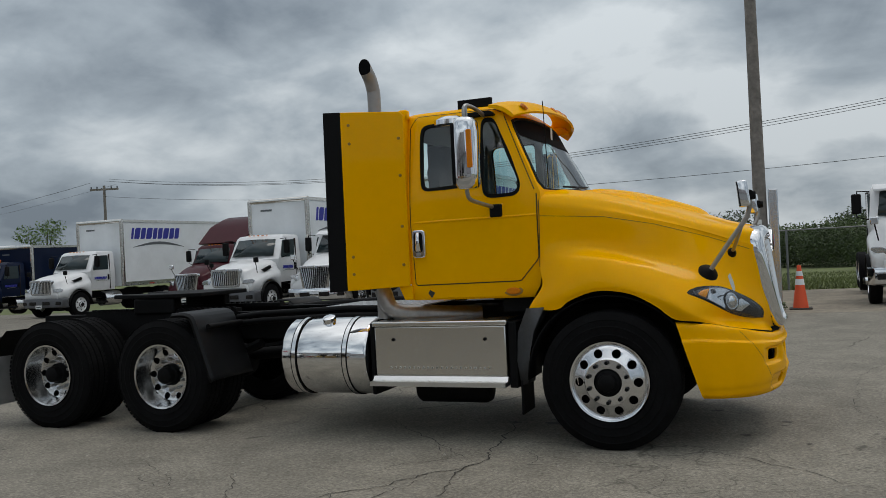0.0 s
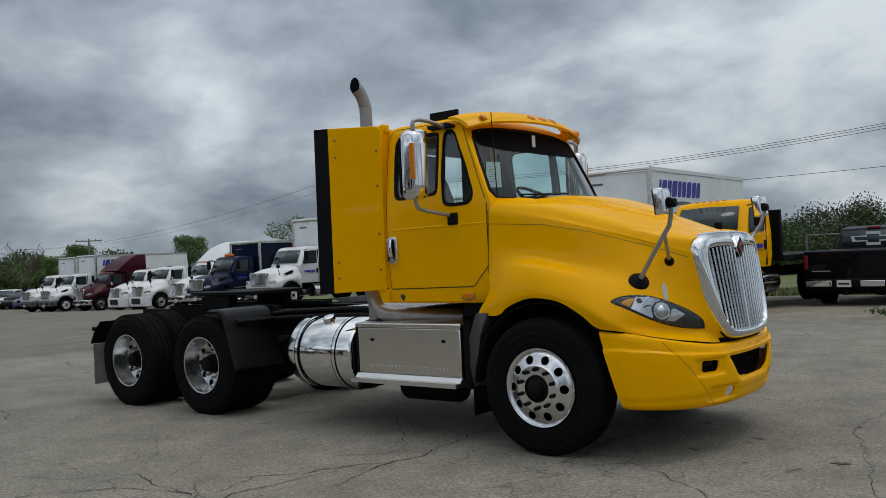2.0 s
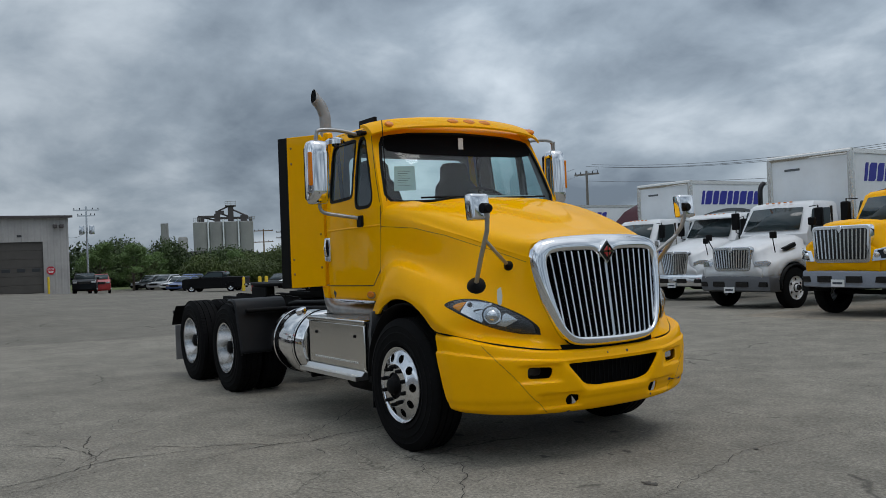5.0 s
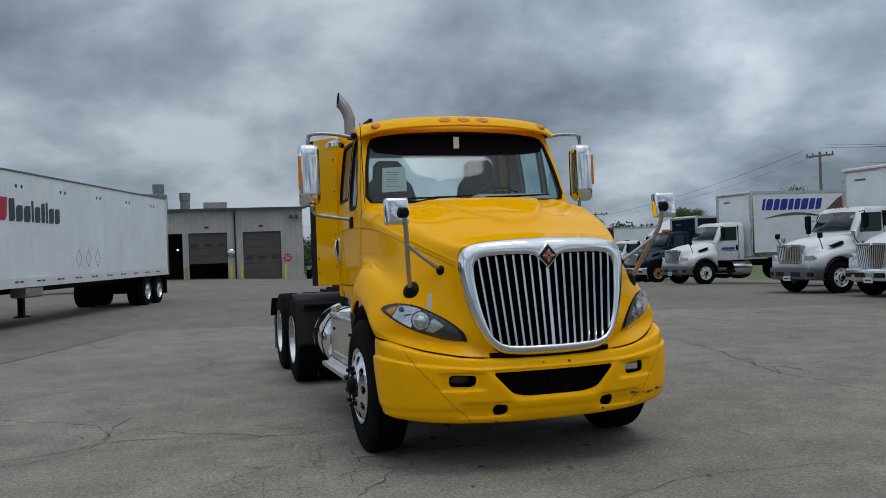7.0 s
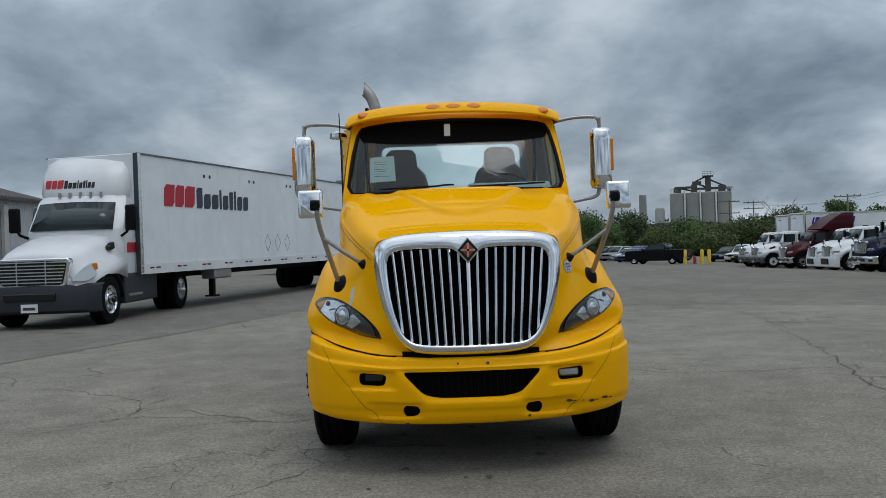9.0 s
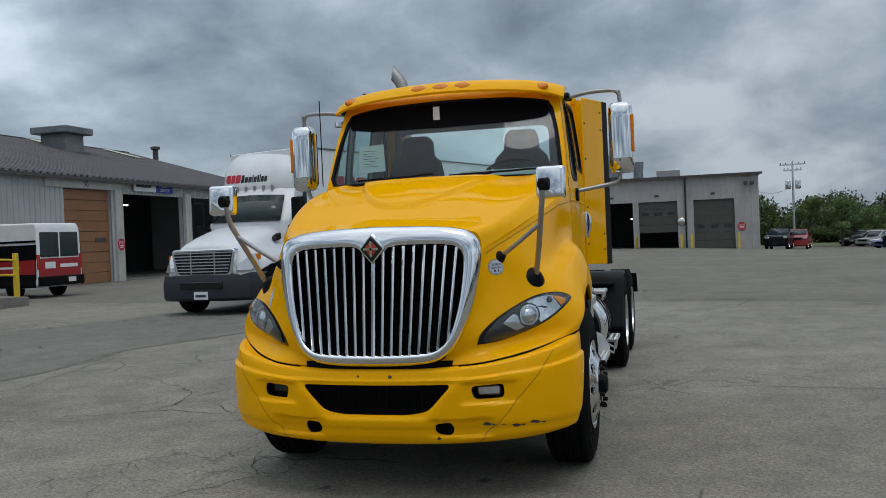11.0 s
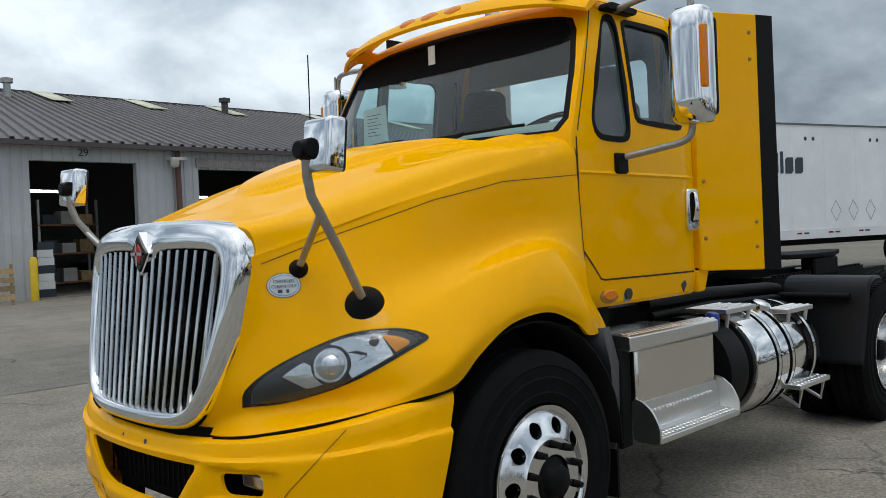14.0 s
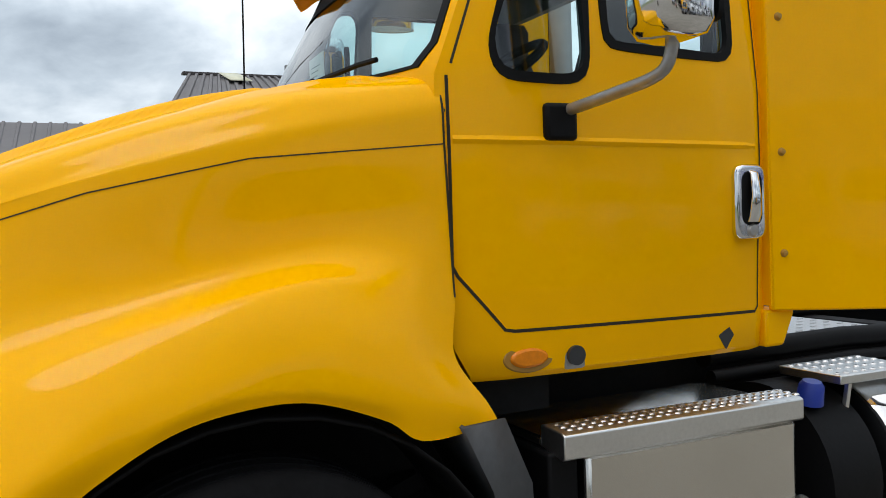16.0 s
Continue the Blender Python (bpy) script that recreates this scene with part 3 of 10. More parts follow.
# sun visor, its lamps and the black roof bracket
bm = bmesh.new()
rows = []
for k in range(-12, 13):
    f = k / 12
    y = 0.905 * f
    front = -0.50 - 0.13 * abs(f) ** 2 - 0.05 * abs(f) ** 8
    back = front - 0.20
    drop = 0.022 + 0.05 * f * f + 0.03 * abs(f) ** 8
    rows.append([(back, y, 2.716 - drop), (front - 0.13, y, 2.708 - drop), (front - 0.07, y, 2.682 - drop), (front - 0.02, y, 2.645 - drop), (front + 0.004, y, 2.615 - drop), (front - 0.008, y, 2.600 - drop), (front - 0.03, y, 2.612 - drop), (front - 0.08, y, 2.652 - drop), (front - 0.14, y, 2.680 - drop), (back, y, 2.694 - drop)])
bm_loft(bm, rows, caps=True)
visor = part("sun_visor", bm, YELLOW, truck, "yellow roof sun visor with amber lamps", smooth=45)
for y in (-0.74, -0.165, 0.0, 0.165, 0.74):
    f = y / 0.905
    bm = bmesh.new()
    bm_lathe(bm, [(0.0, 0.011), (0.3, 0.0105), (0.8, 0.007), (1.0, 0.0), (1.0, -0.02)], (0, 0, 0), (0, 0, 1), n=20)
    for v in bm.verts:
        v.co = Vector((v.co.x * 0.035, v.co.y * 0.062, v.co.z))
    fr = -0.50 - 0.13 * f * f - 0.05 * abs(f) ** 8
    part("marker_lamp", bm, AMBER, visor, loc=pose(fr - 0.04, y, 2.638 - 0.05 * f * f - 0.03 * abs(f) ** 8, 0, 40, -22 * f))
for y in (-0.76, 0.76):
    f = abs(y) / 0.905
    bm = boxed(((-0.90, y - 0.028, 2.575 - 0.045 * f), (-0.555 - 0.13 * f * f, y + 0.028, 2.655 - 0.055 * f)))
    part("visor_bracket", bm, YELLOW, visor, bevel=0.012)
bm = boxed(((-1.19, -0.755, 2.630), (-0.90, -0.725, 2.702)), ((-1.19, -0.725, 2.630), (-0.90, -0.66, 2.642)))
part("roof_bracket", bm, BLACK, truck, "black roof bracket behind the visor", bevel=0.01)
for s in SIDES:
    bm = boxed(((-1.66, s * 0.86 - 0.04, 2.57), (-1.58, s * 0.86 + 0.04, 2.655)))
    part("roof_corner", bm, YELLOW, truck, bevel=0.02)
for s in SIDES:
    bm = bmesh.new()
    bm_prism(bm, rounded([(-1.10, 2.565), (-0.86, 2.57), (-0.83, 2.53), (-1.08, 2.53)], 0.02), "y", s * 0.86, s * 0.925)
    part("mirror_mount", bm, BLACK, truck, bevel=0.01)

# main mirrors on tube frames
for s in SIDES:
    mir = part("mirror_arm", bmesh.new(), STEEL, truck, "bent grey steel mirror arm")
    bm = bmesh.new()
    bm_sweep(bm, spline([(-0.92, s * 0.90, 2.535), (-0.93, s * 1.06, 2.565), (-0.935, s * 1.22, 2.57), (-0.94, s * 1.285, 2.55), (-0.94, s * 1.30, 2.48)], 5), 0.016)
    bm.to_mesh(mir.data)
    bm.free()
    mir.data.shade_smooth()
    bm = bmesh.new()
    bm_sweep(bm, spline([(-0.95, s * 1.28, 2.02), (-0.95, s * 1.28, 1.92), (-0.94, s * 1.245, 1.868), (-0.91, s * 1.12, 1.842), (-0.862, s * 0.96, 1.815)], 5), 0.016)
    part("lower_arm", bm, STEEL, mir)
    bm = bmesh.new()
    rows = []
    for z, gx, gy in ((1.935, 0.35, 0.6), (1.945, 0.75, 0.85), (1.975, 0.96, 0.98), (2.05, 1.0, 1.0), (2.35, 1.0, 1.0), (2.43, 0.96, 0.98), (2.462, 0.75, 0.85), (2.472, 0.35, 0.6)):
        ring = []
        for i in range(20):
            a = 2 * math.pi * i / 20
            cx, cy = math.cos(a), math.sin(a)
            px = math.copysign(abs(cx) ** 0.6, cx) * (0.095 if cx > 0 else 0.075) * gx
            py = math.copysign(abs(cy) ** 0.55, cy) * 0.092 * gy
            ring.append((-0.94 + px, s * 1.30 + py, z))
        rows.append(ring)
    bm_loft(bm, rows, caps=True)
    housing = part("mirror_housing", bm, CHROME, mir, "tall chrome mirror housing", smooth=50)
    bm = bmesh.new()
    bm_prism(bm, rounded([(s * 1.30 - 0.078, 1.975), (s * 1.30 + 0.078, 1.975), (s * 1.30 + 0.078, 2.43), (s * 1.30 - 0.078, 2.43)], 0.03), "x", -1.024, -1.008)
    part("mirror_glass", bm, BLACK, housing)
    bm = bmesh.new()
    bm_prism(bm, rounded([(-0.90, 2.09), (-0.862, 2.09), (-0.862, 2.37), (-0.90, 2.37)], 0.012), "y", s * 1.373, s * 1.399)
    part("turn_lamp", bm, AMBER, housing, "tall amber lamp", bevel=0.004)
    bm = boxed(((-0.89, s * 0.93, 1.735), (-0.79, s * 0.975, 1.835)))
    part("lower_bracket", bm, BLACK, mir, bevel=0.012)
    bm = bmesh.new()
    bm_cyl(bm, (-0.92, s * 1.30, 2.46), (-0.92, s * 1.30, 2.56), 0.008)
    part("antenna", bm, STEEL, mir)
# look-down mirror over the passenger door and the whip aerial
bm = bmesh.new()
bm_loft(bm, [[(-1.16 + 0.13 * math.cos(a) * k, -1.02 + 0.08 * math.sin(a) * k, z) for a in [i * math.pi / 8 for i in range(16)]] for z, k in ((2.47, 0.7), (2.475, 1.0), (2.51, 1.0), (2.535, 0.6))], caps=True)
part("look_down_mirror", bm, CHROME, truck, "small chrome look-down mirror")
bm = bmesh.new()
bm_sweep(bm, [(-0.42, -0.93, 1.93), (-0.43, -0.935, 2.35), (-0.435, -0.94, 2.59)], 0.004, 6)
part("whip_aerial", bm, BLACK, truck)

# hood mirrors on two-legged chrome arms
for s in SIDES:
    bm = bmesh.new()
    bm_sweep(bm, [(0.70, s * 0.868, 1.245), (0.84, s * 0.915, 1.44), (0.98, s * 0.955, 1.625), (1.0, s * 0.965, 1.69), (1.005, s * 0.97, 1.785)], 0.0165)
    arm = part("hood_mirror", bm, STEEL, truck, "polished hood mirror arm")
    bm = bmesh.new()
    bm_sweep(bm, [(0.86, s * 0.70, 1.385), (0.90, s * 0.82, 1.47), (0.94, s * 0.945, 1.565)], 0.013)
    part("brace", bm, STEEL, arm)
    for c, e, r in (((0.70, s * 0.868), 1.25, 0.074), ((0.86, s * 0.70), 1.385, 0.038)):
        q, nrm = onto(hood_tree, (c[0] + 0.2, c[1] + s * 0.4, e + 0.2), (-0.2, -s * 0.4, -0.2))
        bm = bmesh.new()
        bm_lathe(bm, [(0.0, 0.042), (0.3, 0.034), (0.7, 0.015), (1.0, -0.004)], q, nrm, n=20)
        for v in bm.verts:
            o = v.co - q
            o -= nrm * o.dot(nrm)
            v.co += o * (r - 1)
        part("foot", bm, BLACK, arm, "black rubber mirror foot")
    bm = bmesh.new()
    bm_cyl(bm, (1.003, s * 0.95, 1.775), (1.003, s * 1.01, 1.778), 0.036, n=16)
    bm_cyl(bm, (0.97, s * 0.975, 1.775), (1.045, s * 0.975, 1.775), 0.03, n=16)
    part("knuckle", bm, BLACK, arm, bevel=0.006)
    # square head: convex chrome back, flat glass facing the driver
    bm = bmesh.new()
    rows = []
    for d, k in ((-0.012, 0.985), (0.0, 1.0), (0.035, 0.985), (0.045, 0.95), (0.052, 0.8)):
        rows.append([(d, p[0] * k, p[1] * k) for p in rounded([(-0.08, -0.09), (0.08, -0.09), (0.08, 0.09), (-0.08, 0.09)], 0.014, 3)])
    bm_loft(bm, rows, caps=True)
    part("mirror_head", bm, CHROME, arm, "square chrome mirror head", loc=pose(0.95, s * 1.015, 1.785, 0, -6, s * -4), smooth=50)
    bm = bmesh.new()
    bm_prism(bm, rounded([(-0.077, -0.086), (0.077, -0.086), (0.077, 0.086), (-0.077, 0.086)], 0.014), "x", -0.022, -0.012)
    part("mirror_back", bm, GLOSSBLACK, arm, loc=pose(0.95, s * 1.015, 1.785, 0, -6, s * -4))

# hood seams and cowl
for s in SIDES:
    part("hood_seam", seam(hood_tree, [(-0.50, s * 1.5, 1.725), (-0.02, s * 1.5, 1.690), (0.33, s * 1.5, 1.618), (0.70, s * 1.5, 1.503), (0.97, s * 1.5, 1.403)], (0, -s, 0), 0.0035, 0.0015, 70), SEAM, truck)
    part("cowl_gap", seam(hood_tree, [(-0.503, s * 1.5, 1.88), (-0.503, s * 1.5, 1.72), (-0.508, s * 1.5, 1.52), (-0.510, s * 1.5, 1.34)], (0, -s, 0), 0.006, 0.002, 40), SEAM, truck)
bm = bmesh.new()
bm_prism(bm, [(-0.53, -0.92), (-0.46, -0.82), (-0.37, -0.5), (-0.325, 0), (-0.37, 0.5), (-0.46, 0.82), (-0.53, 0.92), (-0.7, 0.8), (-0.7, -0.8)], "z", 1.86, 1.912)
part("cowl", bm, BLACK, truck, "black cowl panel below the windshield", bevel=0.01)
for y0, y1 in ((0.10, 0.72), (-0.62, -0.02)):
    bm = bmesh.new()
    pts = []
    for f in steps(8):
        q, nrm = onto(cab_tree, (0.6, y0 + (y1 - y0) * f, 1.948 + 0.014 * f), (-1, 0, 0))
        pts.append(q + nrm * 0.022)
    bm_sweep(bm, pts, 0.008, 6)
    bm_sweep(bm, [pts[4] + Vector((0.01, 0, 0.0)), pts[2] + Vector((0.02, 0, -0.03)), (pts[0].x + 0.02, y0 - 0.05, 1.92)], 0.011, 6)
    part("wiper", bm, BLACK, truck)


# grille: chrome surround, bars, emblem
def grille_x(y, z):
    return 1.172 - 0.095 * (z - 0.78) / 0.79 - 0.048 * (abs(y) / 0.6) ** 2.4


OUT = [(0, 1.582), (0.30, 1.574), (0.48, 1.556), (0.575, 1.518), (0.610, 1.43), (0.598, 1.27), (0.562, 1.10), (0.510, 0.965), (0.455, 0.875), (0.37, 0.812), (0.22, 0.790), (0, 0.785)]
INN = [(0, 1.385), (0.045, 1.405), (0.09, 1.452), (0.16, 1.462), (0.32, 1.462), (0.45, 1.452), (0.503, 1.425), (0.515, 1.36), (0.502, 1.20), (0.470, 1.04), (0.425, 0.93), (0.35, 0.876), (0.20, 0.862), (0, 0.858)]


def ring2(half, n=40):
    side = resample(spline([(p[0], p[1], 0) for p in half], 6), n)
    return [(v.x, v.y) for v in side] + [(-v.x, v.y) for v in reversed(side[1:-1])]


ro, ri = ring2(OUT), ring2(INN)
bm = bmesh.new()
rows = []
for f, out in ((0.0, -0.10), (0.0, -0.035), (0.05, -0.008), (0.22, 0.014), (0.5, 0.030), (0.72, 0.036), (0.88, 0.032), (0.97, 0.018), (1.0, -0.08)):
    rows.append([(grille_x(a[0], a[1]) + out, a[0] + (c[0] - a[0]) * f, a[1] + (c[1] - a[1]) * f) for a, c in zip(ro, ri)])
bm_loft(bm, rows)
surr = part("grille_surround", bm, CHROME, truck, "bright chrome grille surround", smooth=60)
bm = bmesh.new()
mid = [(grille_x(c[0], c[1]) - 0.07, c[0], c[1]) for c in ri]
bm_loft(bm, [mid, [(1.01, c[0] * 0.5, 1.15 + (c[1] - 1.15) * 0.5) for c in ri], [(0.99, 0.001 * c[0], 1.15 + 0.001 * c[1]) for c in ri]])
part("grille_shade", bm, SHADE, surr, "black radiator screen behind the bars")


def inner_z(y):
    """Lower and upper end of the grille opening at y."""
    y = abs(y)
    side = resample(spline([(p[0], p[1], 0) for p in INN], 6), 200)
    near = [v.y for v in side if abs(v.x - y) < 0.012]
    return min(near), max(near)


for k in range(-8, 9):
    y = k * 0.0604
    lean = lambda z: y * (1 - 0.12 * (1.44 - z) / 0.58)
    hi = inner_z(y)[1]
    lo = inner_z(lean(0.92))[0]
    w = 0.0098 if k else 0.0145
    bm = bmesh.new()
    rows = []
    for f in steps(8):
        z = lo - 0.01 + (hi - lo + 0.012) * f
        yy, x = lean(z), grille_x(lean(z), z)
        rows.append([(x - 0.065, yy - w * 0.6, z), (x - 0.004, yy - w, z), (x + 0.006, yy - w * 0.8, z), (x + 0.011, yy, z), (x + 0.006, yy + w * 0.8, z), (x - 0.004, yy + w, z), (x - 0.065, yy + w * 0.6, z)])
    bm_loft(bm, rows, caps=True)
    part("grille_bar", bm, BARCHROME, surr)
x0 = grille_x(0, 1.45) + 0.02
for nm, k, dx, mt in (("emblem", 1.0, 0.0, CHROME), ("emblem_field", 0.84, 0.008, GLOSSBLACK), ("emblem_mark", 0.54, 0.012, material("emblem_red", (0.42, 0.02, 0.015), 0.3))):
    bm = bmesh.new()
    bm_prism(bm, [(0, 1.455 + 0.088 * k), (0.078 * k, 1.455), (0, 1.455 - 0.088 * k), (-0.078 * k, 1.455)], "x", x0 - 0.03, x0 + 0.012 + dx)
    em = part(nm, bm, mt, surr if k == 1.0 else em0, "diamond emblem in chrome, black and red" if k == 1.0 else "", bevel=0.004)
    if k == 1.0:
        em0 = em
bm = boxed(((x0 + 0.02, -0.045, 1.449), (x0 + 0.028, 0.045, 1.461)), ((x0 + 0.02, -0.006, 1.41), (x0 + 0.028, 0.006, 1.50)))
part("emblem_bars", bm, CHROME, em0)

# headlamps let into the fenders
for s in SIDES:
    lamp_out = spline([(0.99, 0.650, 0.912), (0.90, 0.75, 0.925), (0.78, 0.90, 0.99), (0.66, 1.02, 1.075), (0.605, 1.055, 1.118), (0.68, 0.985, 1.150), (0.80, 0.86, 1.135), (0.92, 0.738, 1.06), (0.982, 0.662, 0.975), (0.99, 0.650, 0.912)], 6)[:-1]
    lamp_out = [nose(p) for p in lamp_out]
    d = (-0.72, -s * 0.66, -0.1)
    back = Vector((0.72, s * 0.66, 0.1)) * 0.5
    around = [Vector(flip(p, s)) + back for p in lamp_out]
    cen = sum(around, Vector()) / len(around)
    grow = [cen + (p - cen) * 1.075 for p in around]
    lamp = part("headlamp", decal(hood_tree, grow, d, 0.003, rings=5), GLOSSBLACK, truck, "swept-back headlamp with clear lens")
    part("bezel", decal(hood_tree, [cen + (p - cen) * 0.96 for p in around], d, 0.007, rings=5, skirt=0), LAMPBACK, lamp, "grey lamp bowl")

    ax = (Vector(flip((0.605, 1.055, 1.118), s)) - Vector(flip((0.985, 0.652, 0.905), s))).normalized()
    upv = (Vector((0, 0, 1)) - ax * ax.z).normalized()

    def along(f, g, scale_f, scale_g, n=28):
        """An ellipse in the lamp: f along its length, g across."""
        m = cen + ax * f + upv * g
        return [m + ax * scale_f * math.cos(a) + upv * scale_g * math.sin(a) for a in [2 * math.pi * i / n for i in range(n)]]

    def between(f0, f1, shrink, lean=0.0):
        """The piece of the lamp's outline between two cross lines."""
        pts = [((cen + (p - cen) * shrink) - cen) for p in around]
        poly = [(v.dot(ax) + lean * v.dot(upv), v) for v in pts]
        for lim, sign in ((f0, 1), (f1, -1)):
            out = []
            for k in range(len(poly)):
                a, c = poly[k - 1], poly[k]
                ina, inc = sign * (a[0] - lim) >= 0, sign * (c[0] - lim) >= 0
                if ina != inc:
                    w = (lim - a[0]) / (c[0] - a[0])
                    out.append((lim, a[1].lerp(c[1], w)))
                if inc:
                    out.append(c)
            poly = out
        return [cen + v for _, v in poly]

    part("lamp_corner", decal(hood_tree, between(-0.5, -0.11, 0.93, 0.2), d, 0.010, 0.002, 5, 0), SMOKE, lamp)
    part("turn_signal", decal(hood_tree, between(0.205, 0.5, 0.86, 0.35), d, 0.011, 0.004, 4, 0), TURNLENS, lamp, "amber turn signal")
    part("reflector", decal(hood_tree, between(0.035, 0.200, 0.90, 0.2), d, 0.0105, -0.004, 5, 0), LAMPSILVER, lamp, "silver faceted reflector")
    part("marker_bulb", decal(hood_tree, along(0.165, 0.02, 0.018, 0.017), d, 0.014, 0.004, 4, 0), LAMPBACK, lamp)
    part("reflector", decal(hood_tree, between(-0.15, -0.045, 0.66, 0.9), d, 0.011, 0.002, 5, 0), LAMPSILVER, lamp)
    bowl = part("reflector", decal(hood_tree, along(-0.005, 0.004, 0.072, 0.068), d, 0.013, -0.003, 5, 0), LAMPBACK, lamp, "round grey reflector bowl")
    part("bowl_ring", decal(hood_tree, along(-0.005, 0.004, 0.062, 0.058), d, 0.0145, -0.002, 5, 0), LAMPSILVER, bowl)
    part("projector", decal(hood_tree, along(-0.005, 0.004, 0.054, 0.050), d, 0.016, 0.008, 5, 0), LAMPGREY, bowl)
    part("projector_lens", decal(hood_tree, along(-0.005, 0.004, 0.036, 0.034), d, 0.020, 0.012, 5, 0), LAMPSILVER, bowl)
    part("lens", decal(hood_tree, around, d, 0.014, 0.022, 7, 0), LENS, lamp, "clear headlamp lens", shadow=False, smooth=70)

# dark gap between hood and bumper
for s in SIDES:
    bm = bmesh.new()
    bm_sweep(bm, [flip(nose(q), s) for q in spline([(0.48, 1.085, 0.926), (0.64, 1.068, 0.908), (0.88, 0.862, 0.843), (1.02, 0.583, 0.793), (1.06, 0.48, 0.785)], 8)], 0.0065, 6)
    part("bumper_gap", bm, SHADE, truck)

# oval sticker on the driver's side of the hood, and the pale scrape on the other
q, nrm = onto(hood_tree, (1.2, 1.0, 1.35), (-0.75, -0.9, -0.06))
q = Vector((0.905, 0.665, 1.322))
_, nrm = onto(hood_tree, q + Vector((0.3, 0.3, 0)), (-1, -1, 0))
q, nrm = onto(hood_tree, q + nrm * 0.3, -nrm)
_, u, v = basis(nrm)
STICK = material("sticker_silver", (0.55, 0.60, 0.66), 0.4)
STICKINK = material("sticker_ink", (0.03, 0.04, 0.06), 0.5)
oval = lambda a, c: [q + nrm * 0.1 + u * a * math.cos(2 * math.pi * i / 32) + v * c * math.sin(2 * math.pi * i / 32) for i in range(32)]
stick = part("sticker", decal(hood_tree, oval(0.062, 0.046), -nrm, 0.0015, 0, 3, 0), STICKINK, truck, "oval silver sticker reading certified clean idle")
part("sticker_face", decal(hood_tree, oval(0.0595, 0.0435), -nrm, 0.003, 0, 3, 0), STICK, stick)
part("sticker_ring", decal(hood_tree, oval(0.053, 0.038), -nrm, 0.004, 0, 3, 0), STICKINK, stick)
part("sticker_field", decal(hood_tree, oval(0.0515, 0.0365), -nrm, 0.005, 0, 3, 0), STICK, stick)


def lettering(text, size, mat, m, parent, name="lettering", extrude=0.0006, squeeze=1.0):
    """Words in the built-in type, turned into mesh."""
    cu = bpy.data.curves.new(name, "FONT")
    cu.body, cu.size, cu.align_x, cu.align_y, cu.extrude = text, size, "CENTER", "CENTER", extrude
    tmp = new("tmp", cu)
    bpy.context.view_layer.update()
    me = bpy.data.meshes.new_from_object(tmp.evaluated_get(bpy.context.evaluated_depsgraph_get()))
    bpy.data.objects.remove(tmp)
    me.materials.clear()
    me.materials.append(mat)
    ob = new(name, me)
    ob.parent = parent
    ob.matrix_basis = m @ Matrix.Diagonal((squeeze, 1, 1, 1))
    return ob


face = Matrix((u, v, nrm)).transposed().to_4x4()
for txt, dv in (("CERTIFIED", 0.014), ("CLEAN IDLE", -0.004)):
    lettering(txt, 0.0165, STICKINK, Matrix.Translation(q + nrm * 0.0065 + v * dv) @ face, stick)
bm = boxed(((-0.022, -0.006, 0), (-0.006, 0.006, 0.001)), ((0.008, -0.006, 0), (0.018, 0.006, 0.001)))
part("sticker_bars", bm, STICKINK, stick, loc=Matrix.Translation(q + nrm * 0.006 - v * 0.0215) @ face)
SCRAPE = material("bare_scrape", (0.50, 0.50, 0.46), 0.5)
part("paint_scrape", decal(hood_tree, [Vector((1.3, -0.75 - 0.035 * t - w * 0.012, 1.235 - 0.13 * t + w * 0.02)) for t, w in ((0, 0), (0.3, 1), (0.7, 1), (1, 0.6), (1.05, 0), (0.8, -0.6), (0.4, -0.6))], (-1, 0, 0), 0.002, 0, 3, 0), SCRAPE, truck)


# bumper: lower nose panel with its openings
def soft_box(v, lo, hi, w):
    a, c = min(max((v - lo) / w + 0.5, 0), 1), min(max((hi - v) / w + 0.5, 0), 1)
    return (a * a * (3 - 2 * a)) * (c * c * (3 - 2 * c))


def moulded(y, z):
    """How deep the skin is pressed in: round the fog lamps, the tow holes and the air slot."""
    fog = 0.020 * soft_box(y, 0.50, 0.78, 0.06) * soft_box(z, 0.580, 0.695, 0.02)
    tow = 0.020 * soft_box(y, 0.33, 0.66, 0.05) * soft_box(z, 0.395, 0.492, 0.02)
    slot = 0.016 * soft_box(z, 0.505, 0.71, 0.03) * soft_box(y, -1, 0.30 + 0.85 * (z - 0.52), 0.05)
    lip = 0.006 * soft_box(z, 0.0, 0.447, 0.012)
    return fog + tow + slot + lip


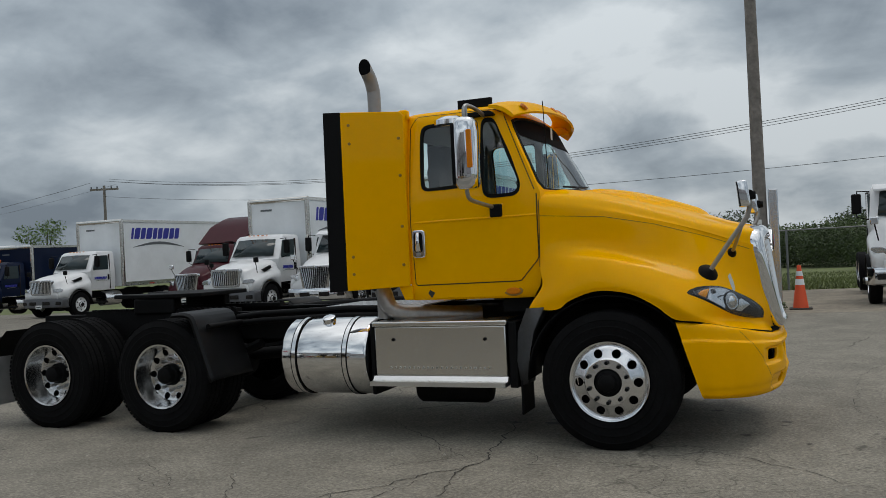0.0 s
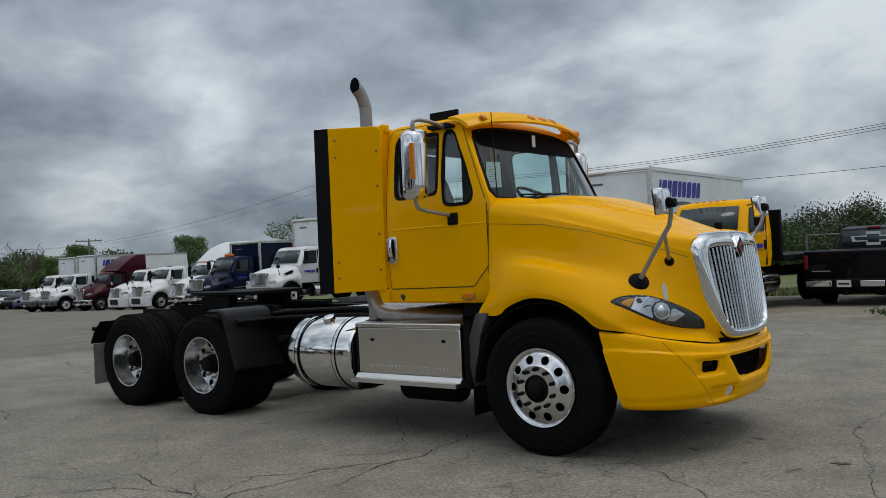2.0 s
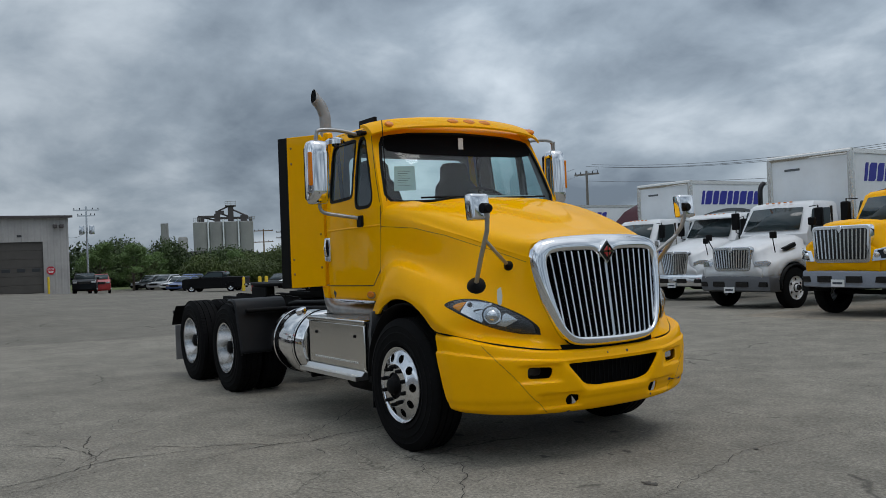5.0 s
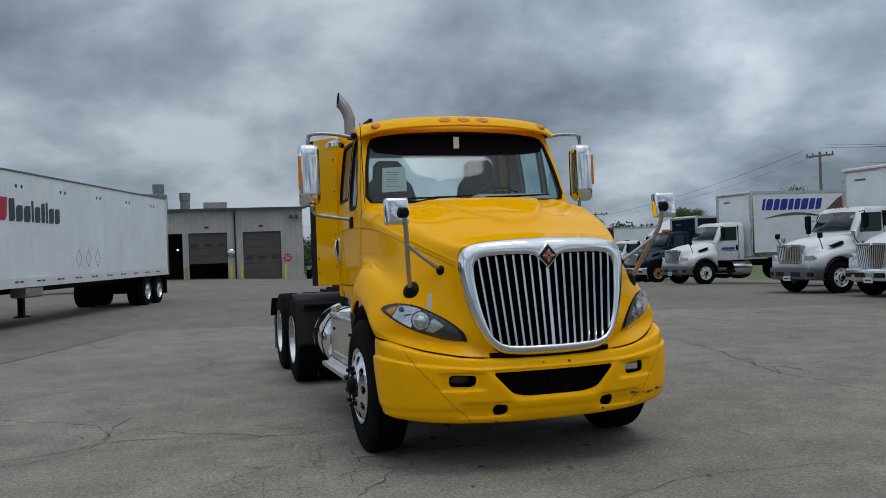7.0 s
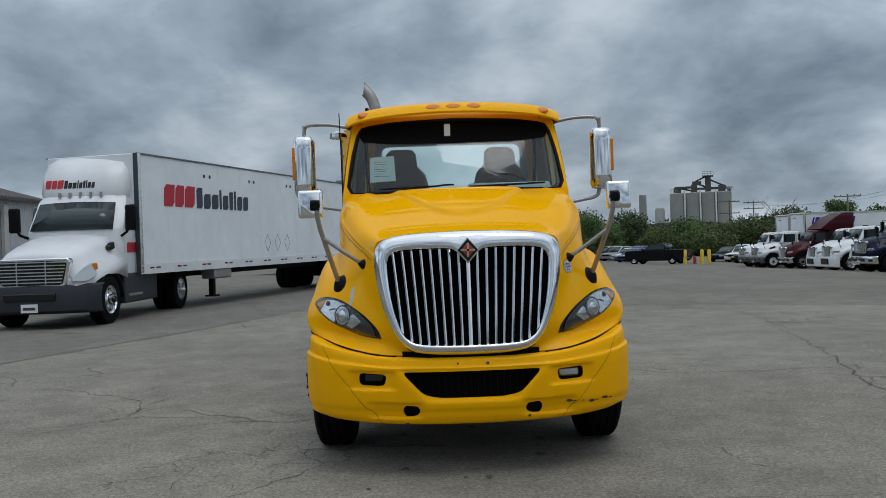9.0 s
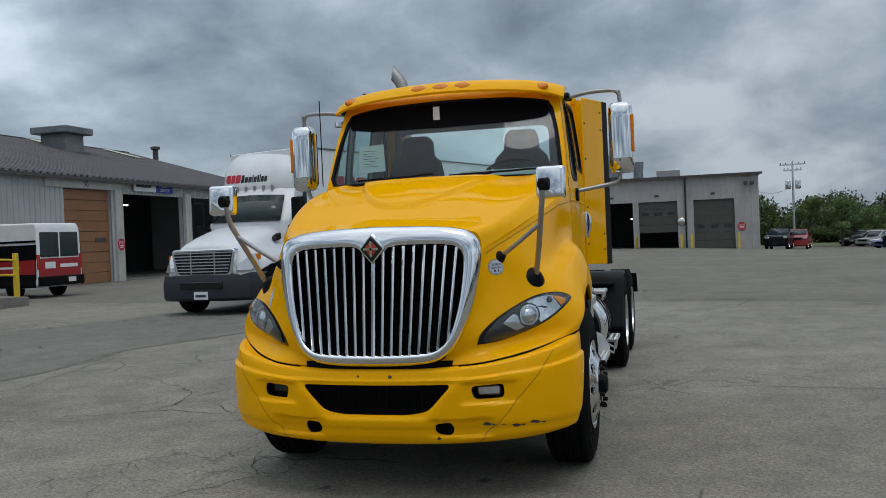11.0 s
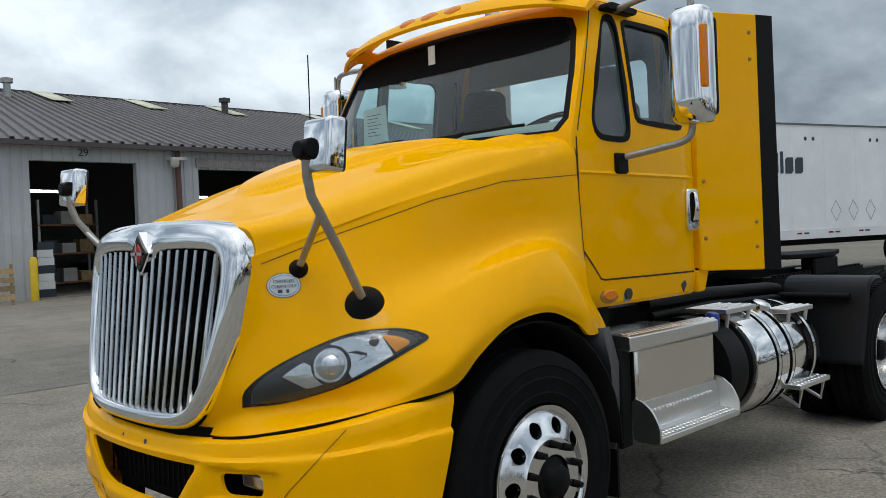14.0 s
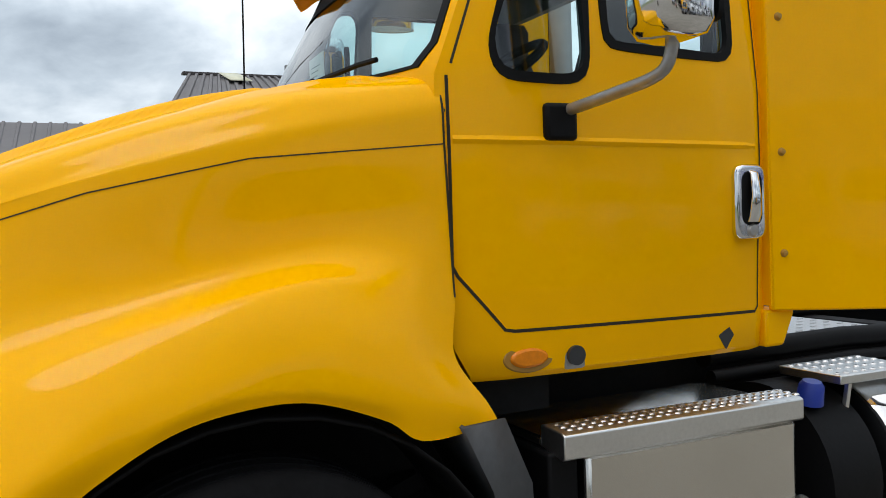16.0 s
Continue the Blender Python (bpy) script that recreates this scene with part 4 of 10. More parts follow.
def bumper_skin():
    plan = resample(spline([(1.145, 0, 0), (1.133, 0.25, 0), (1.098, 0.48, 0), (1.032, 0.70, 0), (0.925, 0.90, 0), (0.80, 1.02, 0), (0.62, 1.085, 0), (0.43, 1.09, 0)], 8), 72)
    full = [Vector((v.x, -v.y, 0)) for v in reversed(plan[1:])] + plan
    rows = []
    for i, p in enumerate(full):
        a, c = full[max(i - 1, 0)], full[min(i + 1, len(full) - 1)]
        t = (c - a).normalized()
        out = Vector((t.y, -t.x, 0))
        if out.x < 0 and abs(p.y) < 0.9:
            out = -out
        if abs(p.y) >= 0.9 and out.y * p.y < 0:
            out = -out
        f = min(1.0, abs(p.y) / 1.09) ** 3
        top = 0.775 + 0.118 * f + (0.028 * (0.8 - p.x) / 0.37 if p.x < 0.8 else 0)
        crease = 0.715 + 0.075 * f
        low = 0.345 + 0.03 * f
        edge = [(-0.09, top - 0.005), (-0.03, top), (-0.008, top - 0.012), (0.0, top - 0.04), (0.004, crease + 0.006), (0.022, crease - 0.006), (0.024, crease - 0.08), (0.018, 0.56), (0.012, 0.48), (0.004, 0.445), (-0.004, 0.40), (-0.022, low + 0.015), (-0.05, low), (-0.12, low - 0.002)]
        sec = [(v.x - moulded(abs(p.y), v.y), v.y) for v in resample([(o, z, 0) for o, z in edge], 56)]
        back = max(0.0, (0.8 - p.x) / 0.37)
        rows.append([p + out * o + Vector((back * max(0.0, 0.94 - z) * 0.30, 0, z)) for o, z in sec])
    bm = bmesh.new()
    bm_loft(bm, rows, closed=False)
    return bm


bumper = part("bumper", bumper_skin(), YELLOW, truck, "yellow moulded bumper with scuffed lower edge", solid=0.012)
bump_raw = bmesh.new()
bump_raw.from_mesh(bumper.data)
bump_tree = BVHTree.FromBMesh(bump_raw)
bump_raw.free()
cuts = []
b = bmesh.new()
bm_prism(b, rounded([(-0.45, 0.69), (0.45, 0.69), (0.31, 0.54), (0.2, 0.52), (-0.2, 0.52), (-0.31, 0.54)], 0.04), "x", 0.9, 1.5)
cuts.append(b)
for s in SIDES:
    b = bmesh.new()
    bm_prism(b, rounded([(s * 0.545, 0.675), (s * 0.725, 0.685), (s * 0.725, 0.605), (s * 0.56, 0.600)], 0.03), "x", 0.9, 1.5)
    cuts.append(b)
    b = bmesh.new()
    bm_prism(b, rounded([(s * 0.345, 0.468), (s * 0.43, 0.478), (s * 0.45, 0.44), (s * 0.43, 0.40), (s * 0.36, 0.405), (s * 0.335, 0.43)], 0.02), "x", 0.9, 1.5)
    cuts.append(b)
bake(bumper, cuts)
bm = bmesh.new()
bm_prism(bm, rounded([(-0.48, 0.71), (0.48, 0.71), (0.35, 0.49), (-0.35, 0.49)], 0.03), "x", 0.99, 1.04)
part("lower_grille", bm, SHADE, bumper, "black mesh behind the lower air slot")
for k in range(-10, 11):
    bm = boxed(((1.04, k * 0.042 - 0.003, 0.52), (1.046, k * 0.042 + 0.003, 0.70)))
    part("mesh_bar", bm, FRAMEBLACK, bumper)
for s in SIDES:
    bm = bmesh.new()
    bm_prism(bm, rounded([(s * 0.53, 0.70), (s * 0.74, 0.71), (s * 0.74, 0.59), (s * 0.53, 0.585)], 0.03), "x", 0.90, 0.955)
    pod = part("fog_lamp", bm, BLACK, bumper, "fog lamp in a black pocket")
    if s > 0:
        bm = bmesh.new()
        bm_prism(bm, rounded([(0.565, 0.668), (0.70, 0.675), (0.70, 0.615), (0.57, 0.612)], 0.02), "x", 0.94, 1.012)
        part("fog_lens", bm, LAMPGREY, pod, "clear fog lamp lens", bevel=0.01)
    else:
        bm = bmesh.new()
        bm_prism(bm, rounded([(-0.70, 0.675), (-0.565, 0.668), (-0.57, 0.612), (-0.70, 0.615)], 0.02), "x", 0.94, 0.975)
        part("fog_lens", bm, SMOKE, pod, "dark empty fog lamp", bevel=0.01)
    bm = bmesh.new()
    bm_prism(bm, [(s * 0.31, 0.50), (s * 0.47, 0.50), (s * 0.47, 0.38), (s * 0.31, 0.38)], "x", 0.96, 0.99)
    part("tow_pocket", bm, BLACK, bumper)
    part("bumper_seam", seam(bump_tree, [(1.35, s * 1.475, 0.84), (1.42, s * 1.385, 0.73), (1.47, s * 1.31, 0.64), (1.535, s * 1.15, 0.44), (1.56, s * 1.09, 0.352)], (-0.7, -s * 0.7, 0), 0.003, 0.002, 50), SEAM, bumper)
# chipped paint low on the driver's corner
SCUFF = material("bumper_scuff", (0.05, 0.045, 0.04), 0.8)
rng = random.Random(5)
for k in range(7):
    y, z = 0.62 + 0.05 * k + rng.uniform(-0.01, 0.01), 0.455 + rng.uniform(-0.012, 0.012)
    r = rng.uniform(0.012, 0.03)
    part("scuff", decal(bump_tree, [(1.5, y + r * math.cos(a) * rng.uniform(0.6, 1.3), z + 0.35 * r * math.sin(a) * rng.uniform(0.5, 1.3)) for a in [i * math.pi / 5 for i in range(10)]], (-1, 0, 0), 0.002, 0, 2, 0), SCUFF, bumper)
for y, z, r in ((0.10, 0.735, 0.012), (-0.09, 0.738, 0.008), (-0.42, 0.355, 0.012), (0.36, 0.385, 0.01)):
    part("scuff", decal(bump_tree, [(1.5, y + r * math.cos(a), z + r * 0.8 * math.sin(a)) for a in [i * math.pi / 5 for i in range(10)]], (-1, 0, 0), 0.002, 0, 2, 0), SCUFF, bumper)
bm = bmesh.new()
bm_prism(bm, [(1.10, -0.44), (1.14, -0.28), (1.15, 0), (1.14, 0.28), (1.10, 0.44), (0.9, 0.50), (0.9, -0.50)], "z", 0.74, 0.815)
bumper.location.x += 0.042
part("nose_gap", bm, SHADE, truck, "black gap between grille and bumper")


# wheels
def tyre_mesh(width, tread, n=64):
    """A truck tyre turned about y, outer face at y = 0, inner at y = width."""
    R, w = TYRE, width
    prof = [(0.292, 0.02), (0.30, 0.004), (0.325, -0.004), (0.336, -0.008), (0.342, -0.003), (0.385, -0.003), (0.395, -0.006), (0.402, -0.001), (0.44, 0.002), (0.446, -0.001), (0.452, 0.005), (0.482, 0.014), (R - 0.006, 0.03), (R, 0.045)]
    half = [(r, h) for r, h in prof]
    grooves = [0.25, 0.5, 0.75] if tread else [0.2, 0.4, 0.6, 0.8]
    mid = []
    for g in grooves:
        c = w * g
        mid += [(R, c - 0.008), (R - 0.012, c - 0.006), (R - 0.012, c + 0.006), (R, c + 0.008)]
    full = half + mid + [(r, w - h) for r, h in reversed(half)]
    bm = bmesh.new()
    bm_lathe(bm, full, (0, 0, 0), (0, 1, 0), n)
    return bm


def tread_blocks(width, n=76):
    """Staggered lugs across a drive tyre."""
    bm = bmesh.new()
    for row, c in enumerate((0.155, 0.385, 0.615, 0.845)):
        for i in range(n):
            a = 2 * math.pi * (i + 0.5 * (row % 2)) / n
            da = 2 * math.pi / n * 0.36
            y0, y1 = width * c - width * 0.08, width * c + width * 0.08
            ring = []
            for r in (TYRE - 0.004, TYRE + 0.0015):
                ring.append([Vector((r * math.sin(a + k * da), y, r * math.cos(a + k * da))) for k, y in ((-1, y0), (1, y0), (1.25, y1), (-0.75, y1))])
            bm_loft(bm, ring)
            bm.verts.ensure_lookup_table()
            bm.faces.new(bm.verts[-4:])
    return bm


def rim_disc(prof, holes, hr, ring_r, n=60):
    """A wheel disc with round hand holes, cut clean through."""
    bm = bmesh.new()
    bm_lathe(bm, prof, (0, 0, 0), (0, 1, 0), n, close=True)
    cutters = []
    for i in range(holes):
        a = 2 * math.pi * (i + 0.5) / holes
        c = bmesh.new()
        bm_cyl(c, (ring_r * math.sin(a), -0.4, ring_r * math.cos(a)), (ring_r * math.sin(a), 0.4, ring_r * math.cos(a)), hr, n=16)
        cutters.append(c)
    return bm, cutters


FRONT_RIM = [(0.290, 0.004), (0.288, -0.004), (0.272, 0.0), (0.262, 0.012), (0.235, -0.012), (0.18, -0.03), (0.165, -0.045), (0.10, -0.048), (0.10, -0.03), (0.155, -0.026), (0.225, 0.012), (0.25, 0.05), (0.27, 0.10), (0.29, 0.10)]
REAR_RIM = [(0.290, 0.004), (0.288, -0.004), (0.272, 0.0), (0.264, 0.05), (0.25, 0.10), (0.235, 0.150), (0.19, 0.165), (0.16, 0.158), (0.10, 0.155), (0.10, 0.175), (0.16, 0.178), (0.19, 0.187), (0.247, 0.172), (0.266, 0.11), (0.280, 0.05), (0.29, 0.05)]


DULLALLOY = material("road_dulled_alloy", (0.68, 0.685, 0.69), 0.20, 1.0, grain=0.06, scale=40, stain=0.12, stain_scale=6, rvar=0.07)


def make_wheel(kind):
    """Wheel about its own middle, outer side towards -y."""
    w = new("wheel")
    if kind == "front":
        part("tyre", tyre_mesh(0.275, False), RUBBER, w, "worn ribbed steer tyre", smooth=30)
        bm, c = rim_disc(FRONT_RIM, 10, 0.032, 0.212)
        rim = part("rim", bm, ALLOY, w, "polished alloy rim with round holes")
        bake(rim, c)
        hub_y, nut_r, nut_y = -0.05, 0.142, -0.05
        prof = [(0.0, -0.075), (0.045, -0.073), (0.06, -0.062), (0.068, -0.03), (0.09, -0.02), (0.098, 0.0), (0.10, 0.03)]
        off = -0.02
    else:
        part("tyre", tyre_mesh(0.27, True), RUBBER, w, "lugged drive tyre", smooth=30)
        part("tread", tread_blocks(0.27), RUBBER, w, smooth=0)["kind"] = "stuff"
        if kind == "outer":
            bm, c = rim_disc(REAR_RIM, 10, 0.030, 0.205)
            rim = part("rim", bm, DULLALLOY, w, "deep-dished road-dulled alloy rim")
            bake(rim, c)
            prof = [(0.0, 0.0), (0.05, 0.003), (0.072, 0.018), (0.078, 0.075), (0.094, 0.085), (0.10, 0.15)]
            off, nut_r, nut_y = 0.03, 0.142, 0.155
    if kind != "inner":
        bm = bmesh.new()
        bm_lathe(bm, [(r, h + off) for r, h in prof], (0, 0, 0), (0, 1, 0), 32)
        part("hub", bm, FRAMEBLACK if kind != "front" else BLACK, w, "black hub cap")
        for i in range(10):
            a = 2 * math.pi * i / 10
            bm = bmesh.new()
            long = 0.032 if kind == "front" else 0.04
            bm_cyl(bm, (nut_r * math.sin(a), nut_y, nut_r * math.cos(a)), (nut_r * math.sin(a), nut_y - long, nut_r * math.cos(a)), 0.0165, 0.013, 8)
            part("lug_nut", bm, BLACK if kind == "front" else STEEL, w)
        bm = bmesh.new()
        bm_cyl(bm, (0, 0.105 if kind == "front" else 0.195, 0), (0, 0.28, 0), 0.25, n=40)
        part("drum", bm, FRAMEBLACK, w)
    return w


def place_wheel(src, x, y, s):
    w = copy_thing(src, pose(x, y, TYRE - 0.005, 0, 0, 0 if s < 0 else 180))
    w.parent = truck
    return w


for kind, spots in (("front", [(0.0, 1.115)]), ("outer", [(AX1, 1.115), (AX2, 1.115)]), ("inner", [(AX1, 0.80), (AX2, 0.80)])):
    src = make_wheel(kind)
    for s in SIDES:
        for x, y in spots:
            place_wheel(src, x + (0.025 if s > 0 and kind == "front" else 0), s * y, s)
    for o in list(src.children_recursive):
        bpy.data.objects.remove(o)
    bpy.data.objects.remove(src)

# chassis
for s in SIDES:
    bm = bmesh.new()
    bm_prism(bm, [(s * 0.43, 0.76), (s * 0.43, 1.015), (s * 0.345, 1.015), (s * 0.345, 1.0), (s * 0.418, 1.0), (s * 0.418, 0.775), (s * 0.345, 0.775), (s * 0.345, 0.76)], "x", -6.05, 0.75)
    part("frame_rail", bm, FRAMEBLACK, truck, "black steel frame rail")
for x in (-6.0, -4.58, -3.2, -2.5, -1.6, -0.5, 0.6):
    part("cross_member", boxed(((x - 0.06, -0.42, 0.78), (x + 0.06, 0.42, 0.98))), FRAMEBLACK, truck, bevel=0.01)
for x in (0.0, AX1, AX2):
    bm = bmesh.new()
    bm_cyl(bm, (x, -0.9, 0.48), (x, 0.9, 0.48), 0.075 if x else 0.05)
    if x:
        bm_lathe(bm, [(0.0, -0.24), (0.14, -0.2), (0.2, 0), (0.14, 0.2), (0, 0.24)], (x, 0, 0.5), (1, 0, 0), 20)
    part("axle", bm, FRAMEBLACK, truck)
    for s in SIDES:
        bm = bmesh.new()
        bm_sweep(bm, [(x - 0.62, s * 0.42, 0.72), (x - 0.3, s * 0.42, 0.6), (x, s * 0.42, 0.56), (x + 0.3, s * 0.42, 0.6), (x + 0.62, s * 0.42, 0.72)], 0.045, 6)
        part("leaf_spring", bm, FRAMEBLACK, truck)
bm = bmesh.new()
bm_sweep(bm, [(-1.2, 0, 0.75), (-3.9, 0, 0.55)], 0.06)
part("drive_shaft", bm, FRAMEBLACK, truck)
part("engine", boxed(((-0.9, -0.38, 0.5), (0.75, 0.38, 1.35))), FRAMEBLACK, truck, "dark engine block", bevel=0.05)
part("gearbox", boxed(((-1.5, -0.25, 0.5), (-0.9, 0.25, 1.0))), FRAMEBLACK, truck, bevel=0.05)
bm = boxed(((-0.85, -0.85, 1.0), (-0.62, 0.85, 1.7)))
part("firewall", bm, FRAMEBLACK, truck)
for s in SIDES:
    bm = bmesh.new()
    arch = [(0.62 * math.cos(a), 0.5 + 0.62 * math.sin(a)) for a in [math.pi * i / 16 for i in range(17)]]
    bm_loft(bm, [[(x, s * 1.06, z) for x, z in arch], [(x, s * 0.70, z) for x, z in arch]], closed=False)
    part("wheel_well", bm, BLACK, truck, "black inner fender liner", solid=0.01)
    # grey splash panel behind the front wheel
    bm = bmesh.new()
    bm_loft(bm, [[(-0.62, s * 1.01, 1.03), (-0.70, s * 1.0, 0.85), (-0.72, s * 0.98, 0.62), (-0.70, s * 0.97, 0.44)], [(-0.47, s * 1.075, 1.035), (-0.56, s * 1.05, 0.86), (-0.61, s * 1.02, 0.66), (-0.64, s * 1.0, 0.46)], [(-0.47, s * 0.72, 1.035), (-0.58, s * 0.72, 0.85), (-0.63, s * 0.72, 0.64), (-0.66, s * 0.72, 0.44)]], closed=False)
    part("splash_panel", bm, material("splash_grey", (0.045, 0.047, 0.05), 0.55, grain=0.2), truck, "dark grey splash panel behind the front wheel", solid=0.012)
    bm = boxed(((-0.70, s * 0.68, 0.22), (-0.685, s * 0.98, 0.48)))
    part("front_flap", bm, BLACK, truck)

# rear deck: fifth wheel, deck plate, lines, fenders, flaps
bm = bmesh.new()
plate = [(-4.08, -0.38), (-4.08, 0.38), (-4.3, 0.47), (-4.75, 0.47), (-5.2, 0.34), (-5.25, 0.22), (-4.78, 0.06), (-4.78, -0.06), (-5.25, -0.22), (-5.2, -0.34), (-4.75, -0.47), (-4.3, -0.47)]
bm_prism(bm, plate, "z", 1.165, 1.205)
fifth = part("fifth_wheel", bm, FRAMEBLACK, truck, "greasy black fifth wheel plate", bevel=0.008)
for s in SIDES:
    part("plate_bracket", boxed(((-4.85, s * 0.40 - 0.06, 1.01), (-4.35, s * 0.40 + 0.06, 1.165))), FRAMEBLACK, fifth, bevel=0.02)
    part("slide_rail", boxed(((-5.5, s * 0.38 - 0.05, 1.015), (-3.65, s * 0.38 + 0.05, 1.05))), FRAMEBLACK, fifth)
for i in range(26):
    for s in SIDES:
        x = -5.4 + i * 0.068
        part("rail_tooth", boxed(((x, s * 0.44, 1.05), (x + 0.03, s * 0.40, 1.065))), FRAMEBLACK, fifth)
bm = boxed(((-2.75, -0.42, 1.02), (-1.75, 0.42, 1.035)))
deck = part("deck_plate", bm, TREADPLATE, truck, "aluminium tread plate behind the cab", bevel=0.003)
for i in range(12):
    for j in range(11):
        bm = bmesh.new()
        bm_prism(bm, [(-2.71 + i * 0.08, -0.38 + j * 0.072), (-2.69 + i * 0.08, -0.374 + j * 0.072), (-2.67 + i * 0.08, -0.38 + j * 0.072), (-2.69 + i * 0.08, -0.386 + j * 0.072)], "z", 1.035, 1.039)
        part("tread_stud", bm, TREADPLATE, deck, smooth=0)
for y, z in ((-0.52, 1.00), (0.52, 1.0), (0.56, 0.93), (-0.56, 0.94)):
    bm = bmesh.new()
    bm_sweep(bm, [(-1.7, y, z + 0.02), (-2.4, y, z + 0.03), (-3.3, y, z), (-3.6, y * 0.9, z - 0.03)], 0.042 if z > 0.96 and y > 0 else 0.026, 10)
    part("air_line", bm, BLACK, truck)
bm = bmesh.new()
bm_sweep(bm, spline([(-1.75, 0.2, 1.85), (-2.1, 0.22, 1.5), (-2.5, 0.1, 1.25), (-2.2, -0.1, 1.15), (-1.8, -0.15, 1.4)], 6), 0.015, 8)
part("coiled_line", bm, BLACK, truck)
for s in SIDES:
    # quarter fender ahead of the drive tyres
    bm = bmesh.new()
    arc = [(-3.84, 1.050), (-3.70, 1.050), (-3.635, 1.030), (-3.60, 0.98), (-3.54, 0.80), (-3.48, 0.62), (-3.43, 0.47)]
    arc = [(v.x, v.y) for v in resample(spline([(x, z, 0) for x, z in arc], 4), 22)]
    bm_loft(bm, [[(x - 0.04, s * 1.10, z - 0.02) for x, z in arc], [(x - 0.012, s * 1.115, z - 0.008) for x, z in arc], [(x, s * 1.105, z) for x, z in arc], [(x, s * 0.53, z) for x, z in arc]], closed=False)
    qf = part("quarter_fender", bm, FENDERBLACK, truck, "black plastic quarter fender", solid=0.012)
    bm = bmesh.new()
    bm_cyl(bm, (-3.53, s * 0.43, 0.93), (-3.53, s * 1.02, 0.93), 0.024)
    part("fender_bracket", bm, FRAMEBLACK, qf)
    # mud flap at the tail
    bm = bmesh.new()
    bm_prism(bm, [(s * 0.50, 0.20), (s * 1.11, 0.20), (s * 1.11, 0.66), (s * 0.50, 0.70)], "x", -6.03, -6.015)
    flap = part("mud_flap", bm, material("flap_grey", (0.22, 0.22, 0.22), 0.7, stain=0.25, stain_scale=4), truck, "grey rubber mud flap")
    bm = bmesh.new()
    bm_sweep(bm, [(-6.0, s * 0.42, 0.85), (-5.95, s * 0.7, 0.86), (-5.95, s * 1.15, 0.84)], 0.025)
    bm_loft(bm, [[(-5.78, y, 0.93), (-5.92, y, 0.80), (-6.0, y, 0.67)] for y in (s * 0.6, s * 1.16)], closed=False)
    part("flap_hanger", bm, BLACK, flap)
    bm = boxed(((-6.1, s * 0.40, 0.80), (-6.06, s * 0.15, 0.94)))
    part("tail_lamp_box", bm, FRAMEBLACK, truck, bevel=0.01)
    bm = bmesh.new()
    bm_cyl(bm, (-6.1, s * 0.27, 0.87), (-6.115, s * 0.27, 0.87), 0.05)
    part("tail_lamp", bm, RED, truck)


# fuel tanks, boxes and steps
def fuel_tank(s, x0, x1, cz, r, straps):
    bm = bmesh.new()
    cy = s * 0.72
    bm_lathe(bm, [(0.0, 0.0), (r * 0.8, 0.002), (r * 0.95, 0.012), (r, 0.035), (r, x1 - x0 - 0.035), (r * 0.95, x1 - x0 - 0.012), (r * 0.8, x1 - x0 - 0.002), (0.0, x1 - x0)], (x0, cy, cz), (1, 0, 0), 56)
    tank = part("fuel_tank", bm, TANKALLOY, truck, "polished aluminium cylindrical fuel tank")
    for x in straps:
        for o in (0.0,):
            bm = bmesh.new()
            bm_lathe(bm, [(r + 0.002, -0.018), (r + 0.008, -0.018), (r + 0.008, 0.018), (r + 0.002, 0.018)], (x + o, cy, cz), (1, 0, 0), 56, close=True)
            part("tank_strap", bm, TANKALLOY, tank, "polished strap with dark edges")
            for e in (-0.021, 0.021):
                bm = bmesh.new()
                bm_lathe(bm, [(r + 0.002, -0.0035), (r + 0.0085, -0.0035), (r + 0.0085, 0.0035), (r + 0.002, 0.0035)], (x + o + e, cy, cz), (1, 0, 0), 56, close=True)
                part("strap_edge", bm, FRAMEBLACK, tank)
    bm = bmesh.new()
    a = radians(22)
    n = Vector((0, s * math.sin(a), math.cos(a)))
    base = Vector(((x0 + x1) / 2 - 0.02, cy, cz)) + n * r
    bm_lathe(bm, [(0.0, 0.045), (0.04, 0.045), (0.055, 0.035), (0.058, 0.0)], base, n, 24)
    part("filler_cap", bm, CHROME, tank)
    for x in (x0 + 0.24, x1 - 0.24):
        part("tank_bracket", boxed(((x - 0.04, s * 0.43, cz - 0.28), (x + 0.04, s * 0.5, cz + 0.3))), FRAMEBLACK, tank)
    return tank


def grip_studs(step, x0, x1, y0, y1, z, nx, ny):
    """Round raised grips punched into a step."""
    for i in range(nx):
        for j in range(ny):
            bm = bmesh.new()
            bm_lathe(bm, [(0.005, 0.005), (0.009, 0.004), (0.0125, 0.0)], (x0 + (x1 - x0) * (i + 0.5) / nx, y0 + (y1 - y0) * (j + 0.5) / ny, z), (0, 0, 1), 8)
            part("step_grip", bm, STEPALU, step)


fuel_tank(-1, -2.80, -1.98, 0.645, 0.325, (-2.66, -2.18))
fuel_tank(1, -2.95, -2.05, 0.635, 0.325, (-2.82, -2.50, -2.31))
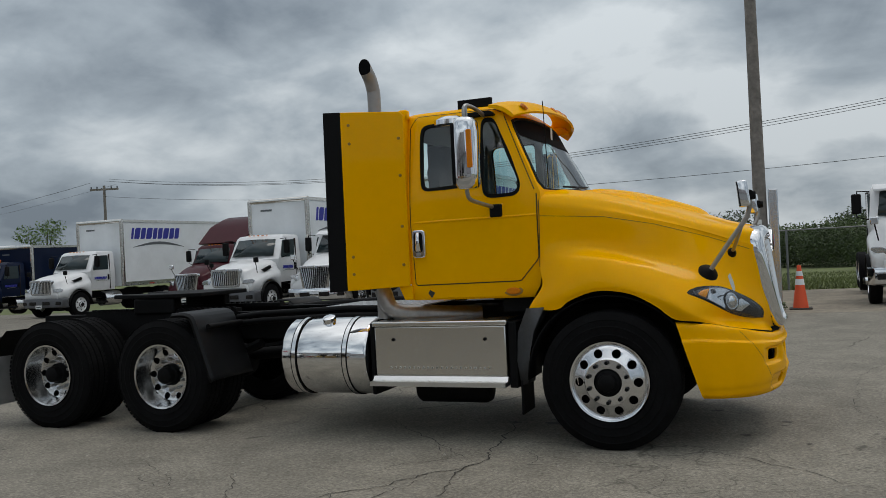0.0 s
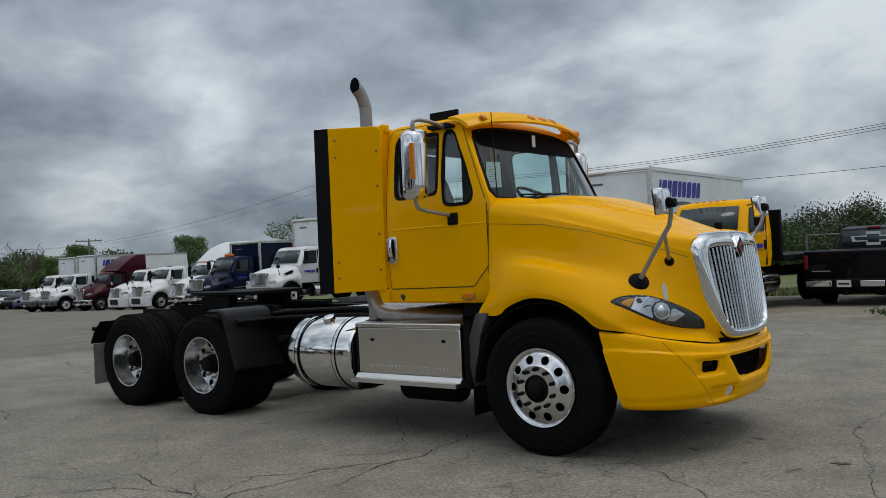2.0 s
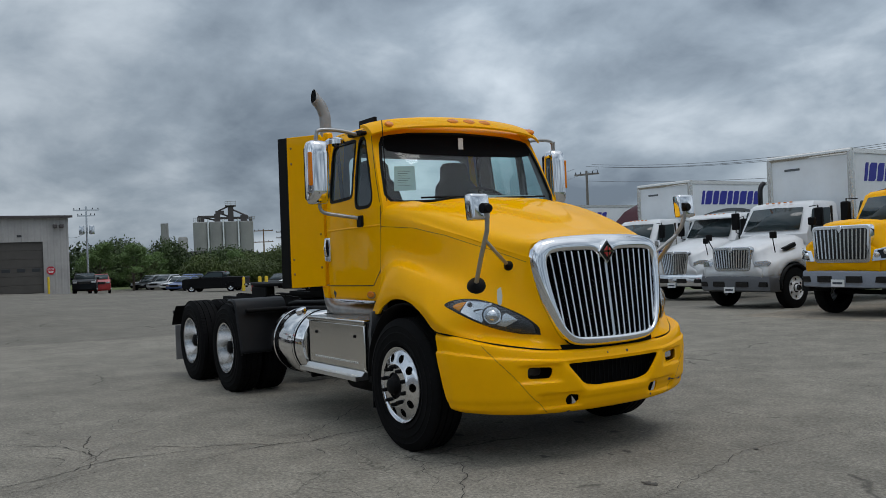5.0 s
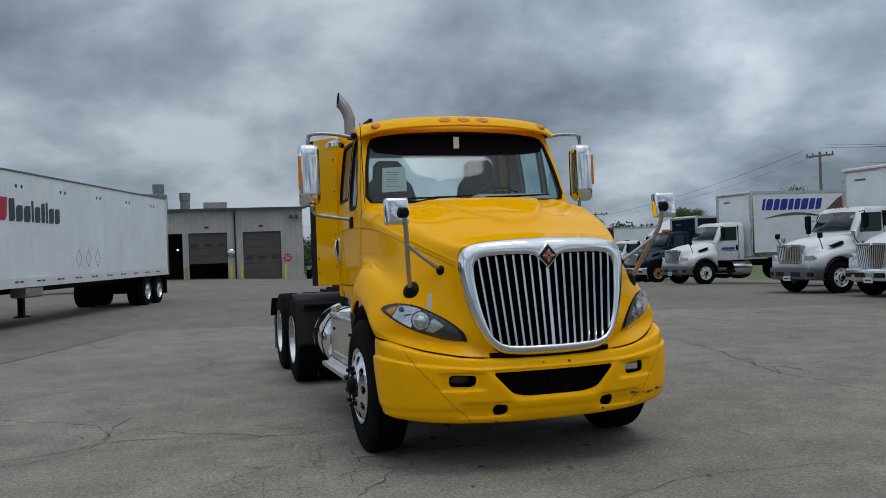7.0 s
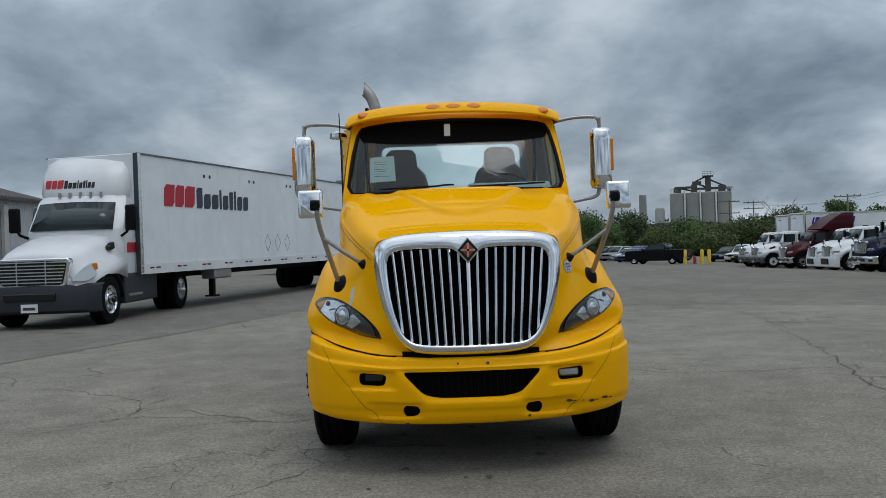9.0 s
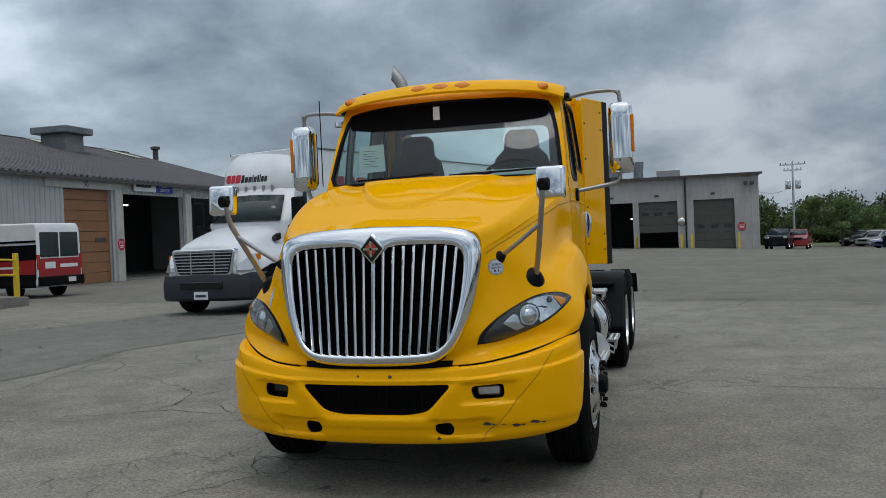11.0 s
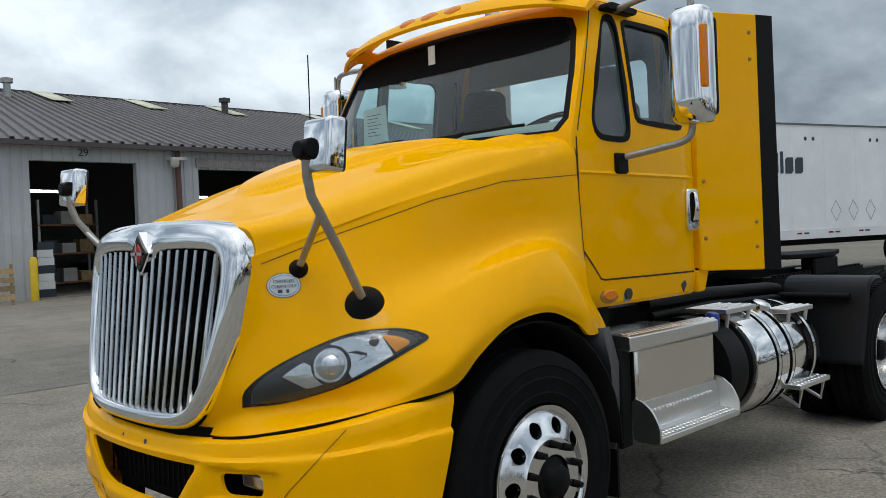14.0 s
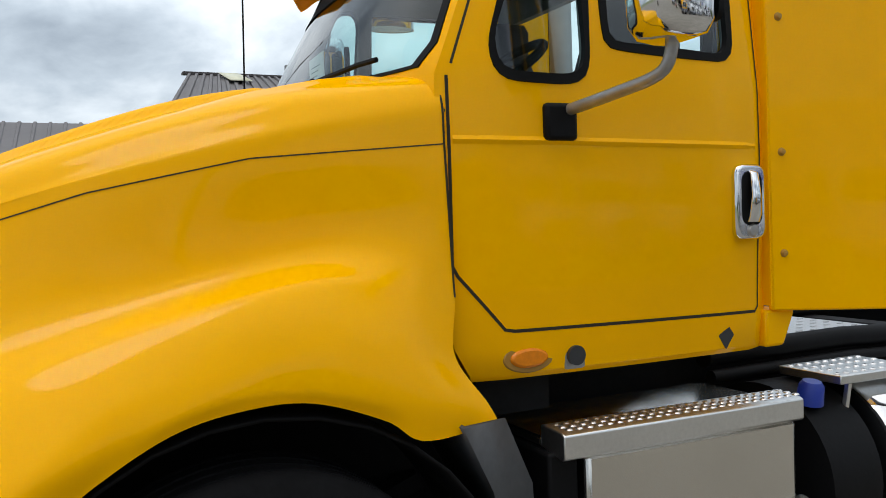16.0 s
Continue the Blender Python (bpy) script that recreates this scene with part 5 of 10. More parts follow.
# passenger-side box with its step
bm = bmesh.new()
bm_prism(bm, [(-0.99, 0.905), (-0.99, 0.52), (-0.95, 0.47), (-0.50, 0.47), (-0.50, 0.905)], "x", -1.92, -0.80)
rbox = part("tool_box", bm, BRUSHED, truck, "brushed aluminium battery box with a step", bevel=0.012)
part("box_lid", boxed(((-1.935, -1.005, 0.905), (-0.785, -0.50, 0.945))), BRUSHED, rbox, bevel=0.012)
bm = bmesh.new()
bm_prism(bm, [(-1.03, 0.475), (-1.09, 0.475), (-1.09, 0.44), (-0.9, 0.44), (-0.9, 0.475), (-1.0, 0.51)], "x", -1.93, -0.79)
lower = part("step_tread", bm, STEPALU, rbox, "grey step along the box")
grip_studs(lower, -1.85, -0.87, -1.08, -1.02, 0.476, 18, 2)
for i in range(22):
    bm = bmesh.new()
    bm_cyl(bm, (-1.78 + i * 0.040, -0.988, 0.575), (-1.78 + i * 0.040, -0.996, 0.575), 0.009, n=8)
    part("punched_grip", bm, STEPALU, rbox)
for x in (-1.75, -0.97):
    bm = bmesh.new()
    bm_cyl(bm, (x, -0.99, 0.80), (x, -1.0, 0.80), 0.014, n=10)
    part("box_latch", bm, FRAMEBLACK, rbox)
for a, c in (((-1.97, -0.97, 0.35), (-1.93, -0.5, 0.93)), ((-0.79, -0.97, 0.42), (-0.72, -0.5, 0.93))):
    part("box_end", boxed((a, c)), BLACK, rbox, "black end bracket", bevel=0.01)
bm = bmesh.new()
bm_lathe(bm, [(0.0, 0), (0.10, 0.01), (0.12, 0.04), (0.12, 0.6), (0.1, 0.64), (0, 0.65)], (-1.7, -0.62, 0.36), (1, 0, 0), 24)
part("air_tank", bm, FRAMEBLACK, truck, "small steel air tank")
# driver-side cover, steps, diesel-fluid tank
bm = bmesh.new()
bm_prism(bm, [(0.975, 0.875), (0.975, 0.54), (0.5, 0.47), (0.5, 0.905), (0.95, 0.905)], "x", -1.66, -0.885)
lbox = part("tool_box", bm, BRUSHED, truck, "brushed aluminium box below the driver's door", bevel=0.015)
bm = bmesh.new()
bm_prism(bm, [(0.88, 0.905), (0.985, 0.885), (1.0, 0.895), (1.0, 0.955), (0.985, 0.962), (0.88, 0.965)], "x", -1.665, -0.80)
up = part("upper_step", bm, STEPALU, lbox, "punched aluminium upper step", bevel=0.004)
grip_studs(up, -1.68, -0.82, 0.885, 0.985, 0.963, 26, 3)
part("box_lid", boxed(((-1.69, 0.52, 0.90), (-0.80, 0.88, 0.93))), BRUSHED, lbox, bevel=0.008)
bm = bmesh.new()
bm_prism(bm, [(0.975, 0.63), (0.99, 0.49), (1.10, 0.475), (1.10, 0.445), (0.955, 0.455)], "x", -1.67, -0.88)
low = part("lower_step", bm, STEPALU, lbox, "punched aluminium lower step", bevel=0.004)
grip_studs(low, -1.65, -0.90, 0.998, 1.095, 0.482, 22, 3)
for i in range(20):
    bm = bmesh.new()
    bm_cyl(bm, (-1.58 + i * 0.035, 0.980, 0.575), (-1.58 + i * 0.035, 0.992, 0.572), 0.009, n=8)
    part("punched_grip", bm, STEPALU, low)
for x in (-0.885, -1.685):
    bm = bmesh.new()
    bm_prism(bm, rounded([(0.95, 0.65), (1.0, 0.645), (1.06, 0.60), (1.10, 0.52), (1.10, 0.44), (0.95, 0.445)], 0.03), "x", x, x + 0.014)
    part("step_cheek", bm, STEPALU, low)
bm = boxed(((-0.875, 0.50, 0.42), (-0.78, 0.95, 0.90)))
part("box_end", bm, BLACK, lbox, "black end bracket", bevel=0.01)
bm = bmesh.new()
bm_lathe(bm, [(0.0, 0), (0.25, 0.004), (0.30, 0.03), (0.31, 0.08), (0.31, 0.26), (0.0, 0.27)], (-2.04, 0.70, 0.635), (1, 0, 0), 40)
deft = part("fluid_tank", bm, BLACK, truck, "black plastic fluid tank with a blue cap")
bm = bmesh.new()
bm_lathe(bm, [(0.0, 0.075), (0.03, 0.075), (0.04, 0.06), (0.045, 0.0)], (-1.83, 0.87, 0.90), (0, 0.2, 1), 16)
part("blue_cap", bm, BLUECAP, deft, "bright blue filler cap")
for a, c, z in (((-2.30, 0.66), (-1.92, 0.92), 0.985), ((-2.94, 0.80), (-2.56, 1.00), 0.93), ((-2.90, 0.92), (-2.45, 1.11), 0.485)):
    bm = boxed(((a[0], a[1], z - 0.03), (c[0], c[1], z)))
    st = part("tank_step", bm, STEPALU, truck, "punched aluminium step on the fuel tank", bevel=0.004)
    grip_studs(st, a[0], c[0], a[1], c[1], z, 9, 4)
    for x in (a[0] + 0.06, c[0] - 0.06):
        bm = bmesh.new()
        bm_sweep(bm, [(x, c[1] - 0.02, z - 0.02), (x, c[1] - 0.04, z - 0.14), (x, 0.9, z - 0.24 if z > 0.6 else z - 0.05)], 0.012, 6)
        part("step_strut", bm, STEPALU, st)

# exhaust stack
bm = bmesh.new()
bm_sweep(bm, spline([(-1.95, -0.72, 0.95), (-1.95, -0.72, 1.5), (-1.95, -0.72, 2.3), (-1.95, -0.72, 2.80), (-1.953, -0.73, 2.89), (-1.96, -0.76, 2.97), (-1.97, -0.815, 3.04)], 5), 0.056, 24)
bm.verts.ensure_lookup_table()
tip = Vector((-0.12, -0.62, 0.78)).normalized()
mouth = []
for v in bm.verts[-24:]:
    v.co += tip * ((-0.825 + 0.25 * (v.co.z - 3.04) - v.co.y) / tip.y)
    mouth.append(v.co.copy())
stack = part("exhaust_pipe", bm, STACKGREY, truck, "satin grey exhaust stack with a curved slant-cut tip")
mid = sum(mouth, Vector()) / 24
bm = bmesh.new()
bm.faces.new([bm.verts.new(mid + (p - mid) * 0.95 + Vector((-0.001, -0.003, 0.0))) for p in mouth])
part("stack_mouth", bm, SHADE, stack)
bm = bmesh.new()
bm_sweep(bm, spline([(-1.2, -0.40, 0.95), (-1.55, -0.62, 0.98), (-1.85, -0.74, 1.02), (-1.95, -0.74, 1.2)], 5), 0.07, 20)
part("exhaust_elbow", bm, STEEL, stack)

# inside the cab
part("cab_floor", boxed(((-1.58, -0.88, 1.13), (-0.66, 0.88, 1.16))), INTERIOR, truck)
bm = bmesh.new()
bm_prism(bm, [(-0.75, 1.3), (-0.68, 1.83), (-0.52, 1.90), (-0.45, 1.88), (-0.55, 1.3)], "y", -0.82, 0.82)
part("dashboard", bm, TRIMGREY, truck, "grey moulded dashboard", bevel=0.03)
bm = bmesh.new()
bm_prism(bm, rounded([(-0.82, 1.86), (-0.74, 1.99), (-0.58, 2.0), (-0.52, 1.9), (-0.6, 1.7)], 0.05), "y", 0.10, 0.80)
part("instrument_hood", bm, TRIMGREY, truck, "light grey instrument hood", bevel=0.04)
bm = bmesh.new()
ring = [Vector((0, 0.21 * math.cos(a), 0.21 * math.sin(a))) for a in [2 * math.pi * i / 32 for i in range(33)]]
bm_sweep(bm, ring, 0.016, 8)
bm_sweep(bm, [(0, -0.2, 0), (0.03, 0, 0), (0, 0.2, 0)], 0.018, 8)
bm_sweep(bm, [(0.03, 0, 0), (0.0, 0, -0.2)], 0.018, 8)
bm_cyl(bm, (0.06, 0, 0), (-0.01, 0, 0), 0.06)
part("steering_wheel", bm, BLACK, truck, "black four-spoke steering wheel", loc=pose(-0.90, 0.45, 1.98, 0, -55, 0))
SEATCLOTH = material("seat_cloth", (0.035, 0.038, 0.044), 0.85, grain=0.2, scale=40)
for y in (-0.47, 0.45):
    bm = boxed(((-1.45, y - 0.25, 1.42), (-0.95, y + 0.25, 1.56)))
    seat = part("seat", bm, SEATCLOTH, truck, "dark grey air-ride cab seat", bevel=0.05)
    bm = bmesh.new()
    rows = []
    for z, w, xo in ((1.54, 0.25, -1.38), (1.75, 0.27, -1.40), (2.0, 0.26, -1.44), (2.15, 0.22, -1.47), (2.22, 0.15, -1.48), (2.34, 0.14, -1.49), (2.38, 0.10, -1.49)):
        rows.append([(xo + 0.055, y - w, z), (xo + 0.085, y - w * 0.8, z), (xo + 0.07, y, z), (xo + 0.085, y + w * 0.8, z), (xo + 0.055, y + w, z), (xo - 0.05, y + w * 0.9, z), (xo - 0.06, y, z), (xo - 0.05, y - w * 0.9, z)])
    bm_loft(bm, rows, caps=True)
    part("seat_back", bm, SEATCLOTH, seat, smooth=60)
    part("seat_base", boxed(((-1.40, y - 0.2, 1.14), (-1.0, y + 0.2, 1.42))), BLACK, seat, bevel=0.02)
bm = bmesh.new()
bm_prism(bm, [(-0.72, 2.03), (-0.50, 2.04), (-0.51, 2.25), (-0.71, 2.24)], "x", -0.662, -0.66)
sheet = part("paper_sheet", bm, PAPER, truck, "white printed sheet in the windshield", smooth=0)
bm = boxed(*[((-0.6595, -0.68, 2.20 - k * 0.02), (-0.659, -0.56 - 0.02 * (k % 3), 2.203 - k * 0.02)) for k in range(7)])
part("paper_bars", bm, SMOKE, sheet, smooth=0)
bm = boxed(((-0.605, -0.08, 2.40), (-0.602, -0.03, 2.50)))
part("windshield_tag", bm, PAPER, truck, smooth=0)
for s in SIDES:
    bm = bmesh.new()
    bm_sweep(bm, [(-1.55, s * 0.80, 2.5), (-1.5, s * 0.78, 1.9), (-1.45, s * 0.72, 1.5)], 0.018, 6)
    part("seat_belt", bm, BLACK, truck)
    part("door_trim", boxed(((-1.55, s * 0.900, 1.20), (-0.66, s * 0.875, 1.90))), TRIMGREY, truck, "grey inner door trim", bevel=0.01)

# ---- ground ----


def paving(name, light, dark, crack_amount=0.5, far=0.0):
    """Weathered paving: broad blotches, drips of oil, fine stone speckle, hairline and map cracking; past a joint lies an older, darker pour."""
    m = bpy.data.materials.new(name)
    m.use_nodes = True
    t = m.node_tree
    b = t.nodes["Principled BSDF"]
    b.inputs["Roughness"].default_value, b.inputs["Specular IOR Level"].default_value = 0.86, 0.3
    co = t.nodes.new("ShaderNodeTexCoord").outputs["Object"]

    def noise(sc, detail=6.0, rough=0.6):
        n = t.nodes.new("ShaderNodeTexNoise")
        n.inputs["Scale"].default_value, n.inputs["Detail"].default_value, n.inputs["Roughness"].default_value = sc, detail, rough
        t.links.new(co, n.inputs["Vector"])
        return n

    def span(sock, a0, a1, b0, b1):
        r = t.nodes.new("ShaderNodeMapRange")
        for k, v in enumerate((a0, a1, b0, b1)):
            r.inputs[k + 1].default_value = v
        t.links.new(sock, r.inputs[0])
        return r.outputs[0]

    def times(col, sock):
        x = t.nodes.new("ShaderNodeMix")
        x.data_type, x.blend_type = "RGBA", "MULTIPLY"
        x.inputs[0].default_value = 1.0
        t.links.new(col, x.inputs[6])
        t.links.new(sock, x.inputs[7])
        return x.outputs[2]

    def cells(sc, feature, warp=0.0):
        v = t.nodes.new("ShaderNodeTexVoronoi")
        v.feature = feature
        v.inputs["Scale"].default_value = sc
        if warp:
            a = t.nodes.new("ShaderNodeVectorMath")
            a.operation = "MULTIPLY_ADD"
            a.inputs[1].default_value = (warp, warp, 0)
            t.links.new(noise(sc * 2.5, 4).outputs["Color"], a.inputs[0])
            t.links.new(co, a.inputs[2])
            t.links.new(a.outputs[0], v.inputs["Vector"])
        else:
            t.links.new(co, v.inputs["Vector"])
        return v

    def math2(op, a, c):
        n = t.nodes.new("ShaderNodeMath")
        n.operation = op
        for k, v in enumerate((a, c)):
            if isinstance(v, (int, float)):
                n.inputs[k].default_value = v
            else:
                t.links.new(v, n.inputs[k])
        return n.outputs[0]

    base = t.nodes.new("ShaderNodeMix")
    base.data_type = "RGBA"
    base.inputs[6].default_value, base.inputs[7].default_value = (*dark, 1), (*light, 1)
    t.links.new(span(noise(0.22, 5).outputs["Fac"], 0.35, 0.65, 0, 1), base.inputs[0])
    col = times(base.outputs[2], span(noise(1.7, 9, 0.7).outputs["Fac"], 0.3, 0.7, 0.74, 1.2))
    fine = noise(46, 5, 0.75).outputs["Fac"]
    col = times(col, span(fine, 0.3, 0.7, 0.52, 1.44))
    col = times(col, span(cells(52, "F1").outputs["Color"], 0.0, 1.0, 0.74, 1.24))
    # dark and pale stones in the mix
    col = times(col, span(cells(95, "F1").outputs["Distance"], 0.08, 0.34, 0.70, 1.06))
    # drips of oil, in groups
    drip = math2("ADD", cells(2.6, "F1", 0.25).outputs["Distance"], span(noise(0.8, 3).outputs["Fac"], 0.42, 0.62, 0.16, 0.0))
    col = times(col, span(drip, 0.05, 0.13, 0.62, 1.0))
    # hairline cracks in plates, and map cracking in patches
    hair = math2("ADD", cells(0.33, "DISTANCE_TO_EDGE", 0.7).outputs["Distance"], span(noise(0.6, 3).outputs["Fac"], 0.44, 0.56, 0.05, 0.0))
    col = times(col, span(hair, 0.0015, 0.006, 1 - crack_amount, 1.0))
    net = math2("ADD", cells(2.0, "DISTANCE_TO_EDGE", 0.3).outputs["Distance"], span(noise(0.28, 3).outputs["Fac"], 0.53, 0.62, 0.08, 0.0))
    col = times(col, span(net, 0.008, 0.028, 1 - crack_amount * 0.8, 1.0))
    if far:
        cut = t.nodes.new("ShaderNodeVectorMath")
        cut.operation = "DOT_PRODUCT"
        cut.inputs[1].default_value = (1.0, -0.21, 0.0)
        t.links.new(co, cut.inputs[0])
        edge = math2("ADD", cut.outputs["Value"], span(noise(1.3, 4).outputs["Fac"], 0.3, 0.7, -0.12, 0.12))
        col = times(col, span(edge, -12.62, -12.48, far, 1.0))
    t.links.new(col, b.inputs["Base Color"])
    bp = t.nodes.new("ShaderNodeBump")
    bp.inputs["Strength"].default_value, bp.inputs["Distance"].default_value = 0.55, 0.004
    t.links.new(fine, bp.inputs["Height"])
    t.links.new(bp.outputs[0], b.inputs["Normal"])
    return m


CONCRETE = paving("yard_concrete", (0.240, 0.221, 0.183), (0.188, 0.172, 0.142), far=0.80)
ASPHALT = paving("old_asphalt", (0.185, 0.172, 0.148), (0.15, 0.139, 0.12), 0.65)
GRAVEL = material("dirt_and_gravel", (0.25, 0.215, 0.165), 0.95, grain=0.35, scale=9, stain=0.3, stain_scale=0.8, bump=0.8)
MEADOW = material("meadow", (0.12, 0.145, 0.048), 0.95, grain=0.3, scale=3, stain=0.3, stain_scale=0.12, bump=0.8)


def ground_sheet():
    xs = [-1500, -600, -300, -200, -150, -120, -100] + [-90 + 3 * i for i in range(28)] + [-6.2, -3, 0, 3, 6, 9, 12, 20, 40, 80, 150, 300, 600, 1500]
    ys = [-1500, -600, -300, -150, -100] + [-72 + 3 * i for i in range(27)] + [10.5, 13, 16, 18.5, 21, 24, 27, 30, 34, 40, 48, 60, 80, 110, 150, 220, 300, 600, 1500]
    bm = bmesh.new()
    rows = [[bm.verts.new((x, y, ground_z(x, y))) for y in ys] for x in xs]
    for a, c in zip(rows, rows[1:]):
        for i in range(len(ys) - 1):
            f = bm.faces.new((a[i], a[i + 1], c[i + 1], c[i]))
            p = f.calc_center_median()
            if p.x > -6.2 and p.y > 10.5:
                f.material_index = 2 if p.y > 22 else 1
            elif p.y > 34 or p.x < -95 or p.y < -60 or p.x > 45:
                f.material_index = 2
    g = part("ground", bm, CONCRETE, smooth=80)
    g.data.materials.append(GRAVEL)
    g.data.materials.append(MEADOW)
    return tagged(g, "worn grey concrete yard with cracks, dirt verge and meadow", "ground", kind="structure")


ground = ground_sheet()
CRACK = material("crack_dark", (0.035, 0.032, 0.028), 0.95)
STAIN = material("oil_stain", (0.075, 0.066, 0.055), 0.75, grain=0.2, scale=20)


def wander(pts, rng, jag, step=0.045):
    """A jagged line through the given stops."""
    out = []
    for a, c in zip(pts, pts[1:]):
        a, c = Vector(a), Vector(c)
        n = max(2, int((c - a).length / step))
        side = Vector((-(c - a).y, (c - a).x)).normalized()
        off = 0.0
        for i in range(n):
            f = i / n
            off += rng.uniform(-jag, jag)
            off *= 0.9
            out.append(a.lerp(c, f) + side * off * math.sin(math.pi * f) ** 0.5)
    out.append(Vector(pts[-1]))
    return out


def crack(pts, width, seed, jag=0.035):
    rng = random.Random(seed)
    line = wander([Vector(p) for p in pts], rng, jag)
    bm = bmesh.new()
    rows = []
    for i, p in enumerate(line):
        d = line[min(i + 1, len(line) - 1)] - line[max(i - 1, 0)]
        s = Vector((-d.y, d.x)).normalized() * width * rng.uniform(0.25, 1.0) * (0.35 + 0.65 * math.sin(math.pi * (0.06 + 0.9 * i / len(line))))
        z = ground_z(p.x, p.y) + 0.004
        rows.append([(p.x - s.x, p.y - s.y, z), (p.x + s.x, p.y + s.y, z)])
    bm_loft(bm, rows, closed=False)
    return part("crack", bm, CRACK, ground, smooth=0)




def patch(name, outline, mat, lift, seed, jag=0.02, label=""):
    """A thin layer of other paving with a broken edge."""
    rng = random.Random(seed)
    line = wander([Vector(p) for p in outline] + [Vector(outline[0])], rng, jag, 0.25)[:-1]
    bm = bmesh.new()
    bm.faces.new([bm.verts.new((p.x, p.y, lift)) for p in line])
    bmesh.ops.triangulate(bm, faces=bm.faces)
    ob = part(name, bm, mat, ground, label, smooth=0)
    for v in ob.data.vertices:
        v.co.z += ground_z(v.co.x, v.co.y)
    return ob


# darker asphalt lane between the concrete and the workshop
patch("asphalt_lane", [(8, -7.0), (3, -6.3), (-1.7, -6.2), (-3.3, -6.05), (-5.4, -6.3), (-9.2, -4.75), (-14, -3.15), (-22, -2.0), (-22, -7.5), (-14, -8.7), (-9.7, -10.1), (-8.0, -11.0), (-4.8, -10.2), (3, -10.0), (8, -10.2)], ASPHALT, 0.004, 3, 0.03, "worn darker asphalt lane")
CRACKS = [
    ([(-0.98, -0.28), (-0.92, -0.61), (-0.87, -1.10), (-0.84, -1.65), (-0.89, -2.00), (-0.83, -2.45)], 0.011),
    ([(-0.84, -1.65), (-1.08, -1.94), (-1.22, -2.28), (-1.55, -2.63)], 0.012),
    ([(-2.09, -0.31), (-1.72, -0.73), (-1.19, -1.25), (-0.85, -1.62)], 0.006),
    ([(-0.49, -1.22), (0.08, -1.20), (0.64, -1.02), (1.19, -1.38), (1.69, -1.79)], 0.006),
    ([(-1.08, -1.98), (-1.19, -2.51), (-1.29, -2.90), (-1.0, -3.46), (-0.93, -4.02)], 0.008),
    ([(-2.39, -3.14), (-2.38, -2.90), (-1.67, -3.05), (-1.07, -3.22)], 0.008),
    ([(-0.57, -1.39), (-0.13, -1.44), (0.37, -1.18), (0.89, -1.36), (1.23, -1.54)], 0.004),
    ([(-10.43, 5.87), (-5.20, 4.92), (-2.65, 4.29), (-1.28, 3.97), (0.48, 3.91), (1.19, 3.61)], 0.010),
    ([(-2.38, 0.72), (-2.62, 1.87), (-2.63, 3.04), (-2.67, 4.23), (-2.37, 5.07), (-1.61, 6.68)], 0.009),
    ([(-3.24, -5.15), (-3.07, -4.38), (-2.08, -3.18), (-1.27, -3.02)], 0.008),
    ([(-0.21, -4.26), (-0.67, -4.25), (-0.73, -3.48)], 0.007),
    ([(-0.67, -4.25), (-1.44, -5.19), (-1.93, -5.13)], 0.007),
    ([(-4.89, -6.02), (-2.23, -5.45), (-1.46, -5.87)], 0.010),
    ([(-13.1, -2.6), (-12.99, 0.24), (-12.41, 3.11), (-11.6, 6.4), (-10.5, 9.6)], 0.028),
    ([(-1.7, -6.2), (-3.3, -6.05), (-5.4, -6.3), (-9.2, -4.75), (-14, -3.15)], 0.016),
    ([(6.5, -5.9), (3.4, -3.0), (2.2, -1.1), (1.7, 0.9), (2.0, 3.0), (2.8, 5.4)], 0.004),
    ([(1.19, 3.61), (3.0, 3.1), (5.2, 3.6), (8.0, 3.2)], 0.008),
]
for k, (pts, w) in enumerate(CRACKS):
    crack(pts, w * 0.8, 100 + k)
# branching map cracks beside the truck and ahead of it
rng = random.Random(77)
for k in range(46):
    c = Vector((rng.uniform(-3.1, -0.5), rng.uniform(-5.6, -2.5))) if k < 34 else Vector((rng.uniform(-3.5, 1.5), rng.uniform(-2.4, -1.3)))
    a = rng.uniform(0, 2 * math.pi)
    pts = [c]
    for _ in range(rng.randint(1, 3)):
        pts.append(pts[-1] + Vector((math.cos(a), math.sin(a))) * rng.uniform(0.18, 0.5))
        a += rng.uniform(-0.9, 0.9)
    crack(pts, rng.uniform(0.002, 0.004), 300 + k, 0.026)
# drips under and ahead of the engine, and loose grit
for k in range(26):
    x, y = (rng.uniform(-1.2, 0.9), rng.uniform(-0.6, 0.6)) if k < 8 else (rng.uniform(1.0, 3.2), rng.uniform(-2.2, 1.4))
    r = rng.uniform(0.015, 0.06) * (2 if k < 6 else 1)
    bm = bmesh.new()
    bm.faces.new([bm.verts.new((x + r * rng.uniform(0.35, 1.35) * math.cos(a), y + 0.7 * r * rng.uniform(0.35, 1.35) * math.sin(a), 0.0045)) for a in [i * math.pi / 11 for i in range(22)]])
    part("oil_spot", bm, STAIN, ground, smooth=0)
GRIT = material("grit_stone", (0.33, 0.31, 0.27), 0.9, vary=0.3)
bm = bmesh.new()
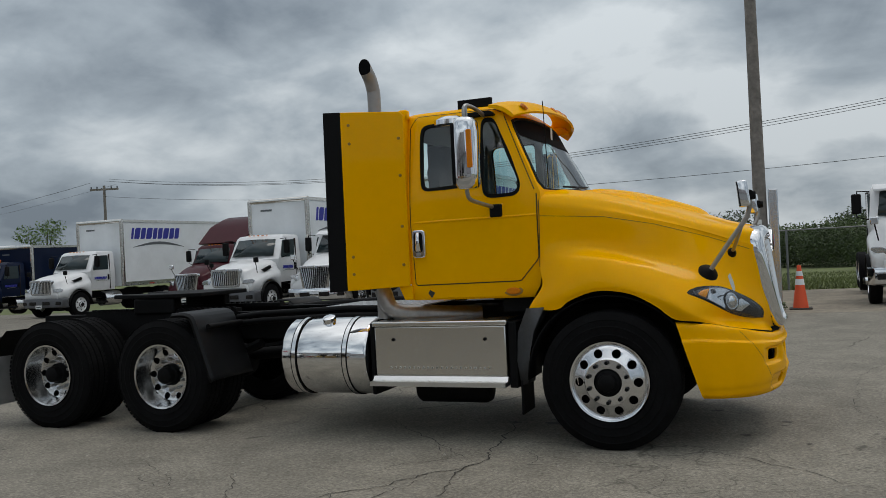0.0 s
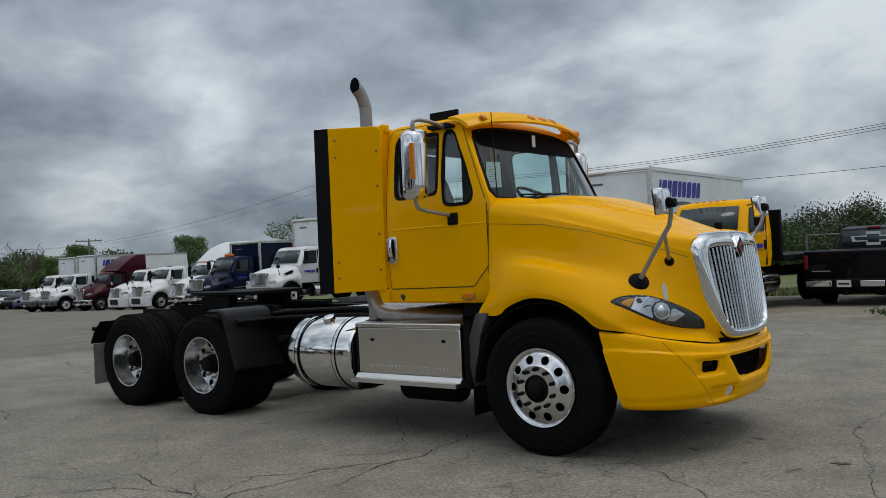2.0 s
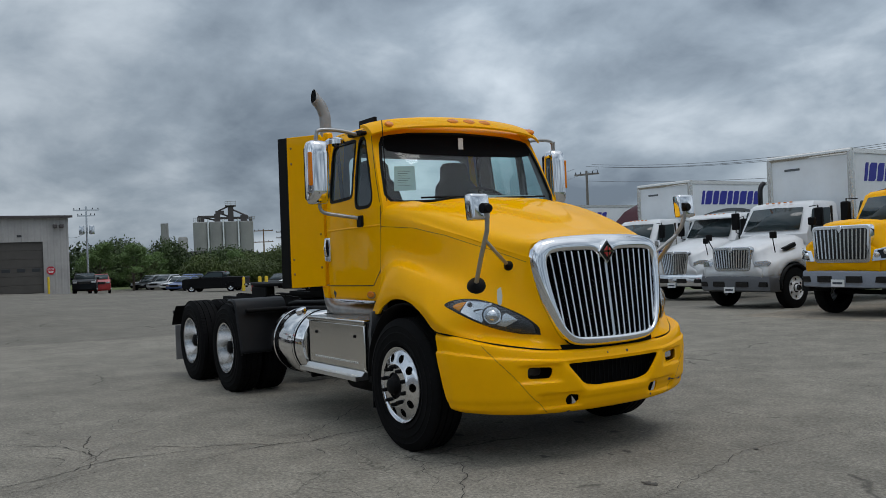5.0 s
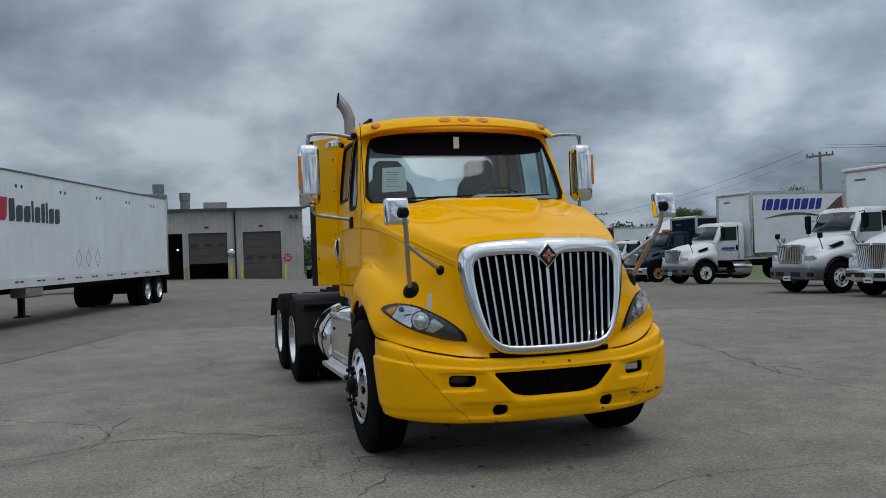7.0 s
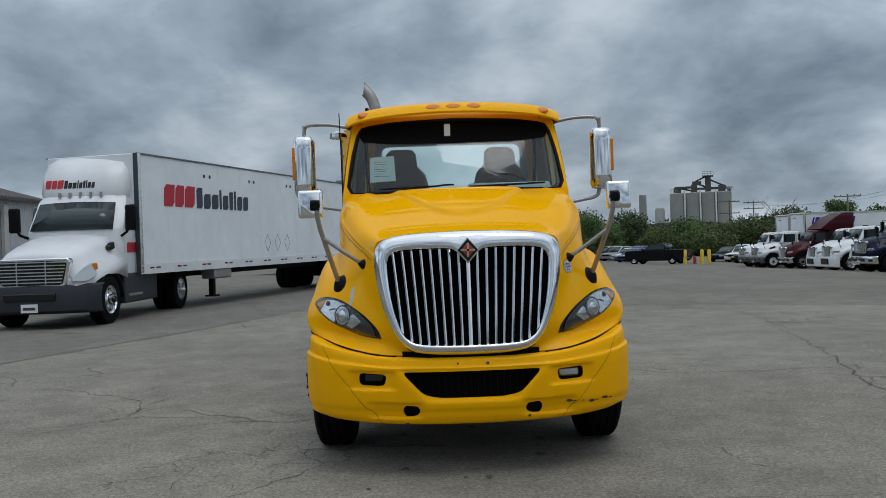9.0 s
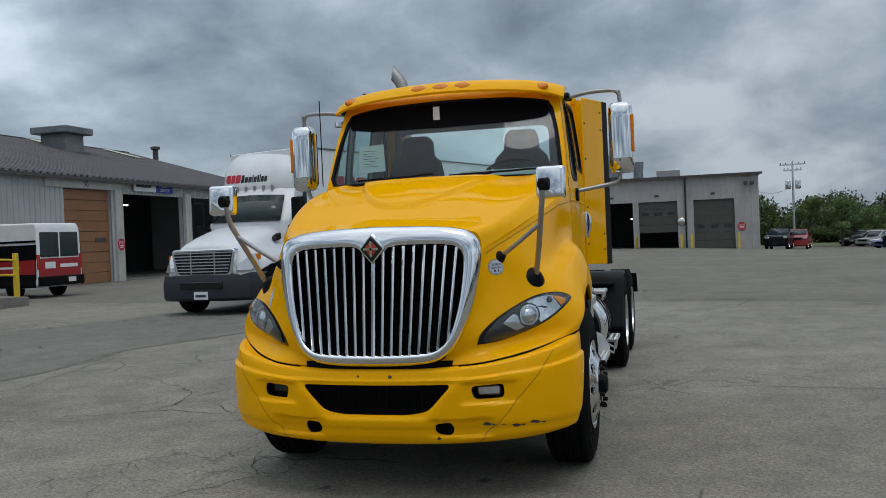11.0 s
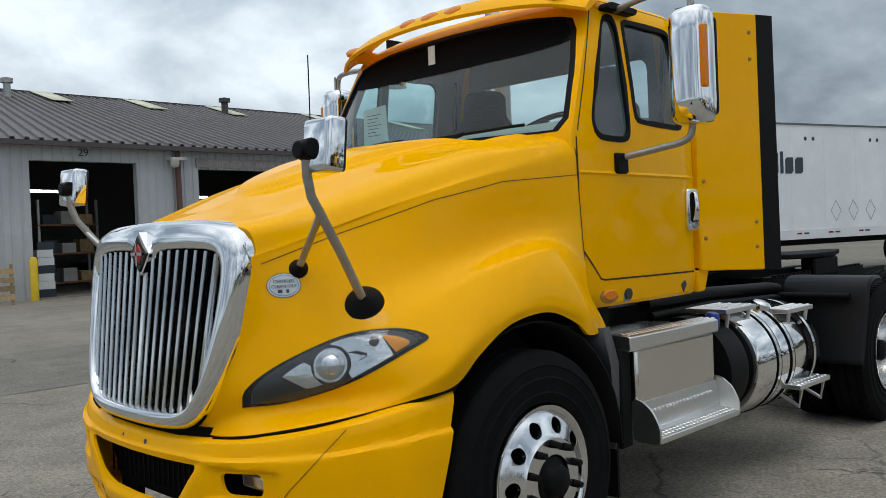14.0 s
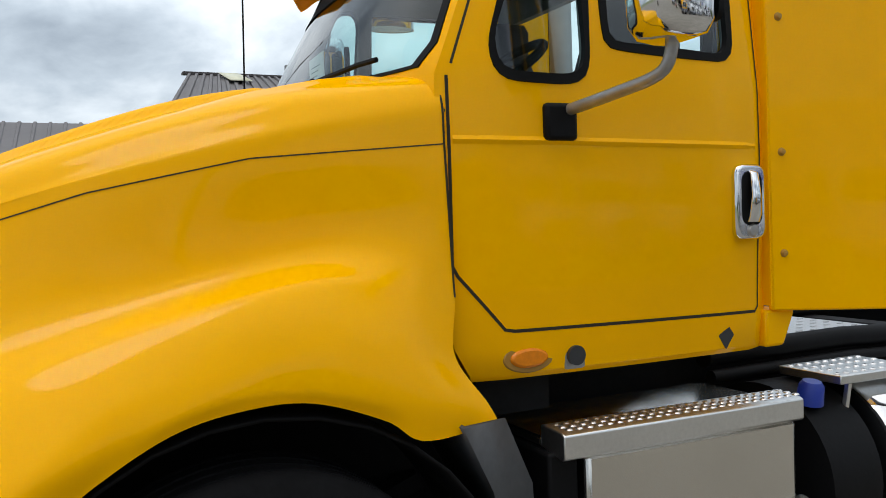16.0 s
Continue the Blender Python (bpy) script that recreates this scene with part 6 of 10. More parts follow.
for k in range(420):
    x, y, r = rng.uniform(-8, 5), rng.choice((rng.uniform(-7, -1.4), rng.uniform(1.4, 6))), rng.uniform(0.004, 0.013)
    top = bm.verts.new((x, y, r * 0.9))
    ring = [bm.verts.new((x + r * rng.uniform(0.7, 1.2) * math.cos(a), y + r * rng.uniform(0.7, 1.2) * math.sin(a), 0.0)) for a in [i * math.pi / 2.5 for i in range(5)]]
    for i in range(5):
        bm.faces.new((ring[i], ring[(i + 1) % 5], top))
tagged(part("grit", bm, GRIT, smooth=0), "loose pale grit scattered on the concrete", "grit", kind="stuff")

# ---- shared pieces for parked vehicles ----
WHITE = material("white_paint", (0.72, 0.73, 0.74), 0.35, coat=0.25, grain=0.04, scale=5, stain=0.07, stain_scale=1.5)
BOXWHITE = material("box_panel_white", (0.79, 0.82, 0.84), 0.45, grain=0.05, scale=2, stain=0.08, stain_scale=0.7)
MAROON = material("maroon_paint", (0.050, 0.007, 0.012), 0.5, coat=0.30, spec=0.05, stain=0.1)
NAVY = material("navy_paint", (0.004, 0.010, 0.032), 0.5, coat=0.35, spec=0.05, stain=0.1)
CARBLACK = material("black_paint", (0.004, 0.0045, 0.006), 0.4, coat=0.35, spec=0.08, stain=0.1)
CARRED = material("red_paint", (0.35, 0.02, 0.02), 0.3, coat=0.5)
CARSILVER = material("silver_paint", (0.42, 0.43, 0.44), 0.3, 0.5, coat=0.4)
CARBLUE = material("blue_paint", (0.03, 0.07, 0.22), 0.3, coat=0.5)
DARKGLASS = material("dark_cab_glass", (0.030, 0.044, 0.048), 0.10, spec=0.4)
BUMPGREY = material("bumper_grey", (0.10, 0.105, 0.115), 0.5, grain=0.1)
LOGOBLUE = material("logo_blue", (0.02, 0.025, 0.30), 0.5)
LOGOGREY = material("logo_grey", (0.10, 0.11, 0.12), 0.5)
LOGORED = material("logo_red", (0.45, 0.012, 0.03), 0.5)
LOGODARK = material("logo_slate", (0.03, 0.04, 0.055), 0.5)
SAFETY = material("safety_yellow", (0.72, 0.50, 0.02), 0.6, grain=0.1, stain=0.2, stain_scale=2)


TANRIM = material("tan_steel_rim", (0.36, 0.22, 0.055), 0.5, stain=0.2, stain_scale=6)
BEACON = material("beacon_orange", (0.75, 0.16, 0.01), 0.3, coat=0.2)


def simple_wheel(parent, x, y, r, w, s, rim_mat, deep=False, twin=False):
    """A road wheel with tyre, dished rim and hub; outer face towards side s."""
    bm = bmesh.new()
    bm_lathe(bm, [(r * 0.56, 0.03), (r * 0.60, 0.0), (r * 0.86, 0.0), (r * 0.97, 0.02), (r, 0.05), (r, w - 0.05), (r * 0.97, w - 0.02), (r * 0.6, w)], (x, s * y, r - 0.01), (0, -s, 0), 32)
    ty = part("tyre", bm, RUBBER, parent)
    if twin:
        bm = bmesh.new()
        bm_lathe(bm, [(r * 0.60, 0.0), (r * 0.9, 0.0), (r, 0.05), (r, w - 0.05), (r * 0.97, w - 0.02), (r * 0.6, w)], (x, s * (y - w - 0.05), r - 0.01), (0, -s, 0), 24)
        part("tyre", bm, RUBBER, parent)
    d = 0.14 if deep else 0.035
    bm = bmesh.new()
    bm_lathe(bm, [(r * 0.57, 0.005), (r * 0.555, 0.03), (r * 0.5, d), (r * 0.32, d + 0.005), (r * 0.30, d - 0.02), (r * 0.17, d - 0.03), (r * 0.16, d - 0.08), (0.0, d - 0.09)], (x, s * y, r - 0.01), (0, -s, 0), 28)
    rim = part("rim", bm, rim_mat, ty)
    if not deep and r > 0.45:
        bm = bmesh.new()
        bm_lathe(bm, [(0.0, d - 0.13), (r * 0.12, d - 0.125), (r * 0.15, d - 0.09), (r * 0.16, d - 0.03), (r * 0.23, d - 0.035), (r * 0.23, d)], (x, s * y, r - 0.01), (0, -s, 0), 18)
        part("hub", bm, GLOSSBLACK, rim)
    for i in range(6):
        a = 2 * math.pi * i / 6
        bm = bmesh.new()
        c = Vector((x + r * 0.42 * math.sin(a), s * (y - d + 0.012), r - 0.01 + r * 0.42 * math.cos(a)))
        bm_cyl(bm, c, c + Vector((0, s * 0.004, 0)), r * 0.06, n=8)
        part("rim_hole", bm, GLOSSBLACK, rim)
    return ty


def logo_blocks(parent, m, height, widths, mat, slant=0.25, gap=0.12, name="logo", rises=(1.0,)):
    """A maker's mark as plain slanted blocks."""
    bm = bmesh.new()
    x = 0.0
    for k, w in enumerate(widths):
        up = rises[k % len(rises)] * height
        cut = 0.22 * w * height
        q = [(x, 0), (x + w * height - cut, 0), (x + w * height, cut), (x + w * height + slant * up, up), (x + cut + slant * up, up), (x + slant * up, up - cut)]
        bm_prism(bm, q, "z", 0.0, 0.004)
        x += (w + gap) * height
    return part(name, bm, mat, parent, smooth=0, loc=m)


def lease_logo(parent, m, height):
    """Blue block mark over a grey swoosh."""
    lg = logo_blocks(parent, m, height, (0.30, 0.72, 0.62, 0.78, 0.56, 0.62, 0.78, 0.66, 0.62), LOGOBLUE, 0.2, 0.10)
    bm = bmesh.new()
    n = 18
    top = [(height * (0.2 + 7.0 * i / n), -height * (0.75 - 0.5 * math.sin(math.pi * i / n))) for i in range(n + 1)]
    low = [(height * (0.2 + 7.0 * i / n), -height * (0.78 - 0.28 * math.sin(math.pi * i / n))) for i in range(n + 1)]
    bm_loft(bm, [[(x, z, 0.003) for x, z in top], [(x, z, 0.003) for x, z in low]], closed=False)
    part("swoosh", bm, LOGOGREY, lg, smooth=0)


def cargo_box(parent, x0, x1, z0, z1, half, mark=True, paint=None):
    """A van body: panels, corner posts, rails and floor edge."""
    bm = boxed(((x0, -half, z0), (x1, half, z1)))
    body = part("box_body", bm, paint or BOXWHITE, parent, "plain panelled van box", bevel=0.03)
    for s in SIDES:
        bm = bmesh.new()
        bm_cyl(bm, (x1 - 0.02, s * (half - 0.04), z0), (x1 - 0.02, s * (half - 0.04), z1 - 0.05), 0.085, n=14)
        part("corner_post", bm, BRUSHED, body)
        bm = boxed(((x0, s * half, z1 - 0.10), (x1 - 0.05, s * (half + 0.018), z1 + 0.01)))
        part("top_rail", bm, BRUSHED, body)
        bm = boxed(((x0, s * half, z0 - 0.02), (x1 - 0.05, s * (half + 0.02), z0 + 0.16)))
        part("floor_rail", bm, BRUSHED, body)
        for i in range(7):
            x = x0 + (x1 - x0) * (i + 0.5) / 7
            part("marker_strip", boxed(((x - 0.14, s * (half + 0.02), z0 + 0.02), (x + 0.14, s * (half + 0.025), z0 + 0.06))), RED if i % 2 else LOGOGREY, body)
    bm = bmesh.new()
    bm_cyl(bm, (x1 - 0.03, -half, z1 - 0.05), (x1 - 0.03, half, z1 - 0.05), 0.09, n=14)
    part("front_cap", bm, BRUSHED, body)
    part("vent_plate", boxed(((x1, -half + 0.5, z1 - 0.40), (x1 + 0.012, -half + 0.95, z1 - 0.34))), LOGOGREY, body)
    if mark:
        lease_logo(body, pose(x1 - 0.5, half + 0.004, z1 - 0.80, 90, 0, 180), 0.47)
    return body


def fleet_truck(name, label, m, paint, box=None, sleeper=False, bumper_mat=None, nose="broad", stack=False, deck=False, visor=False, group="parked trucks", lights=True, rim=None, beacon=False):
    """A conventional truck: front axle over its own origin, nose towards +x."""
    tk = thing(name, label, "truck", group, m)
    bumper_mat = bumper_mat or BUMPGREY
    R = 0.49
    slim = nose == "slim"
    low = bumper_mat is WHITE
    tall = nose == "tall"
    top0, top1 = (1.86, 1.46) if slim else (1.92, 1.86) if tall else (1.78, 1.50)
    # hood with fenders: rings from cowl to nose
    rings = []
    stations = ((-0.62, 0.94, top0, 0.95, 0.10), (-0.2, 0.90, top0 - 0.06, 1.05, 0.14), (0.25, 0.84, (top0 + top1) / 2 + 0.02, 1.02, 0.2), (0.60, 0.78, top1 + 0.07, 0.82, 0.24), (0.82, 0.68, top1 - 0.01, 0.74, 0.26), (0.90, 0.58, top1 - 0.12, 0.76, 0.24))
    xs = [-0.62, -0.59, -0.54, -0.45, -0.33, -0.18, 0.0, 0.18, 0.33, 0.45, 0.54, 0.59, 0.66, 0.74, 0.82, 0.90]
    for x in xs:
        hw, zt, zb, sh = (float(np.interp(x, [q[0] for q in stations], [q[k] for q in stations])) for k in (1, 2, 3, 4))
        zb = R + 0.61 * math.sqrt(1 - (x / 0.6) ** 2) if abs(x) < 0.6 else 0.74 if x > 0 else 0.95
        wide = hw + sh
        prof = [(0, zt), (hw * 0.45, zt - 0.015), (hw * 0.78, zt - 0.06), (hw * 0.92, zt - 0.16), (hw * 0.97, zt - 0.30), (wide * 0.97, zt - 0.42), (wide, max(zt - 0.52, zb + 0.02)), (wide, zb)]
        ring = [(x, -y, z) for y, z in reversed(prof[1:])] + [(x, y, z) for y, z in prof]
        rings.append(ring)
    bm = bmesh.new()
    bm_loft(bm, rings, closed=False)
    rows = rings[-1]
    f = [bm.verts.new(p) for p in rows]
    bm.faces.new(f)
    hd = part("hood", bm, paint, tk, smooth=50, solid=0.02)
    # cab
    bm = bmesh.new()
    back = -2.0 if not sleeper else -2.1
    lv = [(0.98, -0.62, 0.92), (1.25, -0.60, 0.96), (1.75, -0.55, 0.965), (1.80, -0.60, 0.96), (2.45, -0.95, 0.90), (2.53, -1.05, 0.84), (2.57, -1.25, 0.62)]
    bm_loft(bm, [[(back, -h, z), (back, h, z), (fx - 0.10, h, z), (fx, h * 0.78, z), (fx + 0.05, 0, z), (fx, -h * 0.78, z), (fx - 0.10, -h, z)] for z, fx, h in lv], caps=True)
    cb = part("cab", bm, paint, tk, smooth=40)
    if sleeper:
        bm = bmesh.new()
        bm_loft(bm, [[(-3.5, -1.08, z), (-3.5, 1.08, z), (xf, 1.08 if z < 3.5 else 0.9, z), (xf, -1.08 if z < 3.5 else -0.9, z)] for z, xf in ((1.0, -2.0), (2.5, -1.95), (2.62, -1.25), (2.92, -1.62), (3.30, -2.1), (3.62, -2.75), (3.72, -3.2))], caps=True)
        part("sleeper", bm, paint, tk, "tall sleeper with roof fairing", smooth=45, bevel=0.03)
    # glass
    bm = bmesh.new()
    bm_loft(bm, [[(-0.585, 0.80, 1.86), (-0.535, 0, 1.86), (-0.585, -0.80, 1.86)], [(-0.905, 0.72, 2.40), (-0.865, 0, 2.42), (-0.905, -0.72, 2.40)]], closed=False)
    part("windshield", bm, DARKGLASS, cb, "dark windshield", solid=0.012)
    for s in SIDES:
        bm = bmesh.new()
        bm_prism(bm, rounded([(-1.62, 1.80), (-0.80, 1.80), (-0.98, 2.36), (-1.62, 2.38)], 0.05), "y", s * 0.915, s * 0.972)
        part("side_window", bm, DARKGLASS, cb)
        bm = bmesh.new()
        bm_prism(bm, [(-1.72, 1.02), (-1.708, 1.02), (-1.708, 2.42), (-1.72, 2.42)], "y", s * 0.9, s * 0.974)
        part("door_gap", bm, SEAM, cb)
        bm = bmesh.new()
        bm_prism(bm, rounded([(-1.66, 1.38), (-1.58, 1.38), (-1.58, 1.60), (-1.66, 1.60)], 0.02), "y", s * 0.96, s * 0.985)
        part("door_handle", bm, BLACK, cb)
        # mirrors
        bm = bmesh.new()
        bm_sweep(bm, [(-0.85, s * 0.93, 2.40), (-0.80, s * 1.18, 2.42), (-0.80, s * 1.20, 1.85), (-0.85, s * 0.95, 1.78)], 0.015, 6)
        ma = part("mirror_arm", bm, BLACK, tk)
        bm = boxed(((-0.86, s * 1.10, 1.92), (-0.74, s * 1.30, 2.36)))
        part("mirror_head", bm, BLACK, ma, bevel=0.03)
        bm = bmesh.new()
        bm_sweep(bm, [(0.45, s * 0.86, 1.33 + 0.2 * tall), (0.60, s * 0.92, 1.62 + 0.2 * tall), (0.62, s * 0.93, 1.70 + 0.2 * tall)], 0.014, 6)
        hm = part("hood_mirror", bm, BLACK, tk)
        part("mirror_head", boxed(((0.56, s * 0.85, 1.66 + 0.2 * tall), (0.64, s * 1.01, 1.82 + 0.2 * tall))), BLACK if s > 0 or not slim else CHROME, hm, bevel=0.02)
        # headlamp and fender arch
        bm = bmesh.new()
        pts = [(0.86, 0.66, 1.02), (0.70, 0.93, 1.08), (0.60, 1.015, 1.14), (0.62, 0.99, 1.20), (0.78, 0.82, 1.20), (0.86, 0.68, 1.14)] if slim else [(0.93, 0.62, 1.02), (0.80, 0.92, 1.02), (0.74, 0.965, 1.10), (0.80, 0.90, 1.16), (0.92, 0.64, 1.14)]
        if tall:
            pts = [(0.95, 0.68, 1.10), (0.90, 0.92, 1.12), (0.72, 1.03, 1.24), (0.66, 1.05, 1.36), (0.82, 0.98, 1.38), (0.94, 0.74, 1.32)]
        bm_loft(bm, [[Vector(flip(p, s)) + Vector((-0.08, -s * 0.08, 0)) for p in pts], [Vector(flip(p, s)) + Vector((0.035, s * 0.02, 0)) for p in pts]], caps=True)
        hl = part("headlamp", bm, CHROME if tall else LAMPGREY, hd, bevel=0.01)
        if tall:
            bm = bmesh.new()
            mid = sum((Vector(q) for q in pts), Vector()) / len(pts)
            bm_loft(bm, [[Vector(flip(mid + (Vector(q) - mid) * 0.74, s)) + Vector((0.042 + o, s * (0.026 + o), 0)) for q in pts] for o in (-0.02, 0.004)], caps=True)
            part("lamp_bowl", bm, GLOSSBLACK, hl)
            for q in ((0.955, 0.80, 1.225), (0.87, 0.93, 1.28)):
                bm = bmesh.new()
                bm_lathe(bm, [(0.0, 0.03), (0.05, 0.025), (0.06, 0.0), (0.06, -0.05)], flip(q, s), (0.9, s * 0.45, 0), 16)
                part("lamp_lens", bm, LAMPSILVER, hl)
            # black flare round the wheel
            bm = bmesh.new()
            ring = [(math.cos(a), math.sin(a)) for a in [math.pi * (i / 14) for i in range(15)]]
            bm_loft(bm, [[(r * c, s * y, R + r * z * 1.02) for c, z in ring] for r, y in ((0.58, 1.12), (0.58, 1.17), (0.70, 1.18), (0.76, 1.10), (0.74, 0.95))], closed=False)
            part("fender_flare", bm, BLACK, hd, "black rubber fender flare")
        bm = bmesh.new()
        arch = [(0.60 * math.cos(a), R + 0.56 * math.sin(a)) for a in [math.pi * i / 12 for i in range(13)]]
        bm_loft(bm, [[(x, s * 1.10, z) for x, z in arch], [(x, s * 0.6, z) for x, z in arch]], closed=False)
        part("wheel_well", bm, BLACK, tk, solid=0.03)
        bm = bmesh.new()
        bm_prism(bm, [(0.05, 1.60), (-0.40, 1.74), (-0.42, 1.60), (-0.1, 1.52)] if tall else [(0.25, 1.42), (-0.22, 1.55), (-0.25, 1.46), (0.1, 1.36)] if not slim else [(-0.3, 1.46), (-0.32, 1.47), (-0.3, 1.45)], "y", s * 0.86, s * 0.935)
        part("hood_vent", bm, BLACK, hd)
        simple_wheel(tk, 0.0, 1.08, R, 0.27, s, rim or (WHITE if not slim else ALLOY))
        bm = bmesh.new()
        bm_cyl(bm, (-2.35, s * 0.70, 0.62), (-1.45, s * 0.70, 0.62), 0.29, n=24)
        part("fuel_tank", bm, ALLOY, tk)
        part("cab_step", boxed(((-1.5, s * 1.0, 0.45), (-0.75, s * 0.7, 0.52)), ), BLACK, tk)
        bm = boxed(((-5.6 if box or deck or sleeper else -4.6, s * 0.36, 0.68), (0.6, s * 0.44, 0.92)))
        part("frame_rail", bm, FRAMEBLACK, tk)
    for y in (-0.34, -0.17, 0, 0.17, 0.34) if lights else ():
        part("roof_lamp", boxed(((-1.00, y - 0.032, 2.535), (-0.95, y + 0.032, 2.562))), AMBER, cb, bevel=0.008)
    if beacon:
        part("beacon", boxed(((-1.30, -0.30, 2.56), (-1.12, 0.30, 2.70))), BEACON, cb, "orange beacon bar", bevel=0.03)
    if not lights:
        part("roof_aerial", boxed(((-1.55, -0.16, 2.56), (-1.35, 0.16, 2.63))), BLACK, cb, bevel=0.02)
    if visor:
        bm = bmesh.new()
        bm_loft(bm, [[(-1.0, y, 2.56), (-0.66, y, 2.44), (-0.66, y, 2.40), (-1.0, y, 2.50)] for y in (-0.86, 0, 0.86)], caps=True)
        part("sun_visor", bm, paint, cb)
    # grille
    gz0, gz1, gw0, gw1 = (0.78, 1.40, 0.36, 0.50) if slim else (1.14, 1.74, 0.56, 0.60) if tall else (0.98, 1.42, 0.44, 0.50)
    bm = bmesh.new()
    bm_prism(bm, rounded([(-gw0 - 0.07, gz0 - 0.07), (gw0 + 0.07, gz0 - 0.07), (gw1 + 0.07, gz1 + 0.07), (-gw1 - 0.07, gz1 + 0.07)], 0.10), "x", 0.80, 0.945)
    gs = part("grille_surround", bm, CHROME if slim or tall else LAMPGREY, tk, bevel=0.02)
    bm = bmesh.new()
    bm_prism(bm, rounded([(-gw0, gz0), (gw0, gz0), (gw1, gz1), (-gw1, gz1)], 0.06), "x", 0.90, 0.950)
    part("grille_shade", bm, GLOSSBLACK, gs)
    for k in range(-6, 7):
        y = k / 6.5
        bm = bmesh.new()
        bm_loft(bm, [[(0.95, y * w - 0.018, z), (0.968, y * w, z), (0.95, y * w + 0.018, z)] for z, w in ((gz0 + 0.01, gw0), (gz1 - 0.01, gw1))], caps=True)
        part("grille_bar", bm, LAMPGREY, gs)
    bm = bmesh.new()
    bm_prism(bm, [(0, gz1 + 0.08), (0.06, gz1), (0, gz1 - 0.08), (-0.06, gz1)], "x", 0.95, 0.975)
    part("emblem", bm, CHROME, gs)
    # bumper
    bm = bmesh.new()
    bm_loft(bm, [[(xo, -1.10, z), (xo + 0.20, -0.98, z), (xo + 0.33, -0.55, z), (xo + 0.37, 0, z), (xo + 0.33, 0.55, z), (xo + 0.20, 0.98, z), (xo, 1.10, z)] for z, xo in (((0.22, 0.58), (0.27, 0.66), (0.74, 0.68), (0.84, 0.64), (0.86, 0.58)) if low else ((0.58, 0.60), (0.60, 0.66), (0.88, 0.68), (0.91, 0.66), (0.92, 0.58)) if tall else ((0.42, 0.60), (0.46, 0.66), (0.72, 0.68), (0.78, 0.66), (0.79, 0.58)))], closed=False)
    up = 0.15 if tall else 0.0
    bp = part("bumper", bm, bumper_mat, tk, solid=0.03)
    for s in SIDES if not low else ():
        part("bumper_slot", boxed(((0.90, s * 0.50, 0.54 + up), (1.045, s * 0.16, 0.67 + up))), GLOSSBLACK, bp, bevel=0.01)
        part("bumper_slot", boxed(((0.70, s * 0.94, 0.54 + up), (0.945, s * 0.66, 0.66 + up))), GLOSSBLACK, bp, bevel=0.01)
    if low:
        part("lower_grille", boxed(((0.90, -0.42, 0.40), (1.085, 0.42, 0.74))), GLOSSBLACK, bp, "black lower grille", bevel=0.02)
    part("licence_plate", boxed(((1.05, -0.16, 0.40 + up * 1.4), (1.065, 0.14, 0.54 + up * 1.4))), PAPER, bp)
    part("plate_bars", boxed(((1.065, -0.12, 0.45 + up * 1.4), (1.07, 0.10, 0.49 + up * 1.4))), LOGODARK, bp)
    bm = bmesh.new()
    bm_cyl(bm, (0, -0.9, 0.45), (0, 0.9, 0.45), 0.05)
    part("axle", bm, FRAMEBLACK, tk)
    rear = -4.9 if box or deck else (-4.6 if not sleeper else -5.2)
    for s in SIDES:
        simple_wheel(tk, rear, 1.10, R, 0.26, s, WHITE if box else ALLOY, True, True)
        if not box and not deck:
            simple_wheel(tk, rear - 1.3, 1.10, R, 0.26, s, ALLOY, True, True)
    part("engine", boxed(((-0.6, -0.5, 0.55), (0.6, 0.5, 1.2))), FRAMEBLACK, tk)
    if not box and not deck:
        bm = bmesh.new()
        bm_prism(bm, [(rear + 0.1, -0.4), (rear + 0.1, 0.4), (rear - 1.2, 0.3), (rear - 1.2, -0.3)], "z", 1.05, 1.10)
        part("fifth_wheel", bm, FRAMEBLACK, tk)
    if stack:
        bm = bmesh.new()
        bm_sweep(bm, spline([(-2.2, 0.75, 0.9), (-2.2, 0.75, 2.0), (-2.2, 0.75, 3.1), (-2.25, 0.76, 3.35), (-2.36, 0.78, 3.46)], 5), 0.075, 14)
        part("exhaust_pipe", bm, GLOSSBLACK if stack == "black" else BRUSHED, tk)
    if box:
        cargo_box(tk, *box)
        lease_logo(tk, pose(-0.85, 0.974, 1.42, 90, 0, 180), 0.10)
    if deck:
        bm = boxed(((-8.2, -1.15, 1.08), (-2.2, 1.15, 1.22)))
        part("flat_deck", bm, FRAMEBLACK, tk, "black flat deck", bevel=0.01)
        part("headboard", boxed(((-2.3, -1.1, 1.2), (-2.2, 1.1, 2.3))), FRAMEBLACK, tk)
        lease_logo(tk, pose(-0.85, 0.974, 1.42, 90, 0, 180), 0.10)
    return tk


def parked(x, y, heading):
    return pose(x, y, ground_z(x, y), 0, 0, heading)


